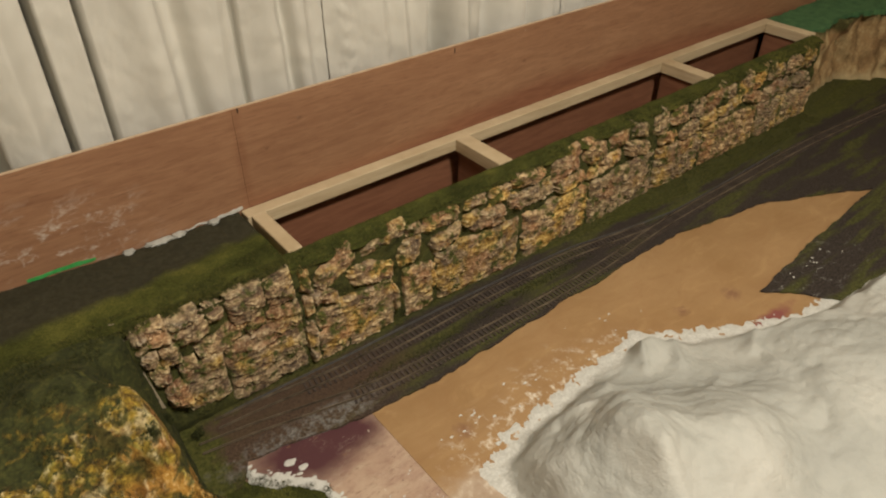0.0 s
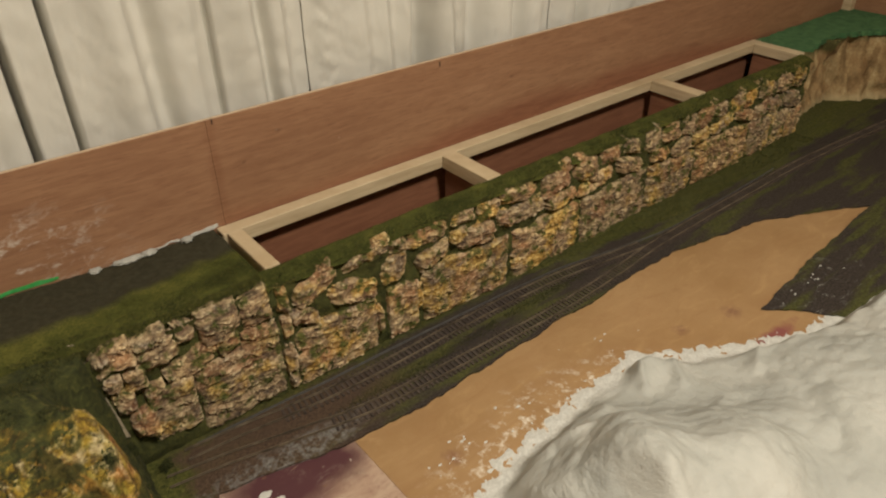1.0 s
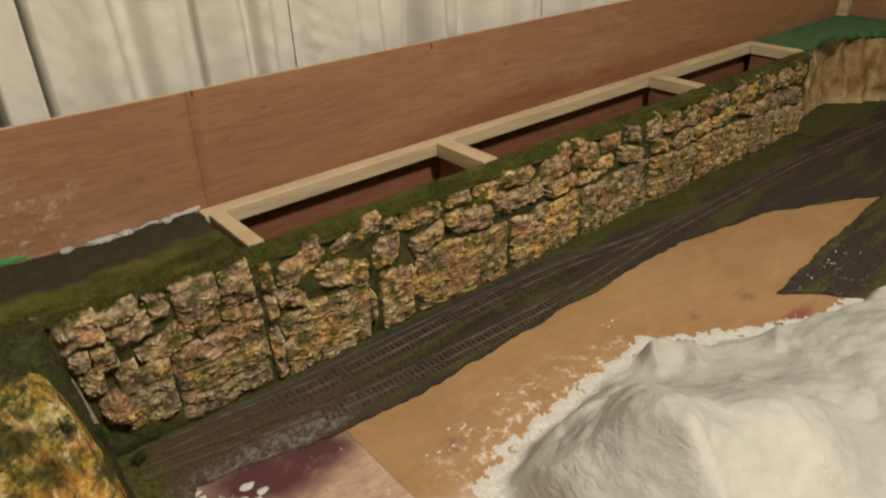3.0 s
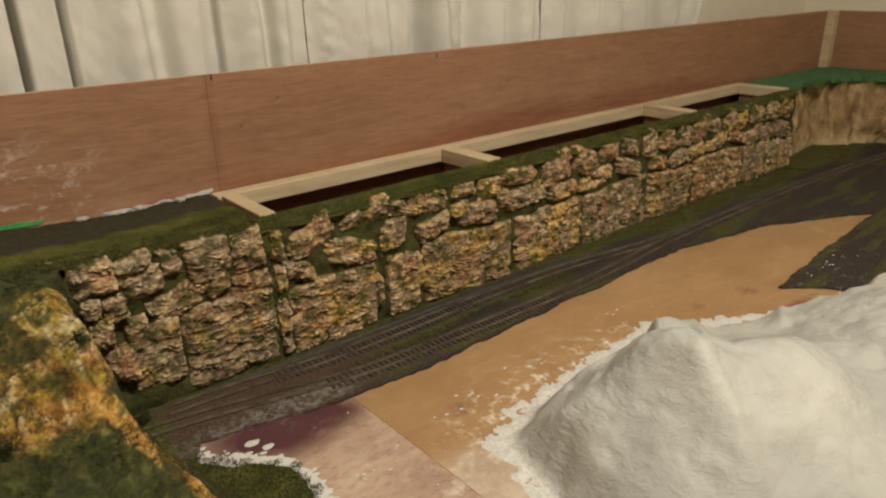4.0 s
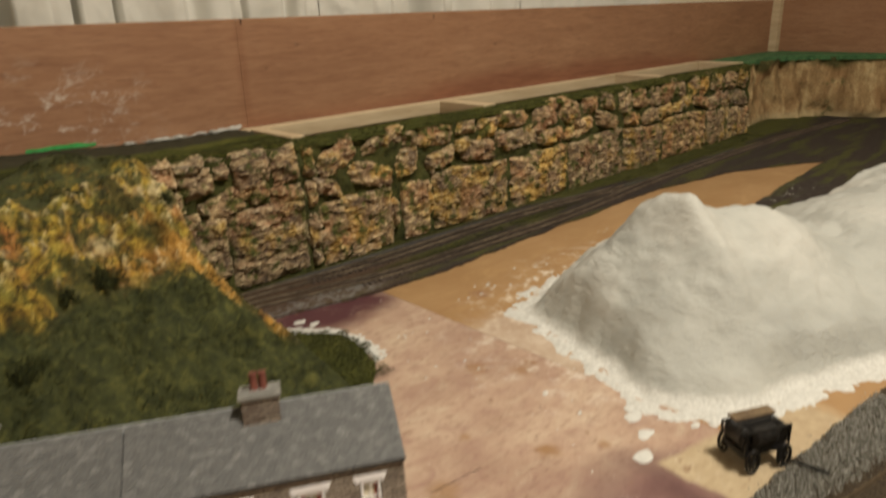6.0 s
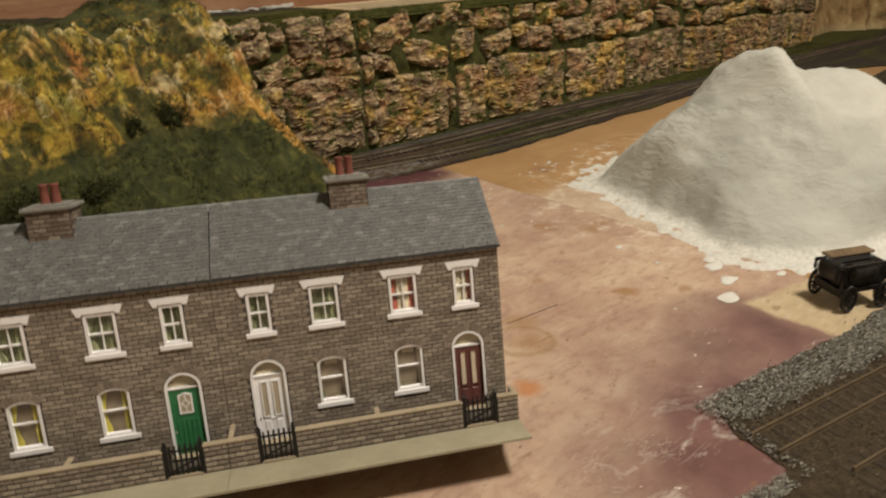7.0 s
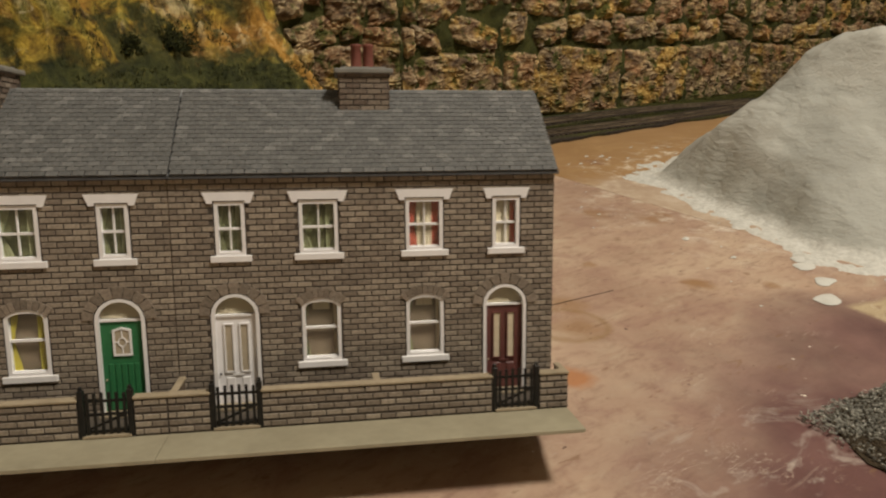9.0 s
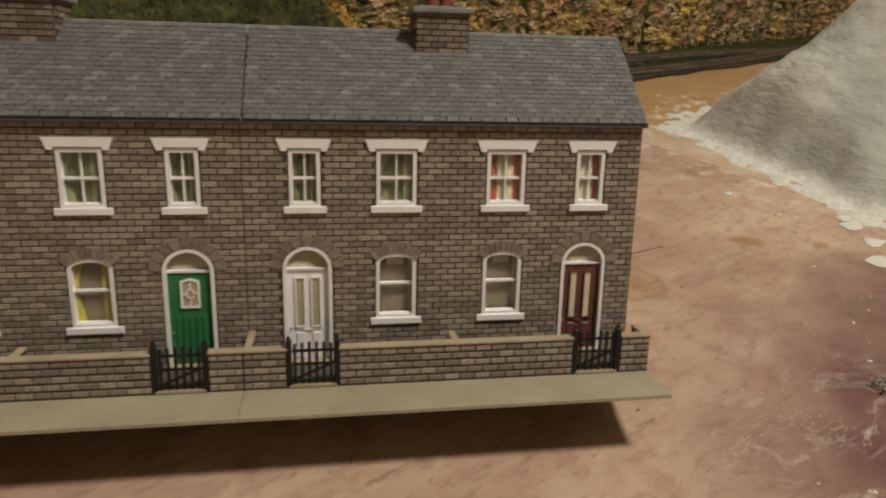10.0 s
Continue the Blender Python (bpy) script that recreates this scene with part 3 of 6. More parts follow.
NET = plain("cream_net_curtain", (0.58, 0.49, 0.35), (0.70, 0.61, 0.46), 300.0, 0.9)
PALE_GREEN = plain("green_curtain", (0.26, 0.27, 0.14), (0.42, 0.42, 0.26), 500.0, 0.9)
RED_CURTAIN = plain("red_curtain", (0.42, 0.09, 0.06), (0.58, 0.17, 0.11), 500.0, 0.9)
YELLOW_CURTAIN = plain("yellow_curtain", (0.50, 0.42, 0.06), (0.66, 0.57, 0.12), 500.0, 0.9)
ROOM_PAINT = plain("cream_wall_paint", (0.78, 0.71, 0.56), (0.83, 0.76, 0.61), 3.0, 0.9)
CEIL_PAINT = plain("white_ceiling_paint", (0.74, 0.72, 0.67), (0.79, 0.77, 0.72), 3.0, 0.9)
CARPET = plain("brown_carpet", (0.10, 0.075, 0.05), (0.16, 0.12, 0.085), 30.0, 0.95)
KERB = plain("grey_edging", (0.05, 0.047, 0.044), (0.10, 0.094, 0.088), 120.0, 0.8)
SPILT = plain("spilt_white_plaster", (0.50, 0.485, 0.44), (0.61, 0.595, 0.545), 120.0, 0.7, 0, 0.0006, 0.5)
EDGE_PLY = plain("sawn_plywood_edge", (0.42, 0.29, 0.18), (0.58, 0.43, 0.29), 60.0, 0.7)
CARD_GREEN = plain("olive_window_card", (0.10, 0.105, 0.045), (0.20, 0.20, 0.10), 420.0, 0.8)
CARD_BROWN = plain("brown_window_card", (0.155, 0.115, 0.078), (0.225, 0.172, 0.12), 300.0, 0.8)
DARK_MARK = plain("dark_pencil_mark", (0.02, 0.012, 0.01), (0.05, 0.03, 0.02), 200.0, 0.8)
PAINT_GREEN = plain("bright_green_paint", (0.03, 0.26, 0.05), (0.08, 0.40, 0.12), 100.0, 0.6)
YELLOW_DOT = plain("yellow_paint", (0.5, 0.4, 0.05), (0.65, 0.52, 0.08), 100.0, 0.5)

# ---- building helpers ----


def part(name, bm, mat, parent=None, label="", smooth=False):
    """Links a bmesh as one mesh object, under a thing or a part."""
    me = bpy.data.meshes.new(name)
    bmesh.ops.recalc_face_normals(bm, faces=bm.faces)
    bm.to_mesh(me)
    bm.free()
    me.materials.append(mat)
    if smooth:
        for p in me.polygons:
            p.use_smooth = True
    ob = new(name, me)
    ob.parent = parent
    return tagged(ob, label)


def from_data(name, verts, faces, mat, parent=None, label="", smooth=False):
    me = bpy.data.meshes.new(name)
    me.from_pydata(verts, [], faces)
    me.update()
    me.materials.append(mat)
    if smooth:
        me.polygons.foreach_set("use_smooth", [True] * len(me.polygons))
    ob = new(name, me)
    ob.parent = parent
    return tagged(ob, label)


def share(name, me, parent, m):
    ob = new(name, me)
    ob.parent = parent
    ob.matrix_basis = m
    return ob


def thing(name, label, category, m=None, group="", kind=""):
    ob = new(name)
    ob.empty_display_size = 0.01
    if m is not None:
        ob.matrix_basis = m
    return tagged(ob, label, category, group, kind)


def box(bm, x0, x1, y0, y1, z0, z1, bevel=0.0):
    r = bmesh.ops.create_cube(bm, size=1.0)
    vs = r["verts"]
    for v in vs:
        v.co = Vector(((x0 + x1) / 2 + v.co.x * (x1 - x0), (y0 + y1) / 2 + v.co.y * (y1 - y0), (z0 + z1) / 2 + v.co.z * (z1 - z0)))
    if bevel:
        es = list({e for v in vs for e in v.link_edges})
        bmesh.ops.bevel(bm, geom=es, offset=bevel, segments=1, affect="EDGES")
    return bm


def boxes(*dims, bevel=0.0):
    bm = bmesh.new()
    for d in dims:
        box(bm, *d, bevel=bevel)
    return bm


def prism(outline, y0, y1):
    """A plate in the xz plane, y0 to y1 thick."""
    bm = bmesh.new()
    a = [bm.verts.new((x, y0, z)) for x, z in outline]
    b = [bm.verts.new((x, y1, z)) for x, z in outline]
    bm.faces.new(a)
    bm.faces.new(b[::-1])
    n = len(outline)
    for i in range(n):
        bm.faces.new((a[i], b[i], b[(i + 1) % n], a[(i + 1) % n]))
    return bm


def slab(outline, z0, z1):
    bm = bmesh.new()
    a = [bm.verts.new((x, y, z0)) for x, y in outline]
    b = [bm.verts.new((x, y, z1)) for x, y in outline]
    bm.faces.new(a)
    bm.faces.new(b[::-1])
    n = len(outline)
    for i in range(n):
        bm.faces.new((a[i], b[i], b[(i + 1) % n], a[(i + 1) % n]))
    return bm


def ragged(outline, step=0.012, amount=0.004, seed=0.0):
    """The outline with its edges made uneven."""
    out = []
    n = len(outline)
    for i in range(n):
        p, q = Vector(outline[i]), Vector(outline[(i + 1) % n])
        k = max(1, int((q - p).length / step))
        for j in range(k):
            c = p.lerp(q, j / k)
            d = noise.noise_vector((c.x * 60 + seed, c.y * 60, seed)) * amount + noise.noise_vector((c.x * 230, c.y * 230, seed)) * amount * 0.5 + noise.noise_vector((c.x * 14 + seed, c.y * 14, seed)) * amount * 1.6
            out.append((c.x + d.x, c.y + d.y))
    return out


def fbm(x, y, z=0.0, octaves=4):
    total, amp = 0.0, 1.0
    for _ in range(octaves):
        total += noise.noise((x, y, z)) * amp
        x, y, z, amp = x * 2.03 + 7.1, y * 2.03 + 3.7, z * 2.03, amp * 0.5
    return total


def smooth01(v, a, b):
    t = min(1.0, max(0.0, (v - a) / (b - a)))
    return t * t * (3 - 2 * t)

# ---- the room ----
X0, X1, Y0, Y1, FLOOR, CEIL = -1.6, 2.62, -1.9, 1.435, -0.92, 1.80


def structure(name, bm, mat, label, category):
    ob = part(name, bm, mat)
    return tagged(ob, label, category, kind="structure")


structure("wall_north", boxes((X0 - 0.1, X1 + 0.1, Y1, Y1 + 0.1, FLOOR, CEIL)), ROOM_PAINT, "cream painted room wall behind the curtains", "wall")
structure("wall_east", boxes((X1, X1 + 0.1, Y0, Y1, FLOOR, CEIL)), ROOM_PAINT, "cream painted room wall at the layout's end", "wall")
structure("wall_south", boxes((X0 - 0.1, X1 + 0.1, Y0 - 0.1, Y0, FLOOR, CEIL)), ROOM_PAINT, "cream painted plain room wall", "wall")
structure("wall_west", boxes((X0 - 0.1, X0, Y0, Y1, FLOOR, CEIL)), ROOM_PAINT, "cream painted plain room wall", "wall")
structure("floor", boxes((X0 - 0.1, X1 + 0.1, Y0 - 0.1, Y1 + 0.1, FLOOR - 0.1, FLOOR)), CARPET, "brown carpeted room floor under the layout", "floor")
structure("ceiling", boxes((X0 - 0.1, X1 + 0.1, Y0 - 0.1, Y1 + 0.1, CEIL, CEIL + 0.1)), CEIL_PAINT, "white painted room ceiling", "ceiling")

strip = thing("hanging_strip", "pale strip with a dark end hanging on the wall", "hanging strip")
part("band", boxes((X1 - 0.010, X1 - 0.002, 1.098, 1.122, 0.448, 0.85), bevel=0.001), CEIL_PAINT, strip)
part("end_block", boxes((X1 - 0.016, X1 - 0.001, 1.092, 1.128, 0.418, 0.4478), bevel=0.003), DARK_MARK, strip, "dark end block")

# ---- curtains ----


def curtain(x0, x1, seed, folds, ridges, puckers=(), swing=0.0):
    """Hanging cloth; folds: deep pleats (place, depth, half width); ridges: soft rounded swells; puckers: a gathered seam; swing: how far the far edge leans outwards."""
    n, rows = int((x1 - x0) / 0.002), 110
    verts, faces = [], []
    for j in range(rows):
        z = -0.5 + 0.1 * j if j < 8 else 0.30 + 0.005 * (j - 8) if j < 88 else 0.70 + 0.78 * ((j - 88) / (rows - 89))
        for i in range(n + 1):
            x = x0 + (x1 - x0) * i / n
            lean = (z - 0.3) * 0.03 * noise.noise((x * 3, seed, 0)) + swing * max(0.0, min(z, 0.8) - 0.3) * smooth01(x, 1.60, 1.72)
            y = 1.318 + 0.010 * noise.noise((x * 7, seed, z * 0.5)) + 0.003 * noise.noise((x * 18, seed + 4, z * 3)) + 0.0016 * fbm(x * 40, seed, z * 34, 3)
            for at, deep, half in folds:
                d = abs(x - at) / half
                if d < 1:
                    y += deep * (1 - d * d) ** 2
            for at, deep, half in ridges:
                d = x - at - 0.006 * math.sin(z * 7 + at * 40)
                y -= 1.35 * deep * math.exp(-(d / (half * (1.9 if d < 0 else 0.75))) ** 2)
            if puckers:
                y += 0.007 * noise.noise((x * 15 + z * 11, z * 8, seed)) * smooth01(x, 0.74, 0.78) * (1 - smooth01(x, 0.84, 0.90))
            for at, half in puckers:
                k = math.exp(-((x - at) / half) ** 2)
                y -= k * (0.006 + 0.0022 * noise.noise((x * 60, z * 70, 4)) + 0.0012 * noise.noise((x * 150, z * 160, 2)))
            verts.append((x + lean, y, z))
    for j in range(rows - 1):
        for i in range(n):
            a = j * (n + 1) + i
            faces.append((a, a + 1, a + n + 2, a + n + 1))
    k = len(verts)
    verts += [(x, y + 0.003, z) for x, y, z in verts]
    faces += [tuple(v + k for v in reversed(q)) for q in faces]
    ob = from_data("curtain", verts, faces, CLOTH, smooth=True)
    return tagged(ob, "cream cloth curtain hanging in deep folds", "curtain", "curtains along the wall")


curtain(-0.75, 0.7064, 1.0, [(0.3375, 0.10, 0.0062), (0.389, 0.10, 0.0054), (0.573, 0.022, 0.006), (0.25, 0.05, 0.012), (0.05, 0.06, 0.010), (-0.2, 0.06, 0.012)],
        [(0.466, 0.022, 0.016), (0.502, -0.016, 0.018), (0.545, 0.010, 0.020), (0.621, 0.016, 0.016), (0.645, -0.014, 0.010), (0.672, 0.014, 0.015), (0.29, 0.016, 0.02), (0.15, 0.016, 0.02), (0.10, -0.014, 0.015), (-0.05, 0.016, 0.02)])
curtain(0.7075, 1.212, 5.0, [], [(0.789, 0.016, 0.022), (0.838, 0.018, 0.018), (0.878, 0.024, 0.017), (0.908, -0.020, 0.017), (0.945, 0.020, 0.020), (0.995, 0.022, 0.022), (1.035, -0.018, 0.020), (1.09, 0.024, 0.024), (1.135, -0.016, 0.018), (1.175, 0.018, 0.020)], [(0.735, 0.016)])
curtain(1.217, 1.765, 9.0, [(1.722, 0.05, 0.006)], [(1.27, 0.018, 0.02), (1.31, -0.014, 0.014), (1.36, 0.018, 0.02), (1.40, -0.012, 0.012), (1.455, 0.016, 0.022), (1.53, 0.018, 0.022), (1.585, -0.014, 0.014), (1.64, 0.020, 0.024), (1.70, 0.014, 0.016), (1.745, 0.010, 0.012)], swing=0.36)

# ---- baseboard ----
structure("baseboard_1", boxes((-0.9, 0.5218, -0.25, 1.268, -0.014, 0.0)), PINK, "pinkish plywood layout board with purple paint stains", "layout board")
ochre_board = structure("baseboard_2", boxes((0.5222, 2.46, -0.25, 1.268, -0.014, 0.0)), OCHRE, "ochre painted layout board with plaster dust", "layout board")

# ---- backboards ----
BB = 1.25
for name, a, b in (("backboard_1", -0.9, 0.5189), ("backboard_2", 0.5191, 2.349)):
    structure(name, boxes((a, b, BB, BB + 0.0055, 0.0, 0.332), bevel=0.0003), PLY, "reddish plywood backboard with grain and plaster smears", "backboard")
    part("top_edge", boxes((a, b, BB + 0.0002, BB + 0.0053, 0.3321, 0.3326), bevel=0.0001), EDGE_PLY, bpy.data.objects[name], "pale sawn plywood edge")
structure("backboard_3", boxes((2.379, 2.388, 0.0, BB + 0.009, 0.0, 0.332), bevel=0.0008), PLY, "reddish plywood return board at the layout's end", "backboard")
part("corner_post", boxes((2.350, 2.378, BB - 0.022, BB + 0.006, 0.0, 0.334), bevel=0.001), PINE)
tagged(bpy.data.objects["corner_post"], "pale softwood post in the backboard corner", "post")
for k, (x, z) in enumerate(((0.9, 0.325), (0.527, 0.329))):
    tagged(part("pencil_mark", boxes((x - 0.0009, x + 0.0009, BB - 0.0005, BB + 0.004, z - 0.004, z + 0.0035)), DARK_MARK), "dark notch on the plywood's top edge", "mark")

# ---- softwood frame behind the wall ----
frame_thing = thing("timber_frame", "pale softwood frame of rails bracing the backboard", "wooden frame")
RT = 0.1800
part("rail", boxes((0.505, 1.885, 1.227, 1.2495, RT - 0.021, RT), bevel=0.001), PINE, frame_thing)
for x in (0.510, 0.886, 1.448, 1.850):
    part("crossbar", boxes((x, x + 0.029 if x > 0.6 else x + 0.021, 1.118, 1.2265, RT - 0.0215, RT + 0.001), bevel=0.001), PINE, frame_thing)
for x in (0.510, 0.886, 1.448, 1.850):
    part("former", boxes((x + 0.006, x + 0.015, 1.126, 1.2265, 0.0005, RT - 0.0218), bevel=0.0004), PLY, frame_thing, "reddish plywood former under a crossbar")

# ---- scenic ground ----
ground_line = [(0.270, 1.118), (0.270, 0.965), (0.338, 0.958), (0.356, 0.990), (0.399, 0.984), (0.446, 0.972), (0.508, 0.957), (0.58, 0.952), (0.68, 0.949), (0.79, 0.956), (0.90, 0.953), (1.05, 0.959), (1.20, 0.955),
               (1.27, 0.937), (1.396, 0.922), (1.47, 0.889), (1.633, 0.810), (1.45, 0.797), (1.30, 0.785), (1.158, 0.775), (1.195, 0.745), (1.25, 0.66), (1.5, 0.5), (1.9, 0.3), (2.40, 0.3), (2.40, 1.17), (1.9, 1.17), (1.86, 1.118)]
structure("ground", slab(ragged(ground_line, 0.008, 0.0035, 3.0), 0.0004, 0.0035), SCENIC, "dark cinder ground with green scatter along the tracks", "ground")

# ---- left plateau and crag ----


def mound(x, y):
    """The grassed hump above the crag and the rock point at its edge."""
    hump = 0.030 * math.exp(-((x - 0.205) / 0.045) ** 2 - ((y - 1.020) / 0.045) ** 2) + 0.06 * max(0.0, min(0.30, 0.36 - x))
    return hump + 0.020 * math.exp(-((x - 0.247) / 0.020) ** 2 - ((y - 0.983) / 0.022) ** 2)


RIB_X, RIB_Z = (0.200, 0.247, 0.262, 0.270, 0.277, 0.294, 0.309, 0.346, 0.400), (0.300, 0.222, 0.196, 0.165, 0.118, 0.083, 0.062, 0.000, -0.09)
STEEP_X, STEEP_Z = (0.200, 0.247, 0.266, 0.275, 0.282, 0.291, 0.302, 0.330), (0.300, 0.222, 0.198, 0.165, 0.130, 0.060, 0.0, -0.20)
GULLY_X, GULLY_Z = (0.180, 0.235, 0.250, 0.264, 0.282, 0.297, 0.306, 0.340), (0.260, 0.205, 0.178, 0.140, 0.095, 0.055, 0.0, -0.20)


def crag_height(x, y):
    """The crag: a flat top, a rock face towards the houses, a grass bank below it, and a mossy gully towards the wall."""
    wob = 0.012 * fbm(x * 22, y * 22, 1.0) + 0.006 * fbm(x * 60, y * 60, 2.0)
    yy, xx = y + wob, x + 0.25 * wob
    brow = 0.955 - 0.5 * min(0.11, max(0.0, 0.205 - x))
    top = 0.181 + 0.0035 * fbm(x * 25, y * 25, 5.0) + mound(x, y)
    base = brow - 0.042
    if yy > brow:
        front = top
    elif yy > base:
        u = (brow - yy) / 0.042
        u += 0.16 * math.sin(u * 6.2832 * 1.5 + 5 * noise.noise((x * 14, 3.0, 1.0))) * u * (1 - u) * 2
        front = top - u * (top - 0.123)
    else:
        front = max(0.0, 0.123 - (base - yy) * max(0.86, 0.123 / (base - 0.768)))
    open_side = float(np.interp(xx + 0.04 * min(0.0, y - 0.91), RIB_X, RIB_Z))
    open_side += (float(np.interp(xx, STEEP_X, STEEP_Z)) - open_side) * smooth01(y, 0.908, 0.946)
    gully = float(np.interp(xx, GULLY_X, GULLY_Z))
    gully += (float(np.interp(xx, (0.274, 0.2855, 0.295, 0.309), (0.25, 0.178, 0.11, -0.01))) - gully) * smooth01(y, 1.050, 1.092)
    k = smooth01(y, 0.982, 1.022)
    side = open_side * (1 - k) + gully * k
    h = min(front, side)
    rough = smooth01(h, 0.02, 0.10) * (1 - 0.8 * smooth01(yy, brow, brow + 0.025))
    craggy = smooth01(h, 0.100, 0.125) * rough * (1 - k)
    lumps = 0.005 * fbm(x * 48, y * 48, 8.0, 3)
    rocks = 0.030 * (0.3 - abs(noise.noise((x * 24, y * 24, 3.3)))) + 0.012 * (0.3 - abs(noise.noise((x * 50, y * 50, 5.3)))) + 0.003 * fbm(x * 150, y * 150, 6.0, 2)
    crest = 0.0045 * math.exp(-((front - side) / 0.010) ** 2) * smooth01(h, 0.02, 0.06) * (1 - k) * (0.7 + 0.9 * noise.noise((x * 70, y * 70, 4.0)))
    return h + rough * lumps + craggy * rocks + crest


def height_mesh(name, x0, x1, y0, y1, step, height, mat, low=0.0005, floor_z=0.0003):
    nx, ny = int((x1 - x0) / step), int((y1 - y0) / step)
    hs = [[height(x0 + i * step, y0 + j * step) for i in range(nx + 1)] for j in range(ny + 1)]
    index, verts, faces = {}, [], []

    def at(i, j):
        if (i, j) not in index:
            index[i, j] = len(verts)
            verts.append((x0 + i * step, y0 + j * step, max(floor_z, hs[j][i])))
        return index[i, j]

    for j in range(ny):
        for i in range(nx):
            if max(hs[j][i], hs[j][i + 1], hs[j + 1][i], hs[j + 1][i + 1]) > low:
                faces.append((at(i, j), at(i + 1, j), at(i + 1, j + 1), at(i, j + 1)))
    return from_data(name, verts, faces, mat, smooth=True)


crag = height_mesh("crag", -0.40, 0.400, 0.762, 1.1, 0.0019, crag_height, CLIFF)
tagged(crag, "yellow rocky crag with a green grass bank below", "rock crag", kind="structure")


tongue_line = [(0.334, 0.980), (0.347, 0.962), (0.369, 0.933), (0.385, 0.926), (0.399, 0.906), (0.407, 0.890), (0.409, 0.862), (0.404, 0.832), (0.390, 0.800), (0.360, 0.775), (0.300, 0.775), (0.300, 0.950)]
structure("grass_patch", slab(ragged(tongue_line, 0.0022, 0.0040, 6.0), 0.0003, 0.0030), TURF, "thin green grass mat on the board below the bank", "grass")


def top_height(x, y):
    lip = smooth01(0.292 + 0.006 * fbm(x * 40, y * 40) - x, -0.004, 0.004) if y < 1.108 else 1.0
    edge = 1.0 if x < 0.503 else 0.0
    return (0.181 + 0.002 * fbm(x * 40, y * 40, 5.0) + mound(x, y)) * edge if lip > 0.5 else 0.0


plateau = height_mesh("plateau", -0.9, 0.505, 1.097, 1.2495, 0.005, top_height, TURF, 0.1, 0.15)
tagged(plateau, "dark green grassed plateau with a dark lane", "grass", kind="structure")
structure("plateau_core", boxes((-0.9, 0.500, 1.13, 1.2485, 0.0005, 0.174), (-0.9, 0.282, 1.099, 1.1299, 0.0005, 0.174), (0.2825, 0.3035, 1.104, 1.1296, 0.0005, 0.1735)), MOSS, "dark mossy block under the grass plateau", "earth")

# ---- right-hand plateau and its bare rock face ----
face_line = [(1.862, 1.100), (1.94, 1.118), (2.02, 1.132), (2.10, 1.126), (2.17, 1.105), (2.225, 1.07), (2.262, 1.01), (2.30, 0.93), (2.36, 0.84), (2.405, 0.78)]


def rock_face():
    verts, faces, cols, rows = [], [], 0, 26
    pts = []
    for (ax, ay), (bx, by) in zip(face_line, face_line[1:]):
        k = 22
        pts += [(ax + (bx - ax) * i / k, ay + (by - ay) * i / k) for i in range(k)]
    cols = len(pts)
    for j in range(rows):
        z = 0.001 + 0.170 * j / (rows - 1)
        for x, y in pts:
            n = 0.026 * fbm(x * 9, y * 9, z * 8, 3) + 0.009 * fbm(x * 32, y * 32, z * 26, 3)
            verts.append((x + n * 0.5, y + n + 0.018 * (j / rows), z))
    for j in range(rows - 1):
        for i in range(cols - 1):
            a = j * cols + i
            faces.append((a, a + 1, a + cols + 1, a + cols))
    return tagged(from_data("rock_face", verts, faces, BARE_ROCK, smooth=True), "bare brown carved rock face below the green plateau", "rock face", kind="structure")


rock_face()
emerald_line = [(1.882, 1.2485), (1.882, 1.140)] + [(x, y + 0.013) for x, y in face_line[1:]] + [(2.414, 0.80), (2.414, 1.226), (2.385, 1.226), (2.385, 1.2485)]
structure("green_plateau", slab(ragged(emerald_line, 0.006, 0.006, 8.0), 0.164, 0.177), EMERALD, "bright green painted plateau in the layout corner", "grass")

# ---- retaining wall of stones ----
stone_wall = thing("retaining_wall", "tall retaining wall of layered yellow-brown stones with moss", "stone wall")
part("wall_core", boxes((0.304, 1.862, 1.102, 1.122, 0.0006, 0.172)), MOSS, stone_wall, "dark mossy joints behind the stones")


def wall_moss(x, z):
    return 1.102 - 0.0122 - 0.007 * fbm(x * 30, z * 30, 4.0, 3) - 0.006 * (1 - z / 0.18)


def moss_sheet():
    verts, faces = [], []
    nx, nz = 400, 44
    for j in range(nz + 1):
        for i in range(nx + 1):
            left, z = 0.301 - 0.018 * j / nz, 0.001 + 0.173 * j / nz
            x = left + (1.860 - left) * i / nx
            verts.append((x, wall_moss(x, z), z))
    for j in range(nz):
        for i in range(nx):
            a = j * (nx + 1) + i
            faces.append((a, a + 1, a + nx + 2, a + nx + 1))
    from_data("moss", verts, faces, MOSS, stone_wall, "dark green moss in the joints", True)


moss_sheet()


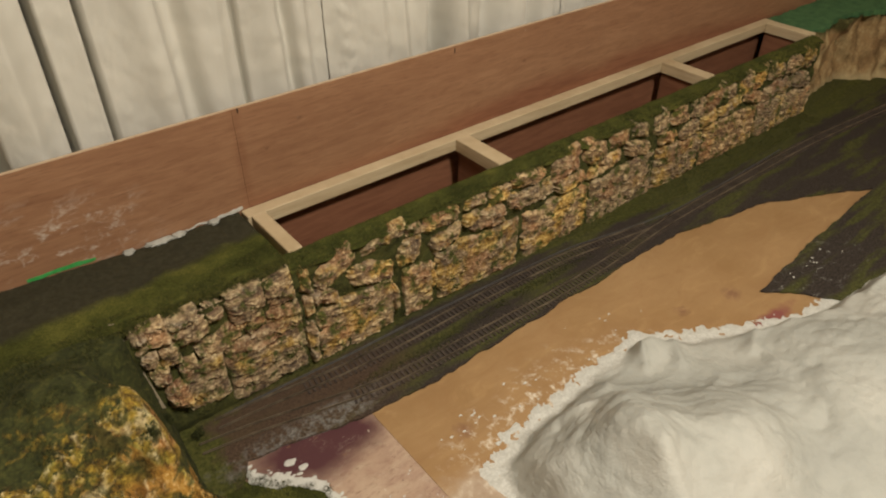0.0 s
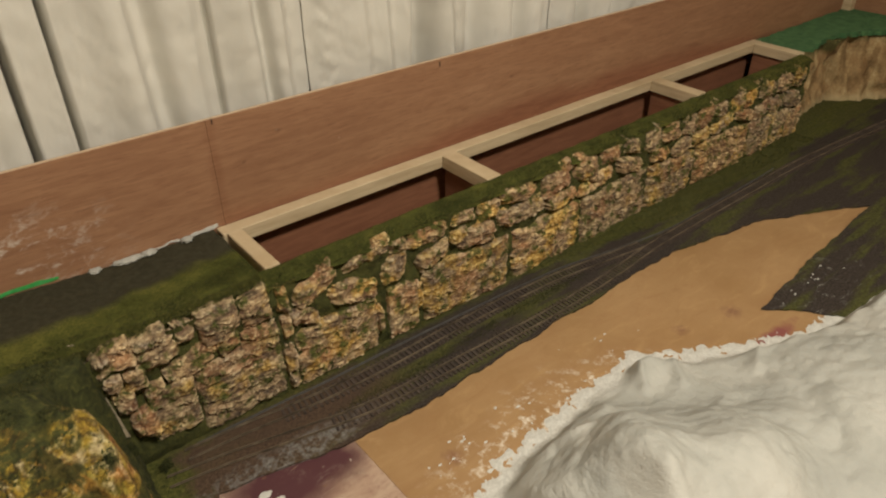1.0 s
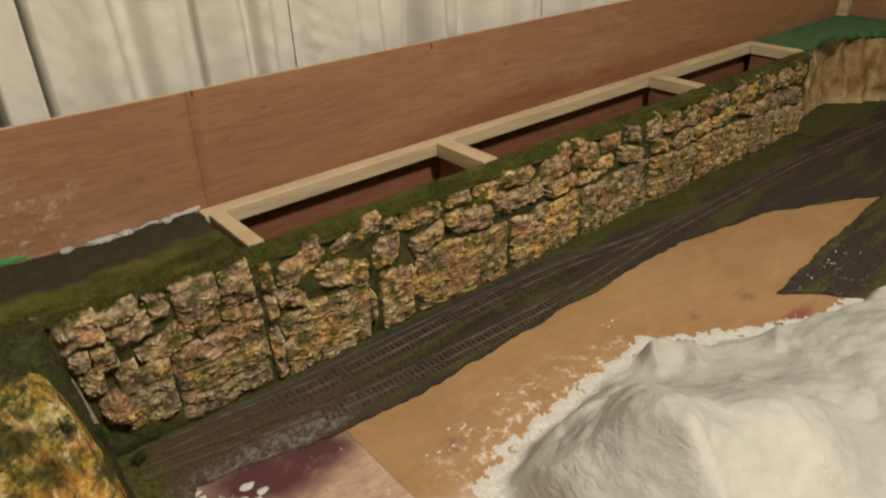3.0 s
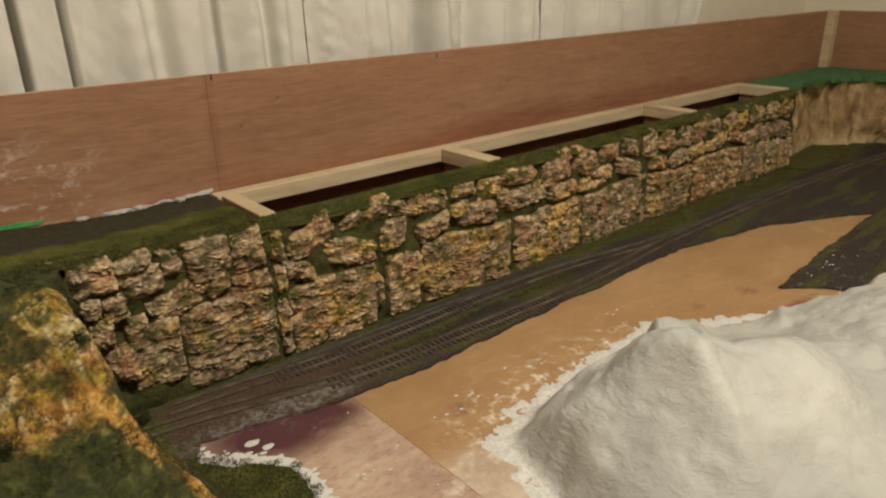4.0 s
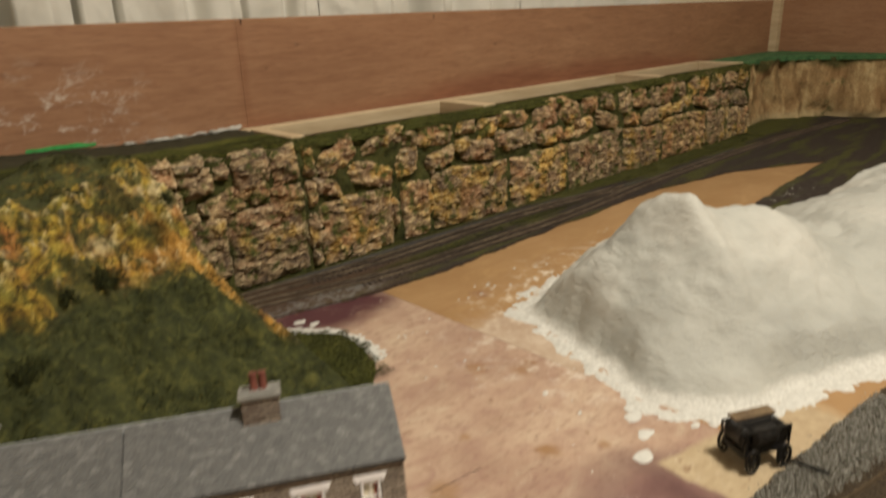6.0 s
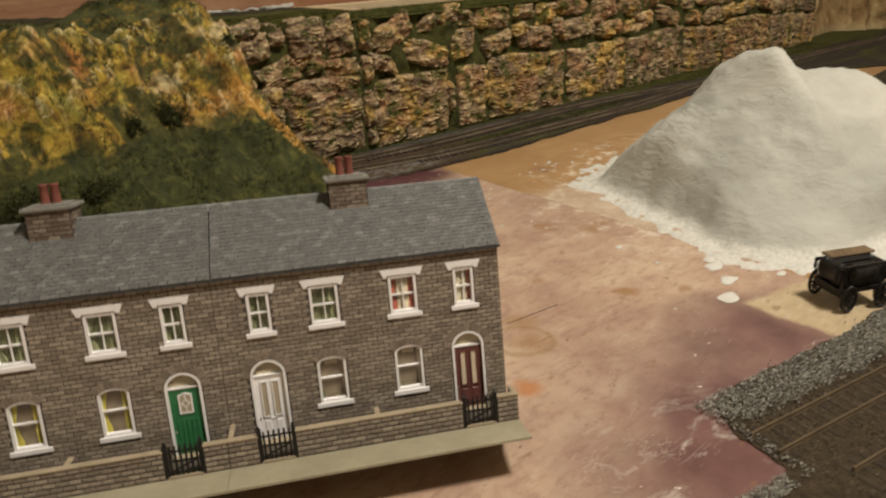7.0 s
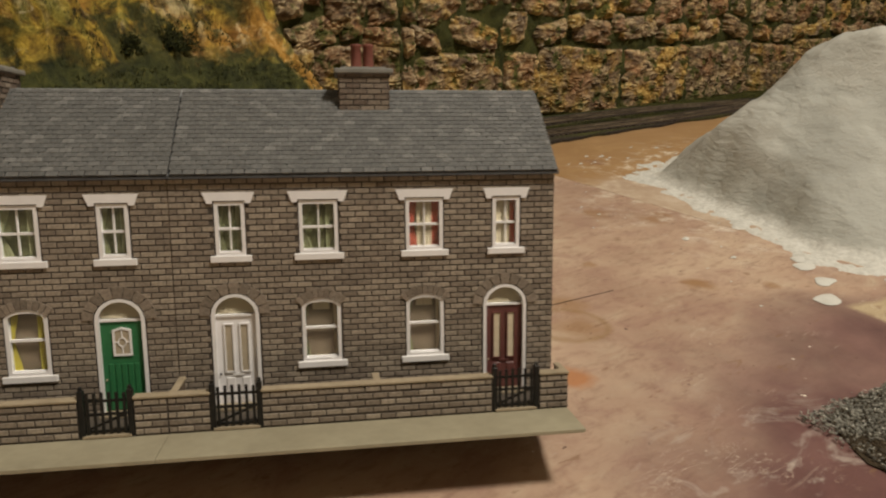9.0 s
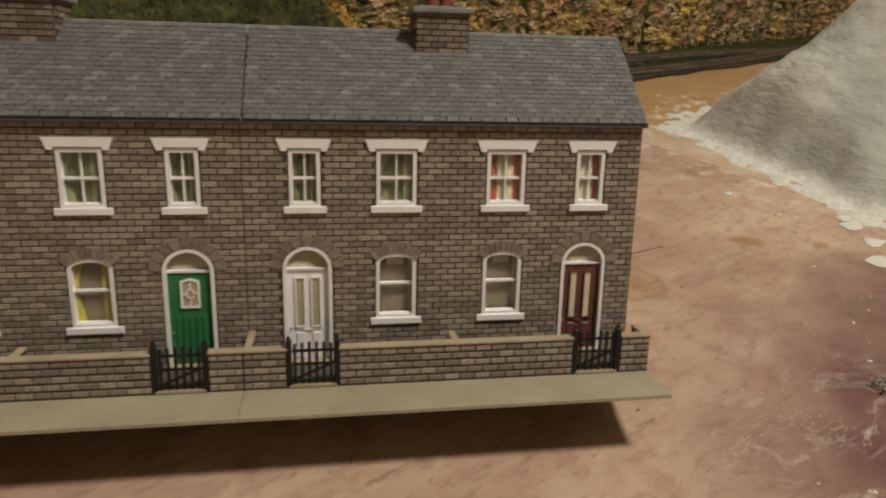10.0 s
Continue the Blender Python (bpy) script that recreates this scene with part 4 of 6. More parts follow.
def stone(cx, cz, w, h, seed, layered):
    """One stone of the wall: a rugged, uneven block, flaking in thin layers."""
    step = 0.0018
    nx, nz = max(8, int(w / step)), max(8, int(h / step))
    r = random.Random(int(seed * 100))
    deep = 0.0125 + r.uniform(-0.0015, 0.002) if layered else 0.0175 + r.uniform(-0.003, 0.004)
    slant = r.uniform(-0.06, 0.06) if layered else r.uniform(-0.32, 0.32)
    planes = [(r.uniform(0.95, 1.2), r.uniform(-0.42, 0.42), r.uniform(-0.42, 0.3)) for _ in range(5)]
    verts, faces = [], []
    for j in range(nz + 1):
        for i in range(nx + 1):
            u, v = 2 * i / nx - 1, 2 * j / nz - 1
            edge = max(abs(u), abs(v))
            ang = math.atan2(v, u)
            ca, sa = math.cos(ang), math.sin(ang)
            rim = 1 + (0.05 if layered else 0.15) * noise.noise((ca * 1.6 + seed, sa * 1.6, seed * 0.7)) + (0.05 if layered else 0.11) * noise.noise((ca * 6 + seed, sa * 6, seed))
            corner = 1 - (0.03 if layered else 0.13) * (u * v) ** 2
            x, z = u * w / 2 * rim * corner, v * h / 2 * rim * corner
            z += slant * x
            prof = max(0.0, 1 - edge ** (16 if layered else 8)) ** 0.5
            wx, wz = cx + x, cz + z
            if layered:
                face = 1 + 0.16 * noise.noise((wx * 16, wz * 22, seed)) + 0.10 * noise.noise((wx * 45, wz * 60, seed))
            else:
                face = min(a + b * u + c * v for a, b, c in planes) + 0.12 * noise.noise((wx * 40, wz * 50, seed))
            q = (wz - slant * x * 0.6) * (150 if layered else 135) + 2.1 * fbm(wx * 24 + seed, wz * 30, seed, 4)
            broken = max(0.0, 0.45 + 1.4 * noise.noise((wx * 55, wz * 95, seed + 3)))
            y = -deep * prof * max(0.35, face)
            y -= prof * (0.0044 * (q % 1.0) * broken + 0.0036 * fbm(wx * 80, wz * 110, seed, 3) + 0.0009 * noise.noise((wx * 330, wz * 330, seed)))
            verts.append((x, y, z))
    for j in range(nz):
        for i in range(nx):
            a = j * (nx + 1) + i
            faces.append((a, a + 1, a + nx + 2, a + nx + 1))
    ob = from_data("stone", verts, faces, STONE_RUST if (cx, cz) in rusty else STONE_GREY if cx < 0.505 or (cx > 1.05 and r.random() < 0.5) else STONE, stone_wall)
    ob.location = (cx, 1.099 - 0.010 * (1 - cz / 0.18), cz)


upper_1 = [(0.318, 0.166, 0.032, 0.034), (0.351, 0.172, 0.038, 0.016), (0.357, 0.150, 0.046, 0.034), (0.390, 0.162, 0.025, 0.026), (0.430, 0.156, 0.049, 0.044), (0.476, 0.152, 0.042, 0.046),
           (0.390, 0.120, 0.055, 0.034), (0.418, 0.128, 0.020, 0.019), (0.476, 0.116, 0.050, 0.022), (0.326, 0.130, 0.024, 0.031), (0.436, 0.127, 0.030, 0.024)]
lower_1 = [(0.358, 0.068, 0.056, 0.076), (0.444, 0.057, 0.112, 0.098)]
upper_2 = [(0.560, 0.150, 0.068, 0.038), (0.538, 0.113, 0.042, 0.025), (0.640, 0.160, 0.076, 0.026), (0.682, 0.124, 0.046, 0.040), (0.615, 0.116, 0.076, 0.036), (0.690, 0.158, 0.034, 0.026),
           (0.742, 0.154, 0.072, 0.034), (0.750, 0.117, 0.060, 0.028), (0.808, 0.158, 0.046, 0.024), (0.858, 0.150, 0.044, 0.034), (0.922, 0.157, 0.074, 0.028), (0.940, 0.122, 0.090, 0.034),
           (0.836, 0.117, 0.074, 0.034), (1.012, 0.150, 0.068, 0.042), (0.800, 0.133, 0.034, 0.020), (0.890, 0.128, 0.022, 0.030)]
lower_2 = [(0.584, 0.048, 0.128, 0.090), (0.694, 0.048, 0.054, 0.086), (0.816, 0.048, 0.172, 0.094)]
upper_3 = [(1.085, 0.148, 0.062, 0.050), (1.150, 0.155, 0.050, 0.032), (1.205, 0.156, 0.050, 0.032), (1.130, 0.118, 0.060, 0.030), (1.205, 0.118, 0.074, 0.032), (1.268, 0.148, 0.052, 0.046),
           (1.325, 0.150, 0.052, 0.042), (1.385, 0.148, 0.054, 0.044), (1.440, 0.150, 0.046, 0.042), (1.495, 0.152, 0.056, 0.036), (1.552, 0.150, 0.050, 0.040), (1.610, 0.150, 0.056, 0.042),
           (1.672, 0.150, 0.060, 0.044), (1.740, 0.150, 0.062, 0.042), (1.808, 0.148, 0.060, 0.050), (1.028, 0.112, 0.072, 0.030)]
mid_3 = [(1.300, 0.110, 0.060, 0.028), (1.365, 0.108, 0.056, 0.030), (1.430, 0.110, 0.056, 0.030), (1.505, 0.116, 0.070, 0.026), (1.590, 0.114, 0.074, 0.026), (1.665, 0.108, 0.052, 0.034),
         (1.728, 0.106, 0.058, 0.036), (1.795, 0.100, 0.056, 0.040), (1.080, 0.112, 0.030, 0.022)]
lower_3 = [(0.994, 0.046, 0.160, 0.090), (1.172, 0.048, 0.176, 0.094), (1.345, 0.044, 0.146, 0.086), (1.524, 0.048, 0.190, 0.092), (1.682, 0.044, 0.104, 0.082), (1.765, 0.042, 0.054, 0.076), (1.822, 0.040, 0.052, 0.070)]
end_stones = [(0.2985, 0.164, 0.020, 0.028), (0.304, 0.136, 0.022, 0.024), (0.310, 0.105, 0.024, 0.028), (0.322, 0.070, 0.030, 0.040)]
rusty = {(0.560, 0.150), (0.538, 0.113), (0.742, 0.154), (0.694, 0.048), (0.836, 0.117), (1.012, 0.150), (1.150, 0.155), (1.130, 0.118), (1.440, 0.150)}
joint_stones = [(0.5105, 0.152, 0.016, 0.040), (0.5120, 0.108, 0.015, 0.036), (0.5100, 0.058, 0.017, 0.050), (0.5120, 0.022, 0.015, 0.024), (0.7235, 0.060, 0.012, 0.05), (0.6515, 0.052, 0.010, 0.046), (0.345, 0.108, 0.020, 0.018), (0.362, 0.120, 0.016, 0.014)]
seed = 1.0
for row, layered in ((upper_1, False), (lower_1, True), (upper_2, False), (lower_2, True), (upper_3, False), (mid_3, False), (lower_3, True), (joint_stones, False), (end_stones, False)):
    for cx, cz, w, h in row:
        stone(cx, cz, w * 1.04, h * 1.04, seed, layered)
        seed += 1.37

from_data("end_strip", [(0.2785, 1.1135, 0.187), (0.2842, 1.1105, 0.187), (0.3014, 1.0705, 0.068), (0.2957, 1.0735, 0.068), (0.2790, 1.128, 0.180), (0.2822, 1.126, 0.180), (0.2986, 1.084, 0.062), (0.2954, 1.087, 0.062)],
          [(0, 1, 2, 3), (7, 6, 5, 4), (0, 3, 7, 4), (1, 5, 6, 2), (0, 4, 5, 1), (3, 2, 6, 7)], COPING, stone_wall, "pale card edge at the wall's end")


def verge_top():
    """Grass along the wall's top."""
    verts, faces = [], []
    nx, ny = 320, 12
    for j in range(ny + 1):
        for i in range(nx + 1):
            x = 0.495 + 1.37 * i / nx
            t = j / ny
            y = 1.084 + 0.010 * fbm(x * 24, 3.0) * (1 - t) + 0.042 * t
            z = 0.170 + 0.009 * math.sin(min(1, t * 1.5) * math.pi / 2) * (1 + 0.25 * fbm(x * 40, y * 40)) - 0.006 * smooth01(t, 0.8, 1.0)
            verts.append((x, y, z))
    for j in range(ny):
        for i in range(nx):
            a = j * (nx + 1) + i
            faces.append((a, a + 1, a + nx + 2, a + nx + 1))
    return tagged(from_data("grass_strip", verts, faces, TURF, smooth=True), "green grass strip along the retaining wall's top", "grass", kind="structure")


verge_top()

# ---- white plaster hill ----
hill_line = [(0.500, 0.575), (0.512, 0.535), (0.55, 0.495), (0.652, 0.462), (0.80, 0.40), (1.1, 0.33), (1.6, 0.33), (1.95, 0.48), (1.75, 0.66), (1.40, 0.69), (1.175, 0.706), (1.06, 0.755),
             (0.975, 0.80), (0.915, 0.850), (0.86, 0.838), (0.76, 0.835), (0.66, 0.826), (0.58, 0.806), (0.565, 0.75), (0.540, 0.69), (0.518, 0.63)]
HX = np.array([p[0] for p in hill_line])
HY = np.array([p[1] for p in hill_line])


def inside_depth(x, y):
    """How far a place lies inside the hill's foot line; negative outside."""
    ax, ay, bx, by = HX, HY, np.roll(HX, -1), np.roll(HY, -1)
    dx, dy = bx - ax, by - ay
    t = np.clip(((x - ax) * dx + (y - ay) * dy) / (dx * dx + dy * dy), 0, 1)
    d = np.min(np.hypot(ax + t * dx - x, ay + t * dy - y))
    cross = ((ay > y) != (by > y)) & (x < (bx - ax) * (y - ay) / (by - ay + 1e-12) + ax)
    return d if np.count_nonzero(cross) % 2 else -d


def hill_height(x, y):
    inner = inside_depth(x, y)
    if inner < -0.05:
        return -0.01
    d = inner + 0.008 * fbm(x * 30, y * 30, 1.0) + 0.008 * fbm(x * 95, y * 95, 2.0, 3)
    wx, wy = x + 0.012 * fbm(x * 9, y * 9, 3.0, 2), y + 0.012 * fbm(x * 9, y * 9, 9.0, 2)
    r = math.hypot(wx - 0.690, (wy - 0.660) * 1.02)
    steep = 1.0 + 0.30 * max(0.0, (-(wx - 0.690) * 0.73 + (wy - 0.660) * 0.58) / (r + 1e-6))
    main = 0.153 + steep * (0.030 - math.sqrt(r * r + 0.030 ** 2))
    mass = 0.093 * math.exp(-(((wx - 1.14) / 0.38) ** 4 + ((wy - 0.53) / 0.17) ** 2))
    saddle = 0.127 * math.exp(-(((wx - 0.765) / 0.16) ** 2 + ((wy - 0.605) / 0.115) ** 2))
    ridge = 0.020 * math.exp(-(((wx - 0.905) / 0.035) ** 2 + ((wy - 0.805) / 0.035) ** 2)) + 0.02 * math.exp(-(((wx - 0.60) / 0.03) ** 2 + ((wy - 0.72) / 0.04) ** 2))
    px, py = wx - 0.690, wy - 0.660
    s = px * -0.447 + py * -0.894
    spur = 0.016 * math.exp(-((px * 0.894 - py * 0.447) / 0.020) ** 2) * smooth01(s, 0.0, 0.03) * (1 - smooth01(s, 0.09, 0.14))
    ridge += spur - 0.004 * math.exp(-(((wx - 0.628) / 0.03) ** 2 + ((wy - 0.660) / 0.035) ** 2))
    for ax, ay, bx, by, tall, wide in ((0.905, 0.845, 0.855, 0.780, 0.017, 0.011), (0.975, 0.805, 0.900, 0.742, 0.013, 0.012), (0.815, 0.832, 0.775, 0.775, 0.009, 0.012), (1.09, 0.745, 0.99, 0.70, 0.010, 0.014)):
        lx, ly = bx - ax, by - ay
        t = min(1.0, max(0.0, ((wx - ax) * lx + (wy - ay) * ly) / (lx * lx + ly * ly)))
        off = math.hypot(wx - ax - t * lx, wy - ay - t * ly)
        ridge += tall * math.exp(-(off / wide) ** 1.5) * (1 - 0.5 * t)
    k = 70.0
    h = math.log(math.exp(k * main) + math.exp(k * mass) + math.exp(k * saddle) + 1.0) / k - 0.010 + ridge
    h = max(0.004, h)
    crease = 0.011 * (1 - min(1.0, 1.6 * abs(noise.noise((wx * 10 + 3, wy * 13, 5.0))))) ** 3 * smooth01(wy + 0.25 * wx, 0.86, 0.96)
    fold = crease + 0.008 * noise.noise((wx * 8, wy * 8, 2.0)) + 0.009 * abs(noise.noise((wx * 17, wy * 17, h * 20))) + 0.0026 * fbm(x * 38, y * 38, h * 90, 4)
    holes = 0.005 * smooth01(noise.noise((x * 55, y * 55, 6.0)) + 0.5 * noise.noise((x * 150, y * 150, 7.0)), -0.05, 0.30)
    skirt = max(-0.004, min(0.0016, d * 0.16)) + 0.0010 * fbm(x * 110, y * 110, 4.0, 3) * smooth01(d, 0.0, 0.01)
    up = smooth01(inner + 0.007 * fbm(x * 18, y * 18, 1.0, 3), 0.020, 0.050)
    return skirt - holes * (1 - up) * 0.29 + up * (h + fold * smooth01(h, 0.01, 0.05))


hill = height_mesh("plaster_hill", 0.46, 1.99, 0.30, 0.89, 0.0032, hill_height, PLASTER, -0.0039, -0.004)
tagged(hill, "unpainted white plaster-cloth hill with ragged skirt", "model hill")


def splash(x, y, r, seed, base=0.0004):
    n = 14
    bm = bmesh.new()
    top, rim = [], []
    for i in range(n):
        a = 2 * math.pi * i / n
        k = r * (1 + 0.45 * noise.noise((math.cos(a) + seed, math.sin(a), seed)))
        rim.append(bm.verts.new((x + k * math.cos(a) * 1.2, y + k * math.sin(a) * 0.8, base)))
        top.append(bm.verts.new((x + 0.6 * k * math.cos(a) * 1.2, y + 0.6 * k * math.sin(a) * 0.8, base + min(0.0007, r * 0.25))))
    bm.faces.new(top)
    for i in range(n):
        bm.faces.new((rim[i], rim[(i + 1) % n], top[(i + 1) % n], top[i]))
    tagged(part("plaster_splash", bm, SPILT, smooth=True), "dried white plaster splash on the board", "plaster splash", "plaster splashes")


rng = random.Random(7)
for x, y, r in ((0.446, 0.540, 0.0075), (0.475, 0.556, 0.0075), (0.489, 0.577, 0.008), (0.500, 0.585, 0.006), (0.514, 0.532, 0.004), (0.469, 0.655, 0.003), (0.464, 0.613, 0.002),
                (0.399, 0.956, 0.0068), (0.408, 0.940, 0.0055)):
    splash(x, y, r, x * 50)
for k in range(44):
    t = rng.random()
    x = 0.56 + 0.40 * t + rng.gauss(0, 0.01)
    y = 0.83 + 0.02 * math.sin(t * 9) + abs(rng.gauss(0.008, 0.025))
    splash(x, y, rng.uniform(0.0006, 0.0022), k * 1.3)
for k in range(26):
    splash(rng.uniform(0.40, 0.53), rng.uniform(0.55, 0.86), rng.uniform(0.0006, 0.0016), k * 2.1)
for k in range(12):
    splash(1.17 + 0.25 * rng.random(), 0.715 + 0.04 * rng.random() + 0.02, rng.uniform(0.0006, 0.002), k * 3.1, 0.0037)

# ---- tracks ----


def along(points, step):
    """Places at even steps along a bent line, with their heading."""
    out, left = [], 0.0
    for (ax, ay), (bx, by) in zip(points, points[1:]):
        d = math.hypot(bx - ax, by - ay)
        a = math.atan2(by - ay, bx - ax)
        while left < d:
            out.append((ax + (bx - ax) * left / d, ay + (by - ay) * left / d, a))
            left += step
        left -= d
    return out


def eased(points, n=10):
    """A smooth line through the points."""
    p = [points[0]] + list(points) + [points[-1]]
    out = []
    for i in range(1, len(p) - 2):
        for k in range(n):
            t = k / n
            q = [0.5 * (2 * p[i][c] + (p[i + 1][c] - p[i - 1][c]) * t + (2 * p[i - 1][c] - 5 * p[i][c] + 4 * p[i + 1][c] - p[i + 2][c]) * t * t
                        + (3 * p[i][c] - p[i - 1][c] - 3 * p[i + 1][c] + p[i + 2][c]) * t ** 3) for c in (0, 1)]
            out.append(tuple(q))
    return out + [tuple(points[-1])]


def rail_bar(line, off, z, parent, mat=RAIL):
    bm = bmesh.new()
    rings = []
    for i, (x, y) in enumerate(line):
        ax, ay = line[max(0, i - 1)]
        bx, by = line[min(len(line) - 1, i + 1)]
        a = math.atan2(by - ay, bx - ax)
        nx, ny = -math.sin(a), math.cos(a)
        ring = []
        for s, h in ((-0.0010, 0), (-0.0005, 0.0012), (-0.0006, 0.0026), (0.0006, 0.0026), (0.0005, 0.0012), (0.0010, 0)):
            ring.append(bm.verts.new((x + nx * (off + s), y + ny * (off + s), z + h)))
        rings.append(ring)
    for a, b in zip(rings, rings[1:]):
        for i in range(6):
            bm.faces.new((a[i], a[(i + 1) % 6], b[(i + 1) % 6], b[i]))
    bm.faces.new(rings[0])
    bm.faces.new(rings[-1][::-1])
    part("rail", bm, mat, parent)


sleeper_mesh = {}


def sleeper_of(mat):
    if mat.name not in sleeper_mesh:
        ob = part("sleeper", boxes((-0.0017, 0.0017, -0.0155, 0.0155, 0, 0.0024), bevel=0.0003), mat)
        sleeper_mesh[mat.name] = ob.data
        bpy.data.objects.remove(ob)
    return sleeper_mesh[mat.name]


def track(points, label, mat, z=0.0036, pitch=0.0078, start=0.0, steel=RAIL):
    t = thing("railway_track", label, "railway track", group="model railway tracks")
    line = eased(points)
    for off in (-0.00825, 0.00825):
        rail_bar(line, off, z + 0.0024, t, steel)
    me = sleeper_of(mat)
    for k, (x, y, a) in enumerate(along(line, pitch)):
        if x < start:
            continue
        share("sleeper", me, t, pose(x, y, z + 0.00003 * (k % 3), 0, 0, math.degrees(a) + 2 * noise.noise((k * 3.3, 0, 0))))
    return t


track([(0.319, 1.039), (0.385, 1.028), (0.453, 1.012), (0.536, 0.993), (0.60, 0.985), (0.70, 0.980), (0.80, 0.976), (0.92, 0.973), (1.06, 0.979), (1.20, 0.989), (1.45, 0.990), (1.75, 0.985), (2.2, 0.95)],
      "dark sleepered model railway track laid in cinders", SLEEPER, z=0.0030, start=0.515)
track([(0.351, 1.064), (0.415, 1.059), (0.482, 1.050), (0.553, 1.043), (0.644, 1.041), (0.81, 1.041), (0.93, 1.036), (1.00, 1.029), (1.064, 1.019), (1.16, 1.004)],
      "dark sleepered model railway track beside the stone wall", SLEEPER, z=0.0029, start=0.475)
edging = eased([(0.367, 1.074), (0.483, 1.070), (0.549, 1.066), (0.664, 1.064), (0.824, 1.058), (0.945, 1.051), (1.009, 1.045), (1.066, 1.034), (1.128, 1.022), (1.195, 1.012), (1.268, 1.005), (1.469, 1.006), (1.63, 1.010)])
edge_thing = thing("edging_strip", "thin grey edging strip between the track and verge", "edging")
rail_bar(edging, 0.0, 0.0036, edge_thing, KERB)

# near track on its ballast bed
A0 = math.radians(-11.5)
DX, DY = math.cos(A0), math.sin(A0)


def on_bed(s, t):
    return 0.303 + DX * s - DY * t, 0.4455 + DY * s + DX * t


bed_line = [on_bed(-0.002, 0.008), on_bed(0.010, 0.040), on_bed(0.03, 0.042), on_bed(0.14, 0.046), on_bed(0.30, 0.062), on_bed(0.62, 0.085), on_bed(0.62, -0.09), on_bed(0.0, -0.080), on_bed(-0.06, -0.040), on_bed(-0.052, -0.026), on_bed(-0.016, -0.026), on_bed(-0.003, -0.018)]
structure("ballast_bed", slab(ragged(bed_line, 0.004, 0.0028, 11.0), 0.0003, 0.0008), BROWN_BED, "brown painted ballast bed under the near track", "track bed")
near = [on_bed(0.0, -0.002), on_bed(0.15, -0.002), on_bed(0.30, -0.002), on_bed(0.60, -0.002)]
track(near, "weathered brown model track on brown painted ballast", SLEEPER_BROWN, z=-0.0012, pitch=0.0082, steel=RAIL_BROWN)
track([on_bed(0.02, -0.046), on_bed(0.2, -0.046), on_bed(0.6, -0.046)], "weathered brown model track beside its neighbour", SLEEPER_BROWN, z=-0.0012, pitch=0.0082, steel=RAIL_BROWN)


def chip(verts, faces, r, s, t, z0, z1):
    """One loose stone, added to a heap."""
    x, y = on_bed(s, t)
    c = Vector((x, y, r.uniform(z0, z1)))
    size = r.uniform(0.0004, 0.00095)
    turn = Euler((r.uniform(0, 6), r.uniform(0, 6), r.uniform(0, 6))).to_matrix()
    base = len(verts)
    for v in ((1, 0, 0), (-1, 0, 0), (0, 0.8, 0), (0, -0.8, 0), (0, 0, 0.7), (0, 0, -0.7)):
        verts.append(tuple(c + turn @ (Vector(v) * size * r.uniform(0.75, 1.25))))
    for q in ((0, 2, 4), (2, 1, 4), (1, 3, 4), (3, 0, 4), (2, 0, 5), (1, 2, 5), (3, 1, 5), (0, 3, 5)):
        faces.append(tuple(base + i for i in q))


def chippings():
    r = random.Random(5)
    verts, faces = [], []
    count = 0
    while count < 15000:
        s, t = r.uniform(-0.004, 0.36), r.uniform(0.010, 0.075)
        upper = 0.042 + 0.01 * s + max(0, s - 0.14) * 0.11
        lower = 0.013 + 0.004 * noise.noise((s * 60, 0, 1)) + 0.010 * r.random() ** 2
        if s < 0.02:
            lower = max(lower, 0.040 - (s + 0.006) * 1.4 - 0.004)
        if not lower < t < upper + 0.003 * noise.noise((s * 80, 2, 0)):
            continue
        if count % 14 == 0:
            s, t = s + r.gauss(0, 0.004), t + r.gauss(0, 0.005)
        if count % 22 == 0:
            s, t = r.uniform(-0.052, -0.012), r.uniform(-0.031, -0.021)
        if count % 90 == 0:
            s, t = r.uniform(-0.004, 0.004), r.uniform(-0.03, 0.03)
        chip(verts, faces, r, s, t, 0.0012, 0.0034)
        count += 1
    tagged(from_data("ballast_chippings", verts, faces, CHIP), "loose blue-grey ballast chippings heaped beside the track", "ballast", kind="stuff")
    verts, faces = [], []
    for _ in range(9000):
        s, t = r.uniform(0.0, 0.34), r.uniform(-0.075, 0.024)
        chip(verts, faces, r, s, t, 0.0006, 0.0013 + 0.0012 * smooth01(t, 0.008, 0.02))
    tagged(from_data("painted_ballast", verts, faces, CHIP_BROWN), "brown painted ballast stones between the sleepers", "ballast", kind="stuff")


chippings()

# ---- terraced houses ----
EAVE, RIDGE, FV, RV, BV, UNIT = 0.0900, 0.1200, 0.0420, 0.0748, 0.1076, 0.1478
BASE = 0.0026


def opening_arch(u, w, sill, spring, rise, n=10):
    """An opening's outline, from its left foot round its top to its right foot."""
    pts = [(u - w / 2, sill), (u - w / 2, spring)]
    for i in range(1, n):
        a = math.pi * i / n
        pts.append((u - w / 2 * math.cos(a), spring + rise * math.sin(a)))
    return pts + [(u + w / 2, spring), (u + w / 2, sill)]


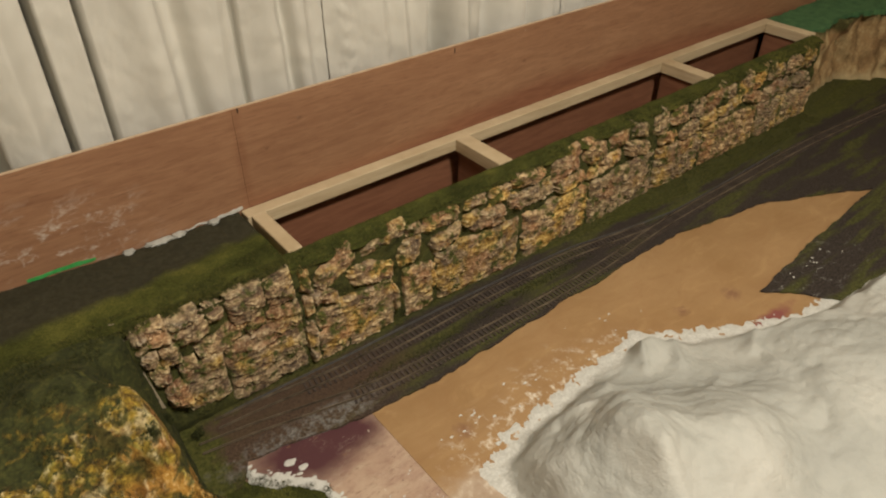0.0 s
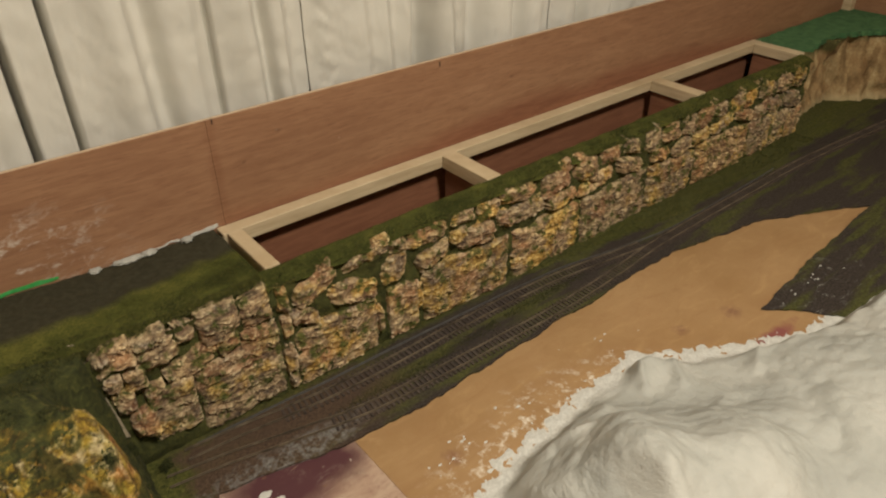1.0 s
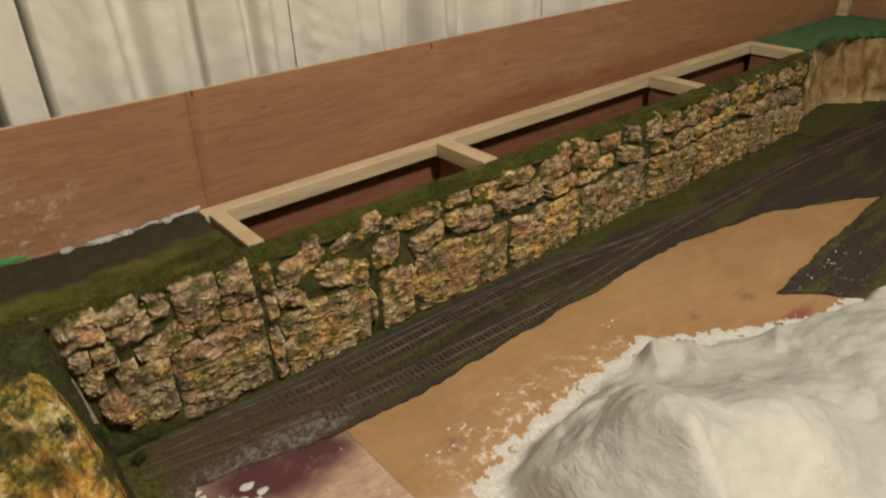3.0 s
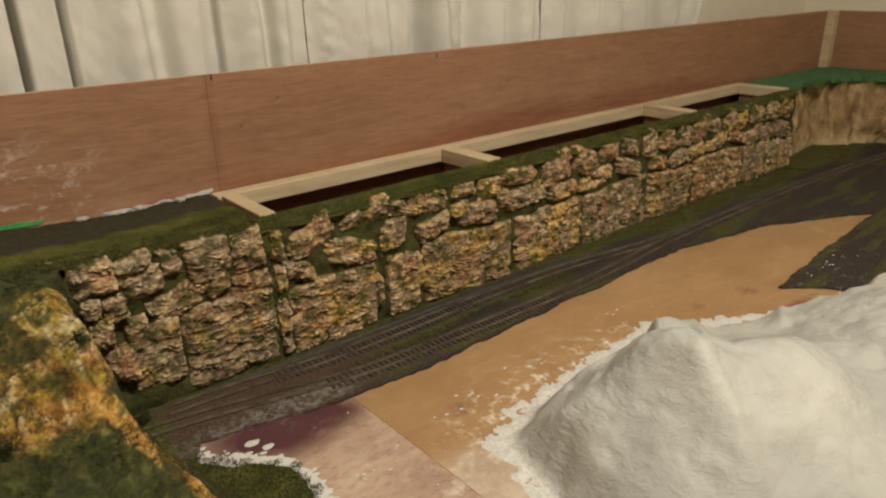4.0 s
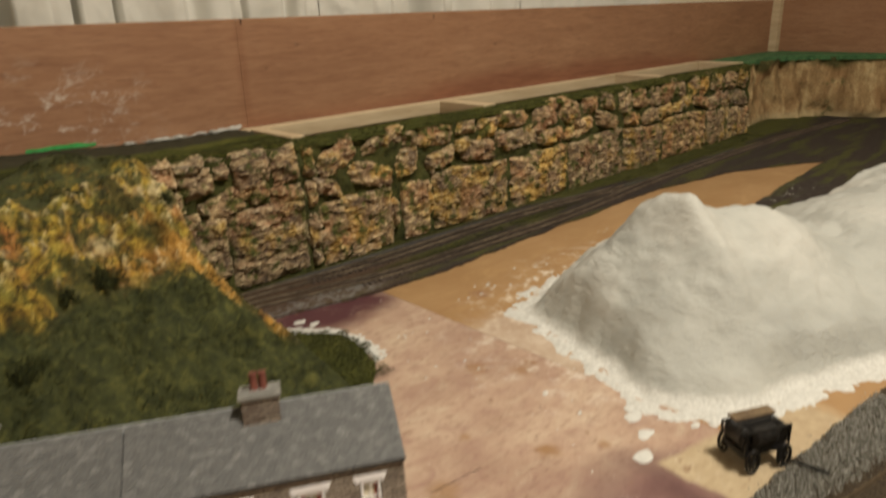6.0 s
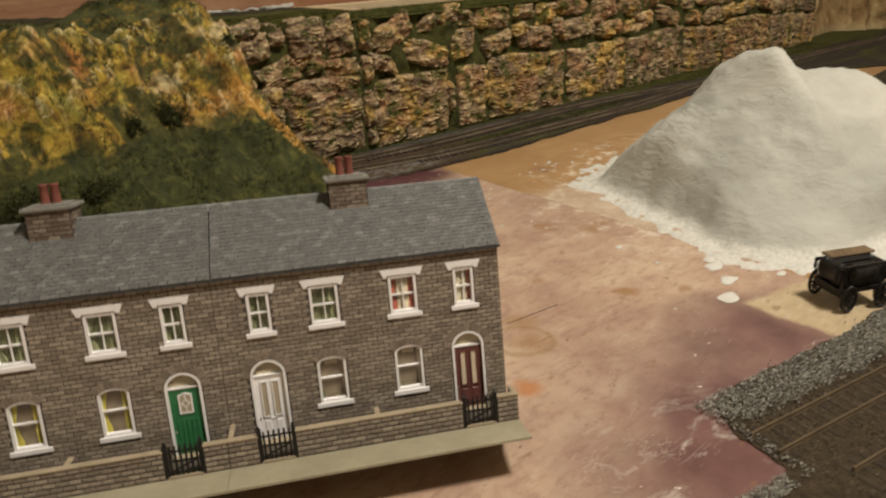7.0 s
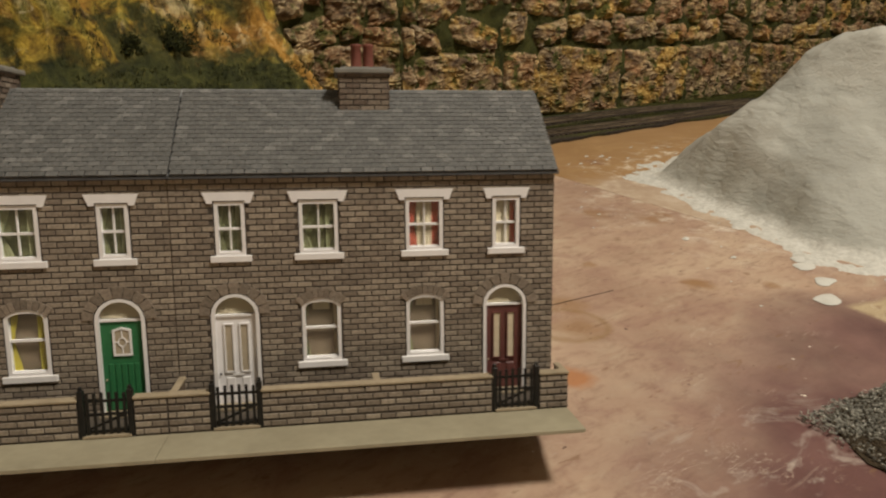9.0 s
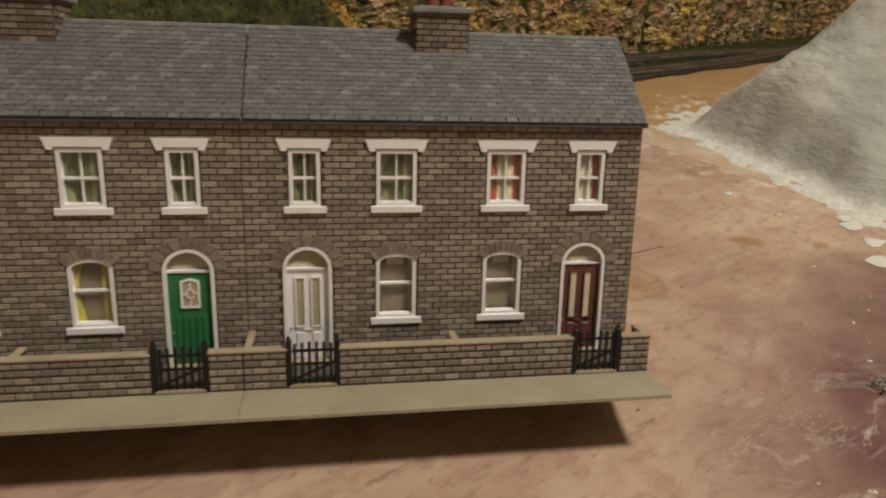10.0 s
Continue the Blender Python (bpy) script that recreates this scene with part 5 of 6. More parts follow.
# centre, width, sill, head, kind
WINDOWS = [(-0.1262, 0.0110, 0.0600, 0.0797, "flat"), (-0.0934, 0.0146, 0.0600, 0.0797, "flat"), (-0.0525, 0.0146, 0.0600, 0.0797, "flat"), (-0.0197, 0.0110, 0.0600, 0.0797, "flat"),
           (-0.0934, 0.0150, 0.0189, 0.0432, "arch"), (-0.0526, 0.0150, 0.0189, 0.0432, "arch")]
DOORS = [(-0.1260, 0.0178, 0.0460), (-0.0200, 0.0178, 0.0458)]


def outline_of(k):
    if len(k) == 3:
        return opening_arch(k[0], k[1], BASE, 0.0382, k[2] - 0.0382)
    u, w, sill, head, kind = k
    if kind == "flat":
        return [(u - w / 2, sill), (u - w / 2, head), (u + w / 2, head), (u + w / 2, sill)]
    return opening_arch(u, w, sill, head - 0.0024, 0.0024)


def covers(k, x, z, margin=0.0):
    """Whether a place of the front lies in an opening."""
    u, w = k[0], k[1] + 2 * margin
    sill = BASE if len(k) == 3 else k[2]
    if abs(x - u) > w / 2 or z < sill - margin:
        return False
    if len(k) == 3:
        return z < 0.0382 + (k[2] + margin - 0.0382) * math.sqrt(max(0, 1 - ((x - u) / (w / 2)) ** 2))
    if k[4] == "flat":
        return z < k[3] + margin
    return z < k[3] + margin - 0.0024 * ((x - u) / (w / 2)) ** 2


def front_wall(parent):
    """The mortar backing with its openings cut through, as a grid of small cells."""
    xs = sorted({round(-UNIT + UNIT * i / 160, 5) for i in range(161)})
    zs = [BASE + (EAVE - BASE) * j / 100 for j in range(101)]
    holes = WINDOWS + DOORS
    solid = [[not any(covers(k, (xs[i] + xs[i + 1]) / 2, (zs[j] + zs[j + 1]) / 2) for k in holes) for i in range(160)] for j in range(100)]
    verts, faces, index = [], [], {}

    def at(i, j, back):
        key = (i, j, back)
        if key not in index:
            index[key] = len(verts)
            verts.append((xs[i], FV + (0.0022 if back else 0.0), zs[j]))
        return index[key]

    for j in range(100):
        for i in range(160):
            if not solid[j][i]:
                continue
            faces.append((at(i, j, 0), at(i + 1, j, 0), at(i + 1, j + 1, 0), at(i, j + 1, 0)))
            for di, dj, e in ((-1, 0, ((i, j + 1), (i, j))), (1, 0, ((i + 1, j), (i + 1, j + 1))), (0, -1, ((i, j), (i + 1, j))), (0, 1, ((i + 1, j + 1), (i, j + 1)))):
                ii, jj = i + di, j + dj
                if 0 <= ii < 160 and 0 <= jj < 100 and not solid[jj][ii]:
                    (a, b), (c, d) = e
                    faces.append((at(a, b, 0), at(c, d, 0), at(c, d, 1), at(a, b, 1)))
    return from_data("front_wall", verts, faces, MORTAR, parent, "dark mortar of the brick front")


COURSE, LONG, JOINT = 0.00214, 0.0057, 0.00042


def brick_places():
    """Centre and length of every brick of the front."""
    out = []
    rows = int((EAVE - BASE) / COURSE)
    for j in range(rows):
        z = BASE + (j + 0.5) * COURSE
        x = -UNIT + (0 if j % 2 else -LONG / 2)
        while x < 0:
            a, b = max(x, -UNIT) + JOINT / 2, min(x + LONG, 0) - JOINT / 2
            x += LONG
            spans = [(a, b)]
            for k in WINDOWS + DOORS:
                grown = 0.0004
                cut = []
                for s, e in spans:
                    n = 12
                    run = [s + (e - s) * i / n for i in range(n + 1)]
                    ok = [not covers(k, q, z, grown) for q in run]
                    if all(ok):
                        cut.append((s, e))
                    elif any(ok):
                        good = [q for q, o in zip(run, ok) if o]
                        if max(good) - min(good) < (e - s) * 0.98 and (ok[0] != ok[-1]):
                            cut.append((min(good), max(good)))
                spans = cut
            for s, e in spans:
                if e - s > 0.0012:
                    out.append(((s + e) / 2, z, e - s))
    return out


def brick_mesh():
    bm = boxes((-0.5, 0.5, -0.00036, 0.0, -0.5 * (COURSE - JOINT), 0.5 * (COURSE - JOINT)))
    for v in bm.verts:
        if v.co.y < -0.0001:
            v.co.x *= 0.965
            v.co.z *= 0.86
    me = bpy.data.meshes.new("brick")
    bmesh.ops.recalc_face_normals(bm, faces=bm.faces)
    bm.to_mesh(me)
    bm.free()
    me.materials.append(BRICK)
    return me


BRICK_MESH = brick_mesh()
# the wall brick darkened, so the stack's shade is in its colour
SHADED_STACK_BRICK = pieces("shaded_stack_brick", [(0.0, (0.13, 0.095, 0.074)), (0.5, (0.20, 0.158, 0.124)), (1.0, (0.29, 0.24, 0.19))], 0.85, 900.0, 0.0002, 0.5, 0.35)
STACK_MESH = BRICK_MESH.copy()
STACK_MESH.materials[0] = SHADED_STACK_BRICK


def lay_bricks(parent, places, front, single, name="bricks_beyond", me=None):
    """Bricks on a front that faces -y: the first ones single, the rest joined."""
    r = random.Random(len(places))
    verts, faces = [], []
    src = [v.co.copy() for v in BRICK_MESH.vertices]
    polys = [tuple(p.vertices) for p in BRICK_MESH.polygons]
    for n, (x, z, length) in enumerate(places):
        y = front + r.uniform(0.0, 0.00012)
        if n < single:
            share("brick", me or BRICK_MESH, parent, Matrix.Translation((x, y, z)) @ Matrix.Diagonal((length, 1, 1, 1)))
        else:
            b = len(verts)
            verts += [(x + c.x * length, y + c.y, z + c.z) for c in src]
            faces += [tuple(b + i for i in p) for p in polys]
    if verts:
        tagged(from_data(name, verts, faces, BRICK, parent), kind="stuff")


def voussoirs(parent, u, w, spring, top, flat):
    """The ring of dressed bricks over an arched opening."""
    n = 9
    for i in range(n):
        a0, a1 = math.pi * (i + 0.06) / n, math.pi * (i + 0.94) / n
        if flat:
            a0, a1 = math.radians(48) + (math.radians(84)) * (i + 0.06) / n, math.radians(48) + math.radians(84) * (i + 0.94) / n
            rad, cz = w / 2 / math.cos(math.radians(48)), top - w / 2 / math.cos(math.radians(48))
            ry = rad
        else:
            rad, cz, ry = w / 2 + 0.0004, spring, top - spring + 0.0004
        t = 0.0036 if flat else 0.0040
        quad = [(u - rad * math.cos(a0), cz + ry * math.sin(a0)), (u - rad * math.cos(a1), cz + ry * math.sin(a1)),
                (u - (rad + t) * math.cos(a1), cz + (ry + t) * math.sin(a1)), (u - (rad + t) * math.cos(a0), cz + (ry + t) * math.sin(a0))]
        part("arch_brick", prism(quad, FV - 0.0007, FV + 0.0004), ARCH_BRICK, parent)


ARCH_BRICK = pieces("grey_brown_arch_brick", [(0.0, (0.19, 0.155, 0.122)), (1.0, (0.30, 0.245, 0.195))], 0.85, 900.0, 0.0002, 0.5, 0.35)


def ring(outline, inner, y0, y1):
    """A frame between two outlines with the same count of points."""
    bm = bmesh.new()
    n = len(outline)
    quads = []
    for y in (y0, y1):
        quads.append(([bm.verts.new((x, y, z)) for x, z in outline], [bm.verts.new((x, y, z)) for x, z in inner]))
    (o0, i0), (o1, i1) = quads
    for k in range(n):
        m = (k + 1) % n
        bm.faces.new((o0[k], o0[m], i0[m], i0[k]))
        bm.faces.new((o1[k], i1[k], i1[m], o1[m]))
        bm.faces.new((o0[k], o1[k], o1[m], o0[m]))
        bm.faces.new((i0[k], i0[m], i1[m], i1[k]))
    return bm


def shrunk(outline, d):
    cx = (min(p[0] for p in outline) + max(p[0] for p in outline)) / 2
    cz = (min(p[1] for p in outline) + max(p[1] for p in outline)) / 2
    hw, hh = max(p[0] for p in outline) - cx, max(p[1] for p in outline) - cz
    return [(cx + (x - cx) * (1 - d / hw), cz + (z - cz) * (1 - d / hh)) for x, z in outline]


def drape(x0, x1, z0, z1, y, seed, waist=0.0):
    """A small hanging curtain with folds."""
    n, m = 14, 6
    verts, faces = [], []
    for j in range(m + 1):
        t = j / m
        tuck = waist * math.sin(t * math.pi) ** 2
        for i in range(n + 1):
            x = x0 + (x1 - x0 - tuck) * i / n
            verts.append((x, y + 0.00035 * math.sin(i * 2.1 + seed), z0 + (z1 - z0) * t))
    for j in range(m):
        for i in range(n):
            a = j * (n + 1) + i
            faces.append((a, a + 1, a + n + 2, a + n + 1))
    return verts, faces


def window(parent, k, drapes):
    u, w, sill, head, kind = k
    win = part("window", ring(outline_of(k), shrunk(outline_of(k), 0.00135), FV - 0.0003, FV + 0.0024), WHITE, parent, "white painted sash window")
    mid = sill + (head - sill) * (0.5 if kind == "flat" else 0.53)
    iw = w / 2 - 0.0013
    part("meeting_rail", boxes((u - iw, u + iw, FV + 0.0006, FV + 0.0018, mid - 0.00045, mid + 0.00045)), WHITE, win)
    part("sash_bottom", boxes((u - iw, u + iw, FV + 0.0006, FV + 0.0018, sill + 0.0012, sill + 0.0018)), WHITE, win)
    if kind == "flat":
        part("glazing_bar", boxes((u - 0.00028, u + 0.00028, FV + 0.0007, FV + 0.0016, sill + 0.0022, head - 0.0013)), WHITE, win)
    pane = part("pane", boxes((u - iw, u + iw, FV + 0.0011, FV + 0.00135, sill + 0.0012, head - 0.0013)), GLASS, win)
    pane.visible_shadow = False
    card, cloths = drapes
    part("window_card", boxes((u - iw, u + iw, FV + 0.0029, FV + 0.0032, sill + 0.001, head - 0.0008)), card, win, "printed card behind the glass")
    for s, mat, x0, x1, za in cloths:
        v, fc = drape(u + x0 * iw, u + x1 * iw, sill + 0.001 + za * (head - sill), head - 0.0008, FV + 0.0022, u * 900 + x0, s * iw)
        from_data("drape", v, fc, mat, win, smooth=True)
    sw = w / 2 + 0.0021
    part("sill", boxes((u - sw, u + sw, FV - 0.0012, FV + 0.0003, sill - 0.0022, sill + 0.0002), bevel=0.0002), WHITE, win)
    if kind == "flat":
        lw = w / 2 + 0.0040
        lintel = [(u - lw, head + 0.0034), (u - lw + 0.0016, head - 0.0006), (u - w / 2 - 0.0004, head - 0.0006), (u - w / 2 - 0.0004, head + 0.0004), (u + w / 2 + 0.0004, head + 0.0004),
                  (u + w / 2 + 0.0004, head - 0.0006), (u + lw - 0.0016, head - 0.0006), (u + lw, head + 0.0034)]
        part("lintel", prism(lintel, FV - 0.0009, FV + 0.0003), WHITE, win)
    else:
        voussoirs(parent, u, w, head, head, True)


def door(parent, k, style):
    u, w, top = k
    out = opening_arch(u, w, BASE, 0.0382, top - 0.0382)
    case = part("door_case", ring(out, [(u + (x - u) * (1 - 0.0013 / (w / 2)), z if z <= BASE else z - 0.0011 * smooth01(z, 0.036, top)) for x, z in out], FV - 0.0006, FV + 0.0022), WHITE, parent, "white arched door case")
    mat = {"white": WHITE, "green": GREEN_DOOR, "maroon": RED_DOOR}[style]
    iw = w / 2 - 0.0012
    leaf = part("door_leaf", boxes((u - iw, u + iw, FV + 0.0012, FV + 0.0026, BASE, 0.0375)), mat, parent, {"white": "white panelled front door", "green": "green front door with a leaded light", "maroon": "maroon front door with two pale lights"}[style])
    part("transom", boxes((u - iw, u + iw, FV + 0.0006, FV + 0.0022, 0.0373, 0.0381)), WHITE, case)
    fan = [(u - iw, 0.0384)] + [(u - iw * math.cos(math.pi * i / 12), 0.0384 + (top - 0.0395) * math.sin(math.pi * i / 12)) for i in range(1, 12)] + [(u + iw, 0.0384)]
    pane = part("fanlight", prism(fan, FV + 0.0014, FV + 0.0017), GLASS, case)
    pane.visible_shadow = False
    part("fanlight_blind", prism([(u + (x - u) * 0.98, z) for x, z in fan], FV + 0.0019, FV + 0.0021), NET, case)
    if style == "green":
        part("light_frame", ring([(u - 0.0034, 0.0245), (u - 0.0034, 0.0342), (u, 0.0352), (u + 0.0034, 0.0342), (u + 0.0034, 0.0245)],
                                 [(u - 0.0026, 0.0252), (u - 0.0026, 0.0336), (u, 0.0344), (u + 0.0026, 0.0336), (u + 0.0026, 0.0252)], FV + 0.0006, FV + 0.0013), WHITE, leaf)
        part("leaded_light", boxes((u - 0.0026, u + 0.0026, FV + 0.0009, FV + 0.0012, 0.0252, 0.0340)), ROOM_IN, leaf)
        part("lead_bar", boxes((u - 0.0002, u + 0.0002, FV + 0.0006, FV + 0.0010, 0.0252, 0.0280)), WHITE, leaf)
        part("lead_bar", boxes((u - 0.0002, u + 0.0002, FV + 0.0006, FV + 0.0010, 0.0312, 0.0340)), WHITE, leaf)
        part("lead_bar", boxes((u - 0.0026, u - 0.0014, FV + 0.0006, FV + 0.0010, 0.0294, 0.0298)), WHITE, leaf)
        part("lead_bar", boxes((u + 0.0014, u + 0.0026, FV + 0.0006, FV + 0.0010, 0.0294, 0.0298)), WHITE, leaf)
        part("lead_ring", ring([(u + 0.0016 * math.cos(i * math.pi / 6), 0.0296 + 0.0018 * math.sin(i * math.pi / 6)) for i in range(12)],
                               [(u + 0.0012 * math.cos(i * math.pi / 6), 0.0296 + 0.0014 * math.sin(i * math.pi / 6)) for i in range(12)], FV + 0.0006, FV + 0.0010), WHITE, leaf)
        for i in range(5):
            x = u - 0.0046 + 0.0023 * i
            part("door_board", boxes((x - 0.00085, x + 0.00085, FV + 0.0008, FV + 0.0013, 0.0044, 0.0215), bevel=0.0001), GREEN_DOOR, leaf)
    else:
        lo, glass = 0.0165, (ROOM_IN if style == "white" else NET)
        for s in (-1, 1):
            x = u + s * 0.0029
            part("door_light", boxes((x - 0.0014, x + 0.0014, FV + 0.0010, FV + 0.00135, lo, 0.0342)), glass, leaf)
            part("light_moulding", ring([(x - 0.0019, lo - 0.0005), (x - 0.0019, 0.0347), (x + 0.0019, 0.0347), (x + 0.0019, lo - 0.0005)],
                                        [(x - 0.0013, lo), (x - 0.0013, 0.0342), (x + 0.0013, 0.0342), (x + 0.0013, lo)], FV + 0.0006, FV + 0.0013), mat, leaf)
            part("door_panel", boxes((x - 0.0016, x + 0.0016, FV + 0.0008, FV + 0.0013, 0.0044, 0.0140), bevel=0.0002), mat, leaf)
        part("letter_box", boxes((u - 0.0022, u + 0.0022, FV + 0.0008, FV + 0.0013, 0.0147, 0.0155)), mat, leaf)
    part("door_knob", boxes((u - iw + 0.0008, u - iw + 0.0015, FV + 0.0004, FV + 0.0013, 0.0152, 0.0159), bevel=0.0002), BLACK if style == "white" else COPING, leaf)
    part("door_step", boxes((u - w / 2, u + w / 2, FV - 0.004, FV + 0.002, BASE, BASE + 0.0012), bevel=0.0002), COPING, parent)
    voussoirs(parent, u, w, 0.0382, top, False)


def slate_mesh():
    bm = boxes((-0.00206, 0.00206, 0.0, 0.0042, 0.0, 0.00070), bevel=0.00006)
    for v in bm.verts:
        v.co.z += -v.co.y * 0.11
    me = bpy.data.meshes.new("slate")
    bmesh.ops.recalc_face_normals(bm, faces=bm.faces)
    bm.to_mesh(me)
    bm.free()
    me.materials.append(SLATE)
    return me


SLATE_MESH = slate_mesh()


def roof(parent, single):
    pitch = math.atan2(RIDGE - EAVE, RV - FV)
    ev, ew = FV - 0.0022, EAVE - 0.0010
    thick = 0.0009
    gable = [(ev, ew), (RV, RIDGE), (2 * RV - ev, ew), (2 * RV - ev, ew - thick), (RV, RIDGE - thick * 1.3), (ev, ew - thick)]
    bm = bmesh.new()
    a = [bm.verts.new((-UNIT - 0.0002, y, z)) for y, z in gable]
    b = [bm.verts.new((0.0012, y, z)) for y, z in gable]
    for i in range(6):
        bm.faces.new((a[i], a[(i + 1) % 6], b[(i + 1) % 6], b[i]))
    bm.faces.new(a[::-1])
    bm.faces.new(b)
    deck = part("roof", bm, SLATE_UNDER, parent, "dark roof deck under the slates")
    slope = math.hypot(RV - ev, RIDGE - ew)
    rows = 20
    r = random.Random(3)
    verts, faces, n = [], [], 0
    src = [v.co.copy() for v in SLATE_MESH.vertices]
    polys = [tuple(p.vertices) for p in SLATE_MESH.polygons]
    for j in range(rows):
        d = slope * j / rows
        y, z = ev + math.cos(pitch) * d, ew + math.sin(pitch) * d
        cols = int(UNIT / 0.0044) + 3
        for i in range(cols):
            right = min(0.0008, 0.0012 - 0.0044 * (i + (0.0 if j % 2 else -0.5)))
            left = max(-UNIT + 0.0012, 0.0012 - 0.0044 * (i + (1.0 if j % 2 else 0.5)))
            if right - left < 0.0008:
                continue
            x, wide = (left + right) / 2 + r.uniform(-0.0001, 0.0001), (right - left) / 0.0044
            m = Matrix.Translation((x, y, z + 0.00035)) @ Euler((pitch + 0.03 + r.uniform(-0.008, 0.008), r.uniform(-0.01, 0.01), 0)).to_matrix().to_4x4()
            m = m @ Matrix.Diagonal((wide, min(1.0, (slope - d) / 0.0042), 1, 1))
            if n < single:
                share("slate", SLATE_MESH, deck, m)
            else:
                k = len(verts)
                verts += [tuple(m @ c) for c in src]
                faces += [tuple(k + q for q in p) for p in polys]
            n += 1
    if verts:
        tagged(from_data("slates_beyond", verts, faces, SLATE, deck), kind="stuff")
    part("ridge_tiles", prism([(RV - 0.0034, RIDGE - 0.0019), (RV - 0.0006, RIDGE + 0.0013), (RV + 0.0006, RIDGE + 0.0013), (RV + 0.0034, RIDGE - 0.0019), (RV, RIDGE - 0.0004)], 0, UNIT), SLATE_RIDGE, parent, "pale grey ridge tiles").matrix_basis = Matrix(((0, 1, 0, -UNIT), (1, 0, 0, 0), (0, 0, 1, 0), (0, 0, 0, 1)))


SLATE_RIDGE = plain("pale_slate_ridge", (0.19, 0.20, 0.205), (0.29, 0.30, 0.30), 160.0, 0.7)


CAP = plain("grey_chimney_cap", (0.15, 0.145, 0.13), (0.24, 0.23, 0.205), 160.0, 0.8)


def chimney(parent):
    c0, c1, v0, v1 = -0.0840, -0.0636, RV - 0.0098, RV + 0.0098
    stack = part("chimney", boxes((c0, c1, v0, v1, 0.108, 0.1290)), MORTAR, parent, "brick chimney stack with a grey cap")
    stack.location.z = -0.0022
    spots = []
    for j in range(9):
        z = 0.1105 + (j + 0.5) * COURSE
        x = c0 + (0 if j % 2 else -LONG / 2)
        while x < c1:
            a, b = max(x, c0) + JOINT / 2, min(x + LONG, c1) - JOINT / 2
            x += LONG
            if b - a > 0.001:
                spots.append(((a + b) / 2, z, b - a))
    lay_bricks(stack, spots, v0, 999, me=STACK_MESH)
    for s in (0, 1):
        for j in range(9):
            z = 0.1105 + (j + 0.5) * COURSE
            for k in range(5):
                y = v0 + 0.0026 + 0.005 * k + (0.0025 if j % 2 else 0)
                if y + 0.0022 > v1:
                    continue
                m = Matrix.Translation((c1 if s else c0, y, z)) @ Euler((0, 0, math.radians(90 if s else -90))).to_matrix().to_4x4() @ Matrix.Diagonal((0.0046, 1, 1, 1))
                share("brick", STACK_MESH, stack, m)
    part("chimney_cap", boxes((c0 - 0.0017, c1 + 0.0017, v0 - 0.0017, v1 + 0.0017, 0.1290, 0.1310), bevel=0.0004), CAP, stack, "grey stone chimney cap")
    part("cap_top", boxes((c0 + 0.001, c1 - 0.001, v0 + 0.001, v1 - 0.001, 0.1310, 0.1318), bevel=0.0003), CAP, stack)
    for u, v in ((-0.0764, RV), (-0.0714, RV)):
        bm = bmesh.new()
        prof = [(0.0025, 0.1316), (0.0023, 0.1328), (0.0021, 0.1398), (0.0024, 0.1403), (0.0024, 0.1412), (0.0016, 0.1412), (0.0015, 0.1370)]
        rings = []
        for rad, z in prof:
            rings.append([bm.verts.new((u + rad * math.cos(i * math.pi / 6), v + rad * math.sin(i * math.pi / 6), z)) for i in range(12)])
        for p, q in zip(rings, rings[1:]):
            for i in range(12):
                bm.faces.new((p[i], p[(i + 1) % 12], q[(i + 1) % 12], q[i]))
        bm.faces.new(rings[-1])
        part("chimney_pot", bm, POT, stack, "terracotta chimney pot", True)


def gate(parent, u):
    g = thing_part("gate", parent)
    w, y0, y1 = 0.0182, 0.0208, 0.0219
    for s in (-1, 1):
        x = u + s * (w / 2 - 0.0009)
        bm = boxes((x - 0.0010, x + 0.0010, y0 - 0.0005, y1 + 0.0006, BASE, 0.0192), bevel=0.0002)
        box(bm, x - 0.0006, x + 0.0006, y0, y1, 0.0190, 0.0204, 0.0002)
        part("gate_post", bm, BLACK, g)
    for i in range(6):
        x = u - 0.0062 + 0.00248 * i
        top = 0.0176 + 0.0008 * math.cos((i - 2.5) * 0.5)
        bm = boxes((x - 0.00052, x + 0.00052, y0, y0 + 0.0005, BASE + 0.0012, top))
        part("picket", bm, BLACK, g)
    for z in (0.0045, 0.0105, 0.0152):
        part("gate_rail", boxes((u - w / 2 + 0.002, u + w / 2 - 0.002, y0 + 0.0005, y1, z - 0.00045, z + 0.00045)), BLACK, g)
    d = part("gate_brace", boxes((-0.0078, 0.0078, -0.00028, 0.00028, -0.00045, 0.00045)), BLACK, g)
    d.matrix_basis = pose(u, y0 + 0.0008, 0.0078, 0, -22, 0)
    part("threshold", boxes((u - w / 2 + 0.001, u + w / 2 - 0.001, y0 - 0.001, y1 + 0.001, BASE + 0.0001, BASE + 0.0009)), COPING, parent)


def thing_part(name, parent):
    ob = part(name, boxes((0, 0.0005, 0.0212, 0.0216, BASE, BASE + 0.0004)), BLACK, parent, "black picket garden gate")
    return ob


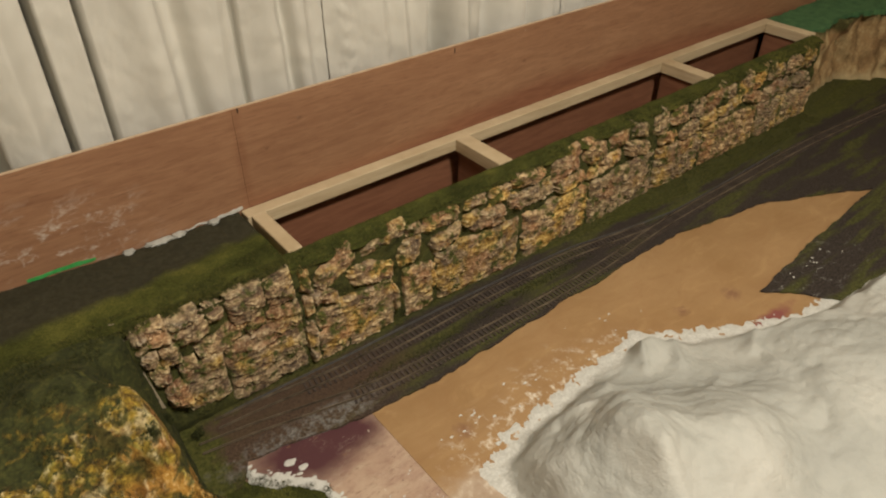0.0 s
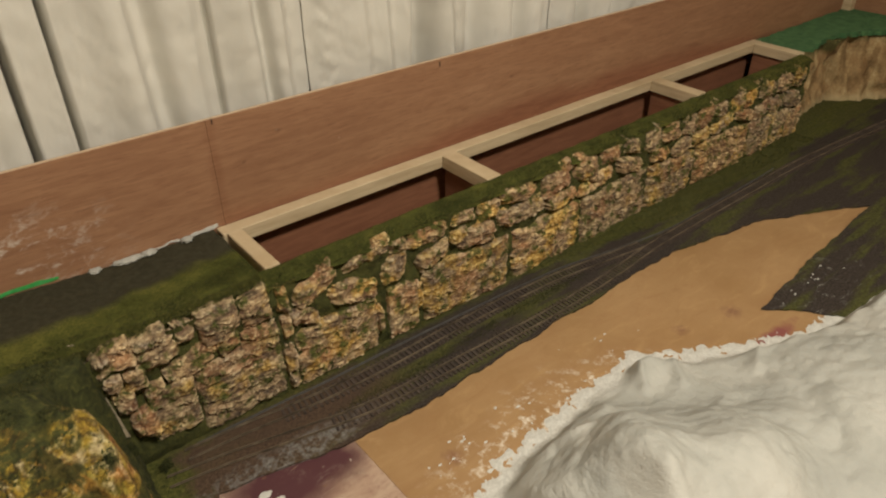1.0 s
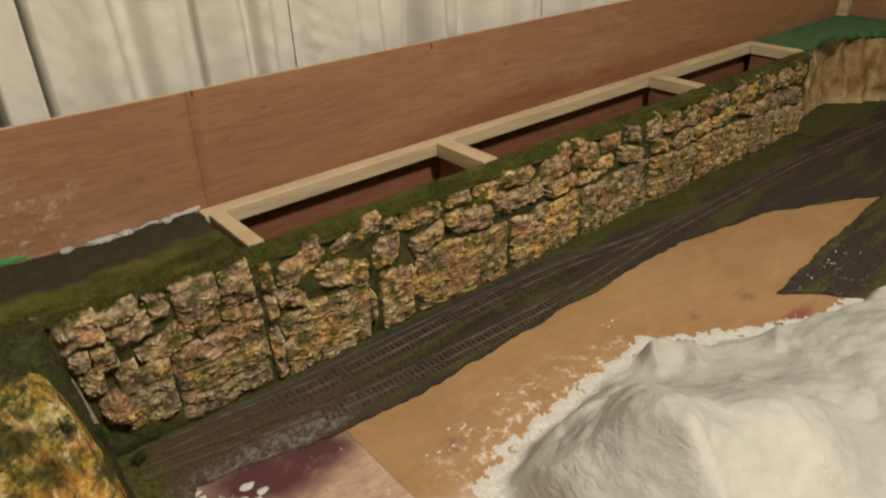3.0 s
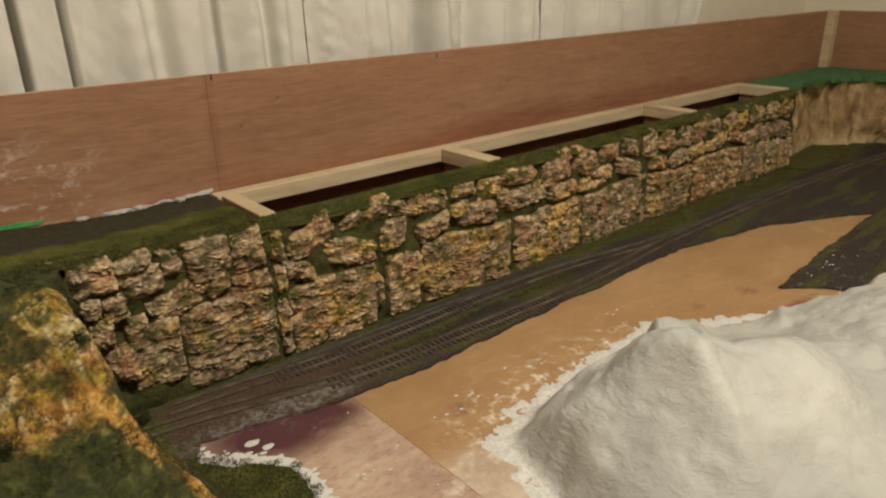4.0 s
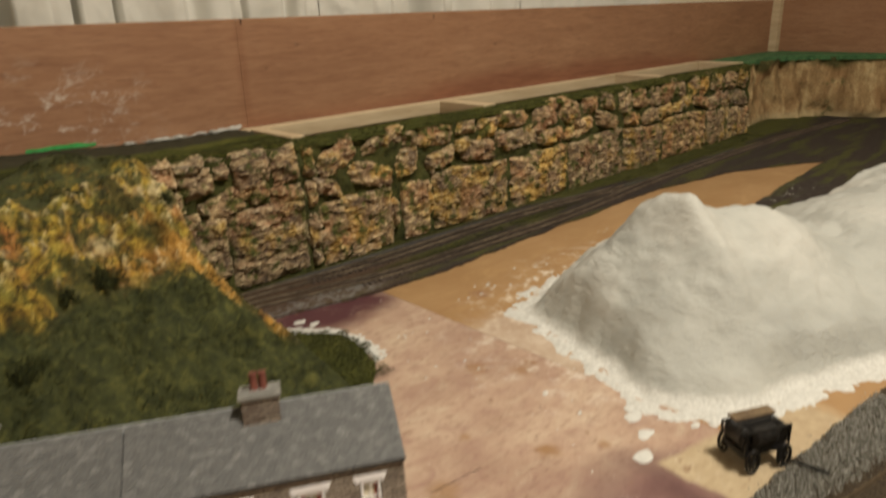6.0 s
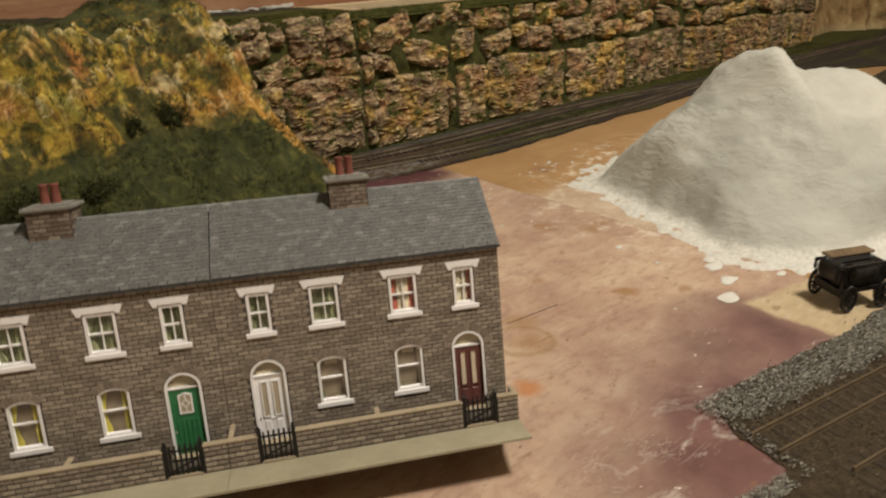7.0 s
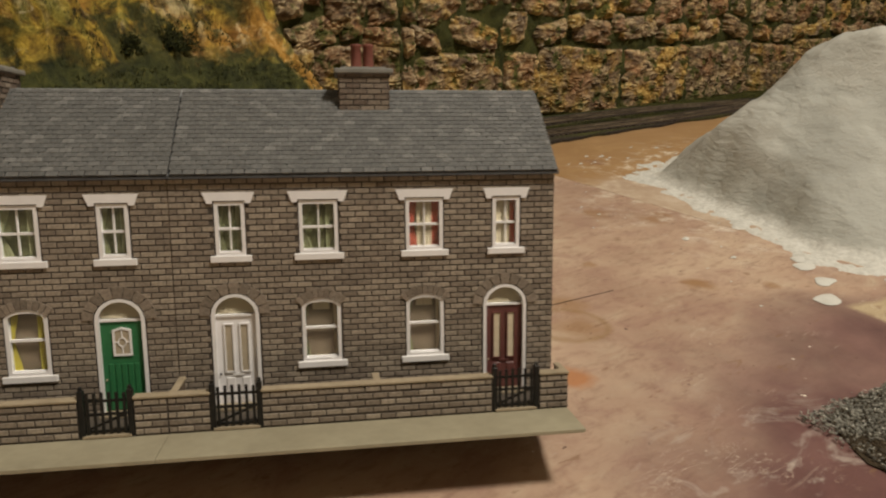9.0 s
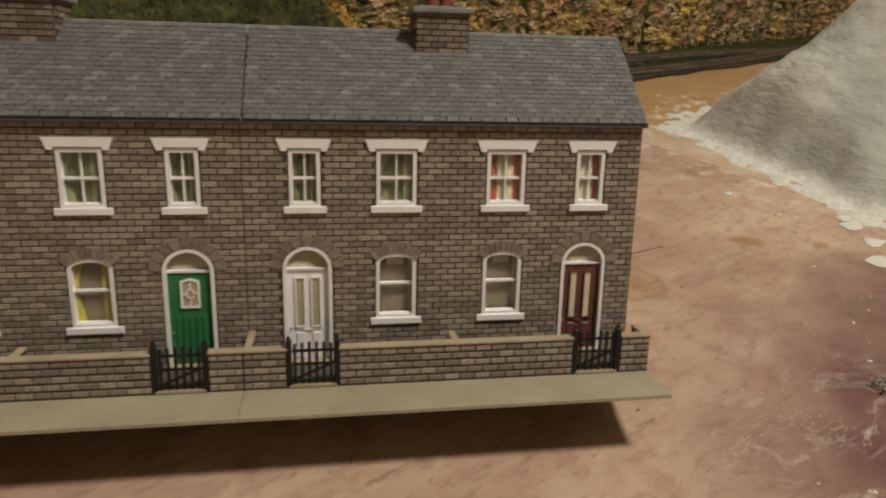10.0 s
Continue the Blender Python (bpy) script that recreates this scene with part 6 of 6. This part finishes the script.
def garden_wall(parent, a, b):
    """A low brick wall along the pavement from a to b."""
    y0, y1, top = 0.0206, 0.0232, 0.0154
    w = part("garden_wall", boxes((a, b, y0, y1, BASE, top)), MORTAR, parent, "low brick garden wall with pale coping")
    spots = []
    rows = 5
    for j in range(rows):
        z = BASE + (j + 0.5) * (top - BASE) / rows
        x = a + (0 if j % 2 else -LONG / 2)
        while x < b:
            s, e = max(x, a) + JOINT / 2, min(x + LONG, b) - JOINT / 2
            x += LONG
            if e - s > 0.001:
                spots.append(((s + e) / 2, z, e - s))
    lay_bricks(w, spots, y0, 999)
    part("coping", boxes((a - 0.0003, b + 0.0003, y0 - 0.0007, y1 + 0.0007, top, top + 0.0011), bevel=0.0003), COPING, w)


# both pairs stand tipped back together on their rear bottom edge
TERRACE_PLACE = pose(0.1961, 0.5099, 0.0006, 0, 0, -28.30) @ pose(0, 0.1077, 0, -12) @ pose(0, -0.1077, 0) @ Matrix.Diagonal((0.983, 0.983, 1.027, 1))


def terrace(shift, styles, curtains, single, end, label):
    m = TERRACE_PLACE @ pose(shift, 0, 0)
    t = thing("terraced_houses", label, "model house", m, "row of terraced houses")
    part("pavement", boxes((-UNIT + 0.0001, 0.0, 0.0, 0.0206, 0.0009, BASE - 0.0002), bevel=0.0002), PAVING, t, "grey-tan card pavement")
    part("yard", boxes((-UNIT, 0.0, 0.0207, BV + 0.002, 0.0, BASE)), YARD, t)
    front_wall(t)
    part("side_wall", prism_x([(FV + 0.0024, BASE), (FV + 0.0024, EAVE - 0.001), (RV, RIDGE - 0.0025), (BV, EAVE - 0.001), (BV, BASE)], -0.0012, 0.0), GABLE, t, "plain brick gable wall")
    part("side_wall", prism_x([(FV + 0.0024, BASE), (FV + 0.0024, EAVE - 0.001), (RV, RIDGE - 0.0025), (BV, EAVE - 0.001), (BV, BASE)], -UNIT, -UNIT + 0.0012), GABLE, t)
    part("wall_quoin", boxes((-0.0012, 0.0, FV, FV + 0.0024, BASE, EAVE - 0.001)), GABLE, t)
    part("back_wall", boxes((-UNIT + 0.0013, -0.0013, BV - 0.0012, BV, BASE, EAVE - 0.001)), GABLE, t)
    part("room_back", boxes((-UNIT + 0.002, -0.002, FV + 0.0056, FV + 0.0064, BASE, EAVE - 0.004)), ROOM_IN, t, "beige blank interior behind the windows")
    part("room_floor", boxes((-UNIT + 0.002, -0.002, FV + 0.0026, FV + 0.0044, 0.0500, 0.0512)), ROOM_IN, t)
    lay_bricks(t, brick_places(), FV, single)
    for k, drapes in zip(WINDOWS, curtains):
        window(t, k, drapes)
    for k, style in zip(DOORS, styles):
        door(t, k, style)
    roof(t, single)
    chimney(t)
    garden_wall(t, -UNIT + 0.0002, -0.1333)
    garden_wall(t, -0.1151, -0.0300)
    garden_wall(t, -0.0112, 0.0)
    gate(t, -0.1242)
    gate(t, -0.0206)
    for u in ((-0.0735, -0.0008) if end else (-0.0735,)):
        p = part("partition_wall", boxes((u - 0.0008, u + 0.0008, 0.0240, FV - 0.0090, BASE, 0.0150)), GABLE, t, "low brick partition between front yards")
        part("coping", boxes((u - 0.0014, u + 0.0014, 0.0240, FV - 0.0090, 0.0150, 0.0161), bevel=0.0003), COPING, p)
    part("partition_wall", boxes((-UNIT + 0.0004, -UNIT + 0.0020, 0.0240, FV - 0.0008, BASE, 0.0150)), GABLE, t)
    part("coping", boxes((-UNIT, -UNIT + 0.0026, 0.0240, FV - 0.0010, 0.0150, 0.0161), bevel=0.0003), COPING, t)
    return t


def prism_x(outline, x0, x1):
    bm = bmesh.new()
    a = [bm.verts.new((x0, y, z)) for y, z in outline]
    b = [bm.verts.new((x1, y, z)) for y, z in outline]
    bm.faces.new(a[::-1])
    bm.faces.new(b)
    n = len(outline)
    for i in range(n):
        bm.faces.new((a[i], a[(i + 1) % n], b[(i + 1) % n], b[i]))
    return bm


GABLE = plain("brown_brick_side", (0.10, 0.072, 0.052), (0.20, 0.15, 0.105), 260.0, 0.9, 0, 0.0004, 0.6, (1, 1, 2.4))

sides = (CARD_GREEN, [(0.5, PALE_GREEN, -1, -0.40, 0), (-0.2, PALE_GREEN, 0.45, 1, 0)])
sheer = (CARD_BROWN, [(0.3, PALE_GREEN, -1, -0.74, 0), (-0.2, NET, 0.74, 1, 0), (0, NET, -0.55, 0.50, 0.76)])
reds = (CARD_GREEN, [(0.2, RED_CURTAIN, -1, -0.45, 0), (-0.2, RED_CURTAIN, 0.50, 1, 0), (0, NET, -0.5, 0.55, 0.02)])
reds2 = (NET, [(0, RED_CURTAIN, 0.50, 1, 0), (0, NET, -1, 0.40, 0)])
yellow = (CARD_BROWN, [(0.35, YELLOW_CURTAIN, -1, -0.50, 0), (-0.3, YELLOW_CURTAIN, 0.50, 1, 0)])
terrace(0.0, ("white", "maroon"), [sides, sides, reds, reds2, sheer, sheer], 300, True, "brown brick terraced model houses with slate roof, end pair")
terrace(-UNIT, ("white", "green"), [sides, sides, sides, sides, yellow, yellow], 120, False, "brown brick terraced model houses with green door, middle pair")

# ---- black cart beside the ballast ----


def wheel(parent, x, y, z, r):
    bm = bmesh.new()
    n = 20
    rings = []
    for rad, yy in ((r, -0.0010), (r, 0.0010), (r * 0.84, 0.0010), (r * 0.84, -0.0010)):
        rings.append([bm.verts.new((x + rad * math.cos(2 * math.pi * i / n), y + yy, z + rad * math.sin(2 * math.pi * i / n))) for i in range(n)])
    for k in range(4):
        p, q = rings[k], rings[(k + 1) % 4]
        for i in range(n):
            bm.faces.new((p[i], p[(i + 1) % n], q[(i + 1) % n], q[i]))
    w = part("wheel", bm, BLACK, parent, "black spoked wheel", True)
    for i in range(5):
        s = part("spoke", boxes((-r * 0.86, r * 0.86, -0.0005, 0.0005, -0.0006, 0.0006)), BLACK, w)
        s.matrix_basis = pose(x, y, z, 0, 36 * i, 0)
    part("hub", boxes((x - 0.0014, x + 0.0014, y - 0.0016, y + 0.0016, z - 0.0014, z + 0.0014), bevel=0.0005), BLACK, w)


cart = thing("cart", "small black model cart with brown deck and drawbar", "model cart", pose(0.5025, 0.4790, 0.0006, 0, 0, -27))
cart.scale = (0.80, 1.12, 1.34)
part("chassis", boxes((-0.025, 0.025, -0.011, 0.011, 0.0095, 0.0125), (-0.022, -0.018, -0.012, 0.012, 0.0065, 0.0095), (0.018, 0.022, -0.012, 0.012, 0.0065, 0.0095), bevel=0.0005), BLACK, cart)
part("body", boxes((-0.023, 0.021, -0.0105, 0.0105, 0.0120, 0.0225), (-0.0205, 0.019, 0.0005, 0.0110, 0.0220, 0.0252), bevel=0.0016), BLACK, cart, "black boxy cart body")
part("deck", boxes((-0.022, 0.0245, 0.0030, 0.0122, 0.0252, 0.0268), bevel=0.0006), CART_TOP, cart, "dark tan wooden deck")


def barrel(x, y, z, half, rad, turn):
    """A small black drum with raised hoops, lying along x before it is turned."""
    bm = bmesh.new()
    prof = [(-half, 0.0), (-half, rad * 0.86), (-half * 0.8, rad * 0.95), (-half * 0.8, rad * 1.04), (-half * 0.62, rad * 1.04), (-half * 0.6, rad), (half * 0.6, rad), (half * 0.62, rad * 1.04), (half * 0.8, rad * 1.04), (half * 0.8, rad * 0.95), (half, rad * 0.86), (half, 0.0)]
    rings = [[bm.verts.new((px, pr * math.cos(i * math.pi / 8), pr * math.sin(i * math.pi / 8))) for i in range(16)] for px, pr in prof[1:-1]]
    for p, q in zip(rings, rings[1:]):
        for i in range(16):
            bm.faces.new((p[i], p[(i + 1) % 16], q[(i + 1) % 16], q[i]))
    bm.faces.new(rings[0][::-1])
    bm.faces.new(rings[-1])
    part("drum", bm, BLACK, cart, "black hooped drum on the cart", True).matrix_basis = pose(x, y, z, 0, 0, turn)


barrel(-0.0215, 0.0, 0.0195, 0.0095, 0.0062, 90)
barrel(-0.004, -0.0085, 0.0205, 0.0140, 0.0052, 0)
barrel(0.0205, -0.002, 0.0190, 0.0085, 0.0056, 90)
part("frame_rail", boxes((-0.026, 0.024, -0.0122, -0.0108, 0.0250, 0.0262), (-0.026, -0.0248, -0.0122, -0.0108, 0.0130, 0.0250), (0.0228, 0.024, -0.0122, -0.0108, 0.0130, 0.0250)), BLACK, cart)
for x, r in ((-0.0185, 0.0078), (0.0170, 0.0078)):
    for y in (-0.0140, 0.0140):
        wheel(cart, x, y, r, r)
for y in (-0.0105, 0.0105):
    part("bracket", boxes((-0.0285, -0.0205, y - 0.0008, y + 0.0008, 0.0225, 0.0240), (-0.0285, -0.0272, y - 0.0008, y + 0.0008, 0.0180, 0.0240)), BLACK, cart)
part("drawbar", boxes((0.0, 0.036, -0.0009, 0.0009, 0.0036, 0.0052), (-0.001, 0.003, -0.004, 0.004, 0.0040, 0.0085)), BLACK, cart, "thin black drawbar").matrix_basis = pose(0.018, -0.008, 0, 0, 0, -50)
part("coupling_lamp", boxes((0.0245, 0.0272, -0.0098, -0.0072, 0.0058, 0.0082), bevel=0.0004), YELLOW_DOT, cart, "small yellow lamp")

tagged(part("scored_line", boxes((-0.024, 0.024, -0.00025, 0.00025, 0.0, 0.00012)), DARK_MARK), "thin dark scored line on the pink board", "mark")
bpy.data.objects["scored_line"].matrix_basis = pose(0.3245, 0.6262, 0.0001, 0, 0, -7.5)

# ---- paint and plaster by the backboard ----
tagged(part("green_paint_smear", prism(ragged([(0.225, 0.1885), (0.225, 0.1925), (0.255, 0.1925), (0.285, 0.1930), (0.305, 0.190), (0.305, 0.187)], 0.006, 0.0015, 4.0), BB - 0.0012, BB - 0.0002), PAINT_GREEN), "bright green paint smear on the plywood's foot", "paint smear")
for x, w in ((0.385, 0.018), (0.412, 0.009), (0.345, 0.007), (0.462, 0.007)):
    bm = bmesh.new()
    bmesh.ops.create_icosphere(bm, subdivisions=4, radius=1.0)
    for v in bm.verts:
        k = 1 + 0.55 * noise.noise(v.co * 2.6 + Vector((x * 40, 0, 0))) + 0.3 * noise.noise(v.co * 7 + Vector((x * 40, 3, 0)))
        v.co = Vector((x + v.co.x * w * k, BB - 0.006 + min(0.0044, v.co.y * 0.007 * k), 0.1825 + mound(x, 1.24) + max(-0.003, v.co.z * 0.0022 * k)))
    tagged(part("plaster_lump", bm, PLASTER, smooth=True), "white plaster lump on the grass plateau's edge", "plaster lump", "plaster lumps")

tagged(part("plaster_smear", prism(ragged([(0.425, 0.181), (0.425, 0.1835), (0.455, 0.1840), (0.475, 0.186), (0.504, 0.187), (0.504, 0.181)], 0.0025, 0.0035, 9.0), BB - 0.0014, BB - 0.0002), SPILT), "thin white plaster smear along the plywood's foot", "plaster smear")

# ---- plaster fringe at the bank's foot ----
fringe_line = [(0.350, 0.984), (0.362, 0.960), (0.387, 0.945), (0.403, 0.918), (0.416, 0.902), (0.422, 0.879), (0.420, 0.845), (0.411, 0.818), (0.400, 0.818), (0.403, 0.834), (0.406, 0.860), (0.404, 0.888), (0.396, 0.903), (0.382, 0.922), (0.366, 0.929), (0.345, 0.960)]
tagged(part("plaster_smear", slab(ragged(fringe_line, 0.0016, 0.0040, 15.0), 0.0003, 0.0014), SPILT), "ragged white plaster smear round the grass patch", "plaster smear")
for k, (x, y, a) in enumerate(along(eased(fringe_line[:8]), 0.0024)):
    splash(x + rng.gauss(0, 0.0032), y + rng.gauss(0, 0.0032), rng.uniform(0.0014, 0.0036) if k % 3 else rng.uniform(0.0005, 0.0014), 90 + k, 0.0003 + 0.00002 * (k % 9))

# ---- shrubs ----


def shrub(x, y, z, rx, ry, rz, seed):
    r = random.Random(seed)
    verts, faces = [], []
    n = int(5200 * (rx + ry + rz) / 0.06)
    for _ in range(n):
        d = Vector((r.gauss(0, 1), r.gauss(0, 1), r.gauss(0, 1))).normalized()
        k = (r.random() ** 0.4) * (0.62 + 0.75 * noise.noise(d * 1.9 + Vector((seed, 0, 0))))
        c = Vector((x + d.x * rx * k, y + d.y * ry * k, z + abs(d.z) * rz * k))
        s = r.uniform(0.0003, 0.0008)
        turn = Euler((r.uniform(0, 6), r.uniform(0, 6), r.uniform(0, 6))).to_matrix()
        b = len(verts)
        verts += [tuple(c + turn @ (Vector(v) * s)) for v in ((-1, -0.6, 0), (1, -0.5, 0.2), (0.8, 0.7, 0), (-0.7, 0.6, 0.3))]
        faces.append((b, b + 1, b + 2, b + 3))
    tagged(from_data("shrub", verts, faces, LEAF), "dark green clump foliage shrub on the crag", "shrub", "shrubs on the crag")


for k, (x, y, rx, rz) in enumerate(((0.186, 0.905, 0.022, 0.026), (0.154, 0.888, 0.009, 0.018), (0.104, 0.846, 0.024, 0.018), (0.06, 0.835, 0.03, 0.026), (0.264, 0.940, 0.007, 0.012), (0.325, 1.062, 0.012, 0.016), (0.296, 1.055, 0.008, 0.020))):
    shrub(x, y, max(0.004, crag_height(x, y) - 0.004), rx, rx * 0.8, rz, k + 1)

# ---- grass fibres ----


def fibres(name, count, sampler, low, high, label, seed, mat=GRASS_BLADE):
    r = random.Random(seed)
    verts, faces = [], []
    while len(faces) < count:
        p = sampler(r)
        if p is None:
            continue
        x, y, z = p
        for _ in range(3):
            a, l = r.uniform(0, 6.28), r.uniform(low, high)
            dx, dy = math.cos(a), math.sin(a)
            lean = r.uniform(0.1, 0.8) * l
            w = 0.0003
            b = len(verts)
            ox, oy = r.gauss(0, 0.001), r.gauss(0, 0.001)
            verts += [(x + ox - dy * w, y + oy + dx * w, z), (x + ox + dy * w, y + oy - dx * w, z), (x + ox + dx * lean, y + oy + dy * lean, z + l)]
            faces.append((b, b + 1, b + 2))
    tagged(from_data(name, verts, faces, mat), label, "grass", kind="stuff")


def on_crag(r):
    x, y = r.uniform(-0.35, 0.42), r.uniform(0.80, 1.10)
    h = crag_height(x, y)
    if h < 0.003 or noise.noise((x * 33, y * 33, h * 33)) < -0.05 or (0.115 < h < 0.170 and noise.noise((x * 20, y * 20, 9)) < 0.25):
        return None
    return x, y, h - 0.0004


def on_tongue(r):
    x, y = r.uniform(0.32, 0.43), r.uniform(0.785, 0.975)
    if x > float(np.interp(y, [0.80, 0.842, 0.868, 0.890, 0.908, 0.926, 0.945, 0.962, 0.980], [0.390, 0.404, 0.410, 0.408, 0.399, 0.380, 0.362, 0.347, 0.334])) + 0.007 + 0.014 * noise.noise((x * 70, y * 70, 1)):
        return None
    return x, y, 0.0028


def on_plateau(r):
    x, y = r.uniform(-0.3, 0.50), r.uniform(1.086, 1.17)
    if y > 1.128 + 0.12 * (x - 0.3) + 0.01 * noise.noise((x * 20, 0, 0)) or (x > 0.30 and y < 1.092):
        return None
    return x, y, 0.1800 + mound(x, y)


def on_strip(r):
    x, y = r.uniform(0.49, 1.86), 1.084 + 0.036 * r.random() ** 1.4
    return x, y, 0.172 + 0.006 * smooth01(y, 1.084, 1.10)


def on_verge(r):
    x, y = r.uniform(0.295, 1.85), r.uniform(1.025, 1.098)
    if x < 0.36 and r.random() < 0.8:
        y = r.uniform(0.968, 1.098)
        return (x, y, 0.0030) if x < 0.338 + 0.012 * noise.noise((x * 90, y * 90, 3)) else None
    if y < 1.073 - 0.048 * smooth01(x, 0.9, 1.30) + 0.01 * noise.noise((x * 30, y * 30, 0)) or noise.noise((x * 18, y * 40, 3)) < -0.25:
        return None
    return x, y, 0.0030


def between_tracks(r):
    x = r.uniform(0.53, 1.02)
    y = 1.0095 + 0.004 * math.sin(x * 8) + r.gauss(0, 0.0055)
    if noise.noise((x * 26, 0, 5)) < -0.3 or abs(y - 1.0095) > 0.013:
        return None
    return x, y, 0.0033


def on_joints(r):
    x, z = r.uniform(0.31, 1.855), r.uniform(0.004, 0.172)
    if noise.noise((x * 22, z * 30, 11)) < 0.0:
        return None
    return x, wall_moss(x, z) - 0.0005, z


def on_stones(r):
    x, z = r.uniform(0.31, 1.855), r.uniform(0.004, 0.175)
    if noise.noise((x * 26, z * 34, 17)) + 0.5 * noise.noise((x * 70, z * 70, 3)) < 0.22:
        return None
    return x, 1.0885 - 0.010 * (1 - z / 0.18) + r.uniform(-0.004, 0.004), z


fibres("stone_moss", 22000, on_stones, 0.0008, 0.0022, "short green moss tufts growing over the stones", 27, GRASS_LIGHT)
fibres("joint_moss", 30000, on_joints, 0.0010, 0.0026, "short green moss tufts in the wall's joints", 26, GRASS_LIGHT)
fibres("crag_grass", 70000, on_crag, 0.0015, 0.0045, "short dark green static grass on the crag and bank", 21)
fibres("tongue_grass", 15000, on_tongue, 0.0012, 0.0035, "short green static grass at the bank's foot", 28)
fibres("plateau_grass", 24000, on_plateau, 0.0012, 0.0035, "short green static grass on the plateau", 22, GRASS_LIGHT)
fibres("wall_top_grass", 24000, on_strip, 0.0012, 0.0038, "short green static grass along the wall's top", 23, GRASS_LIGHT)
fibres("verge_grass", 36000, on_verge, 0.0012, 0.0040, "short green static grass at the wall's foot", 24, GRASS_LIGHT)
fibres("track_grass", 7000, between_tracks, 0.0010, 0.0030, "short green grass between the tracks", 25)
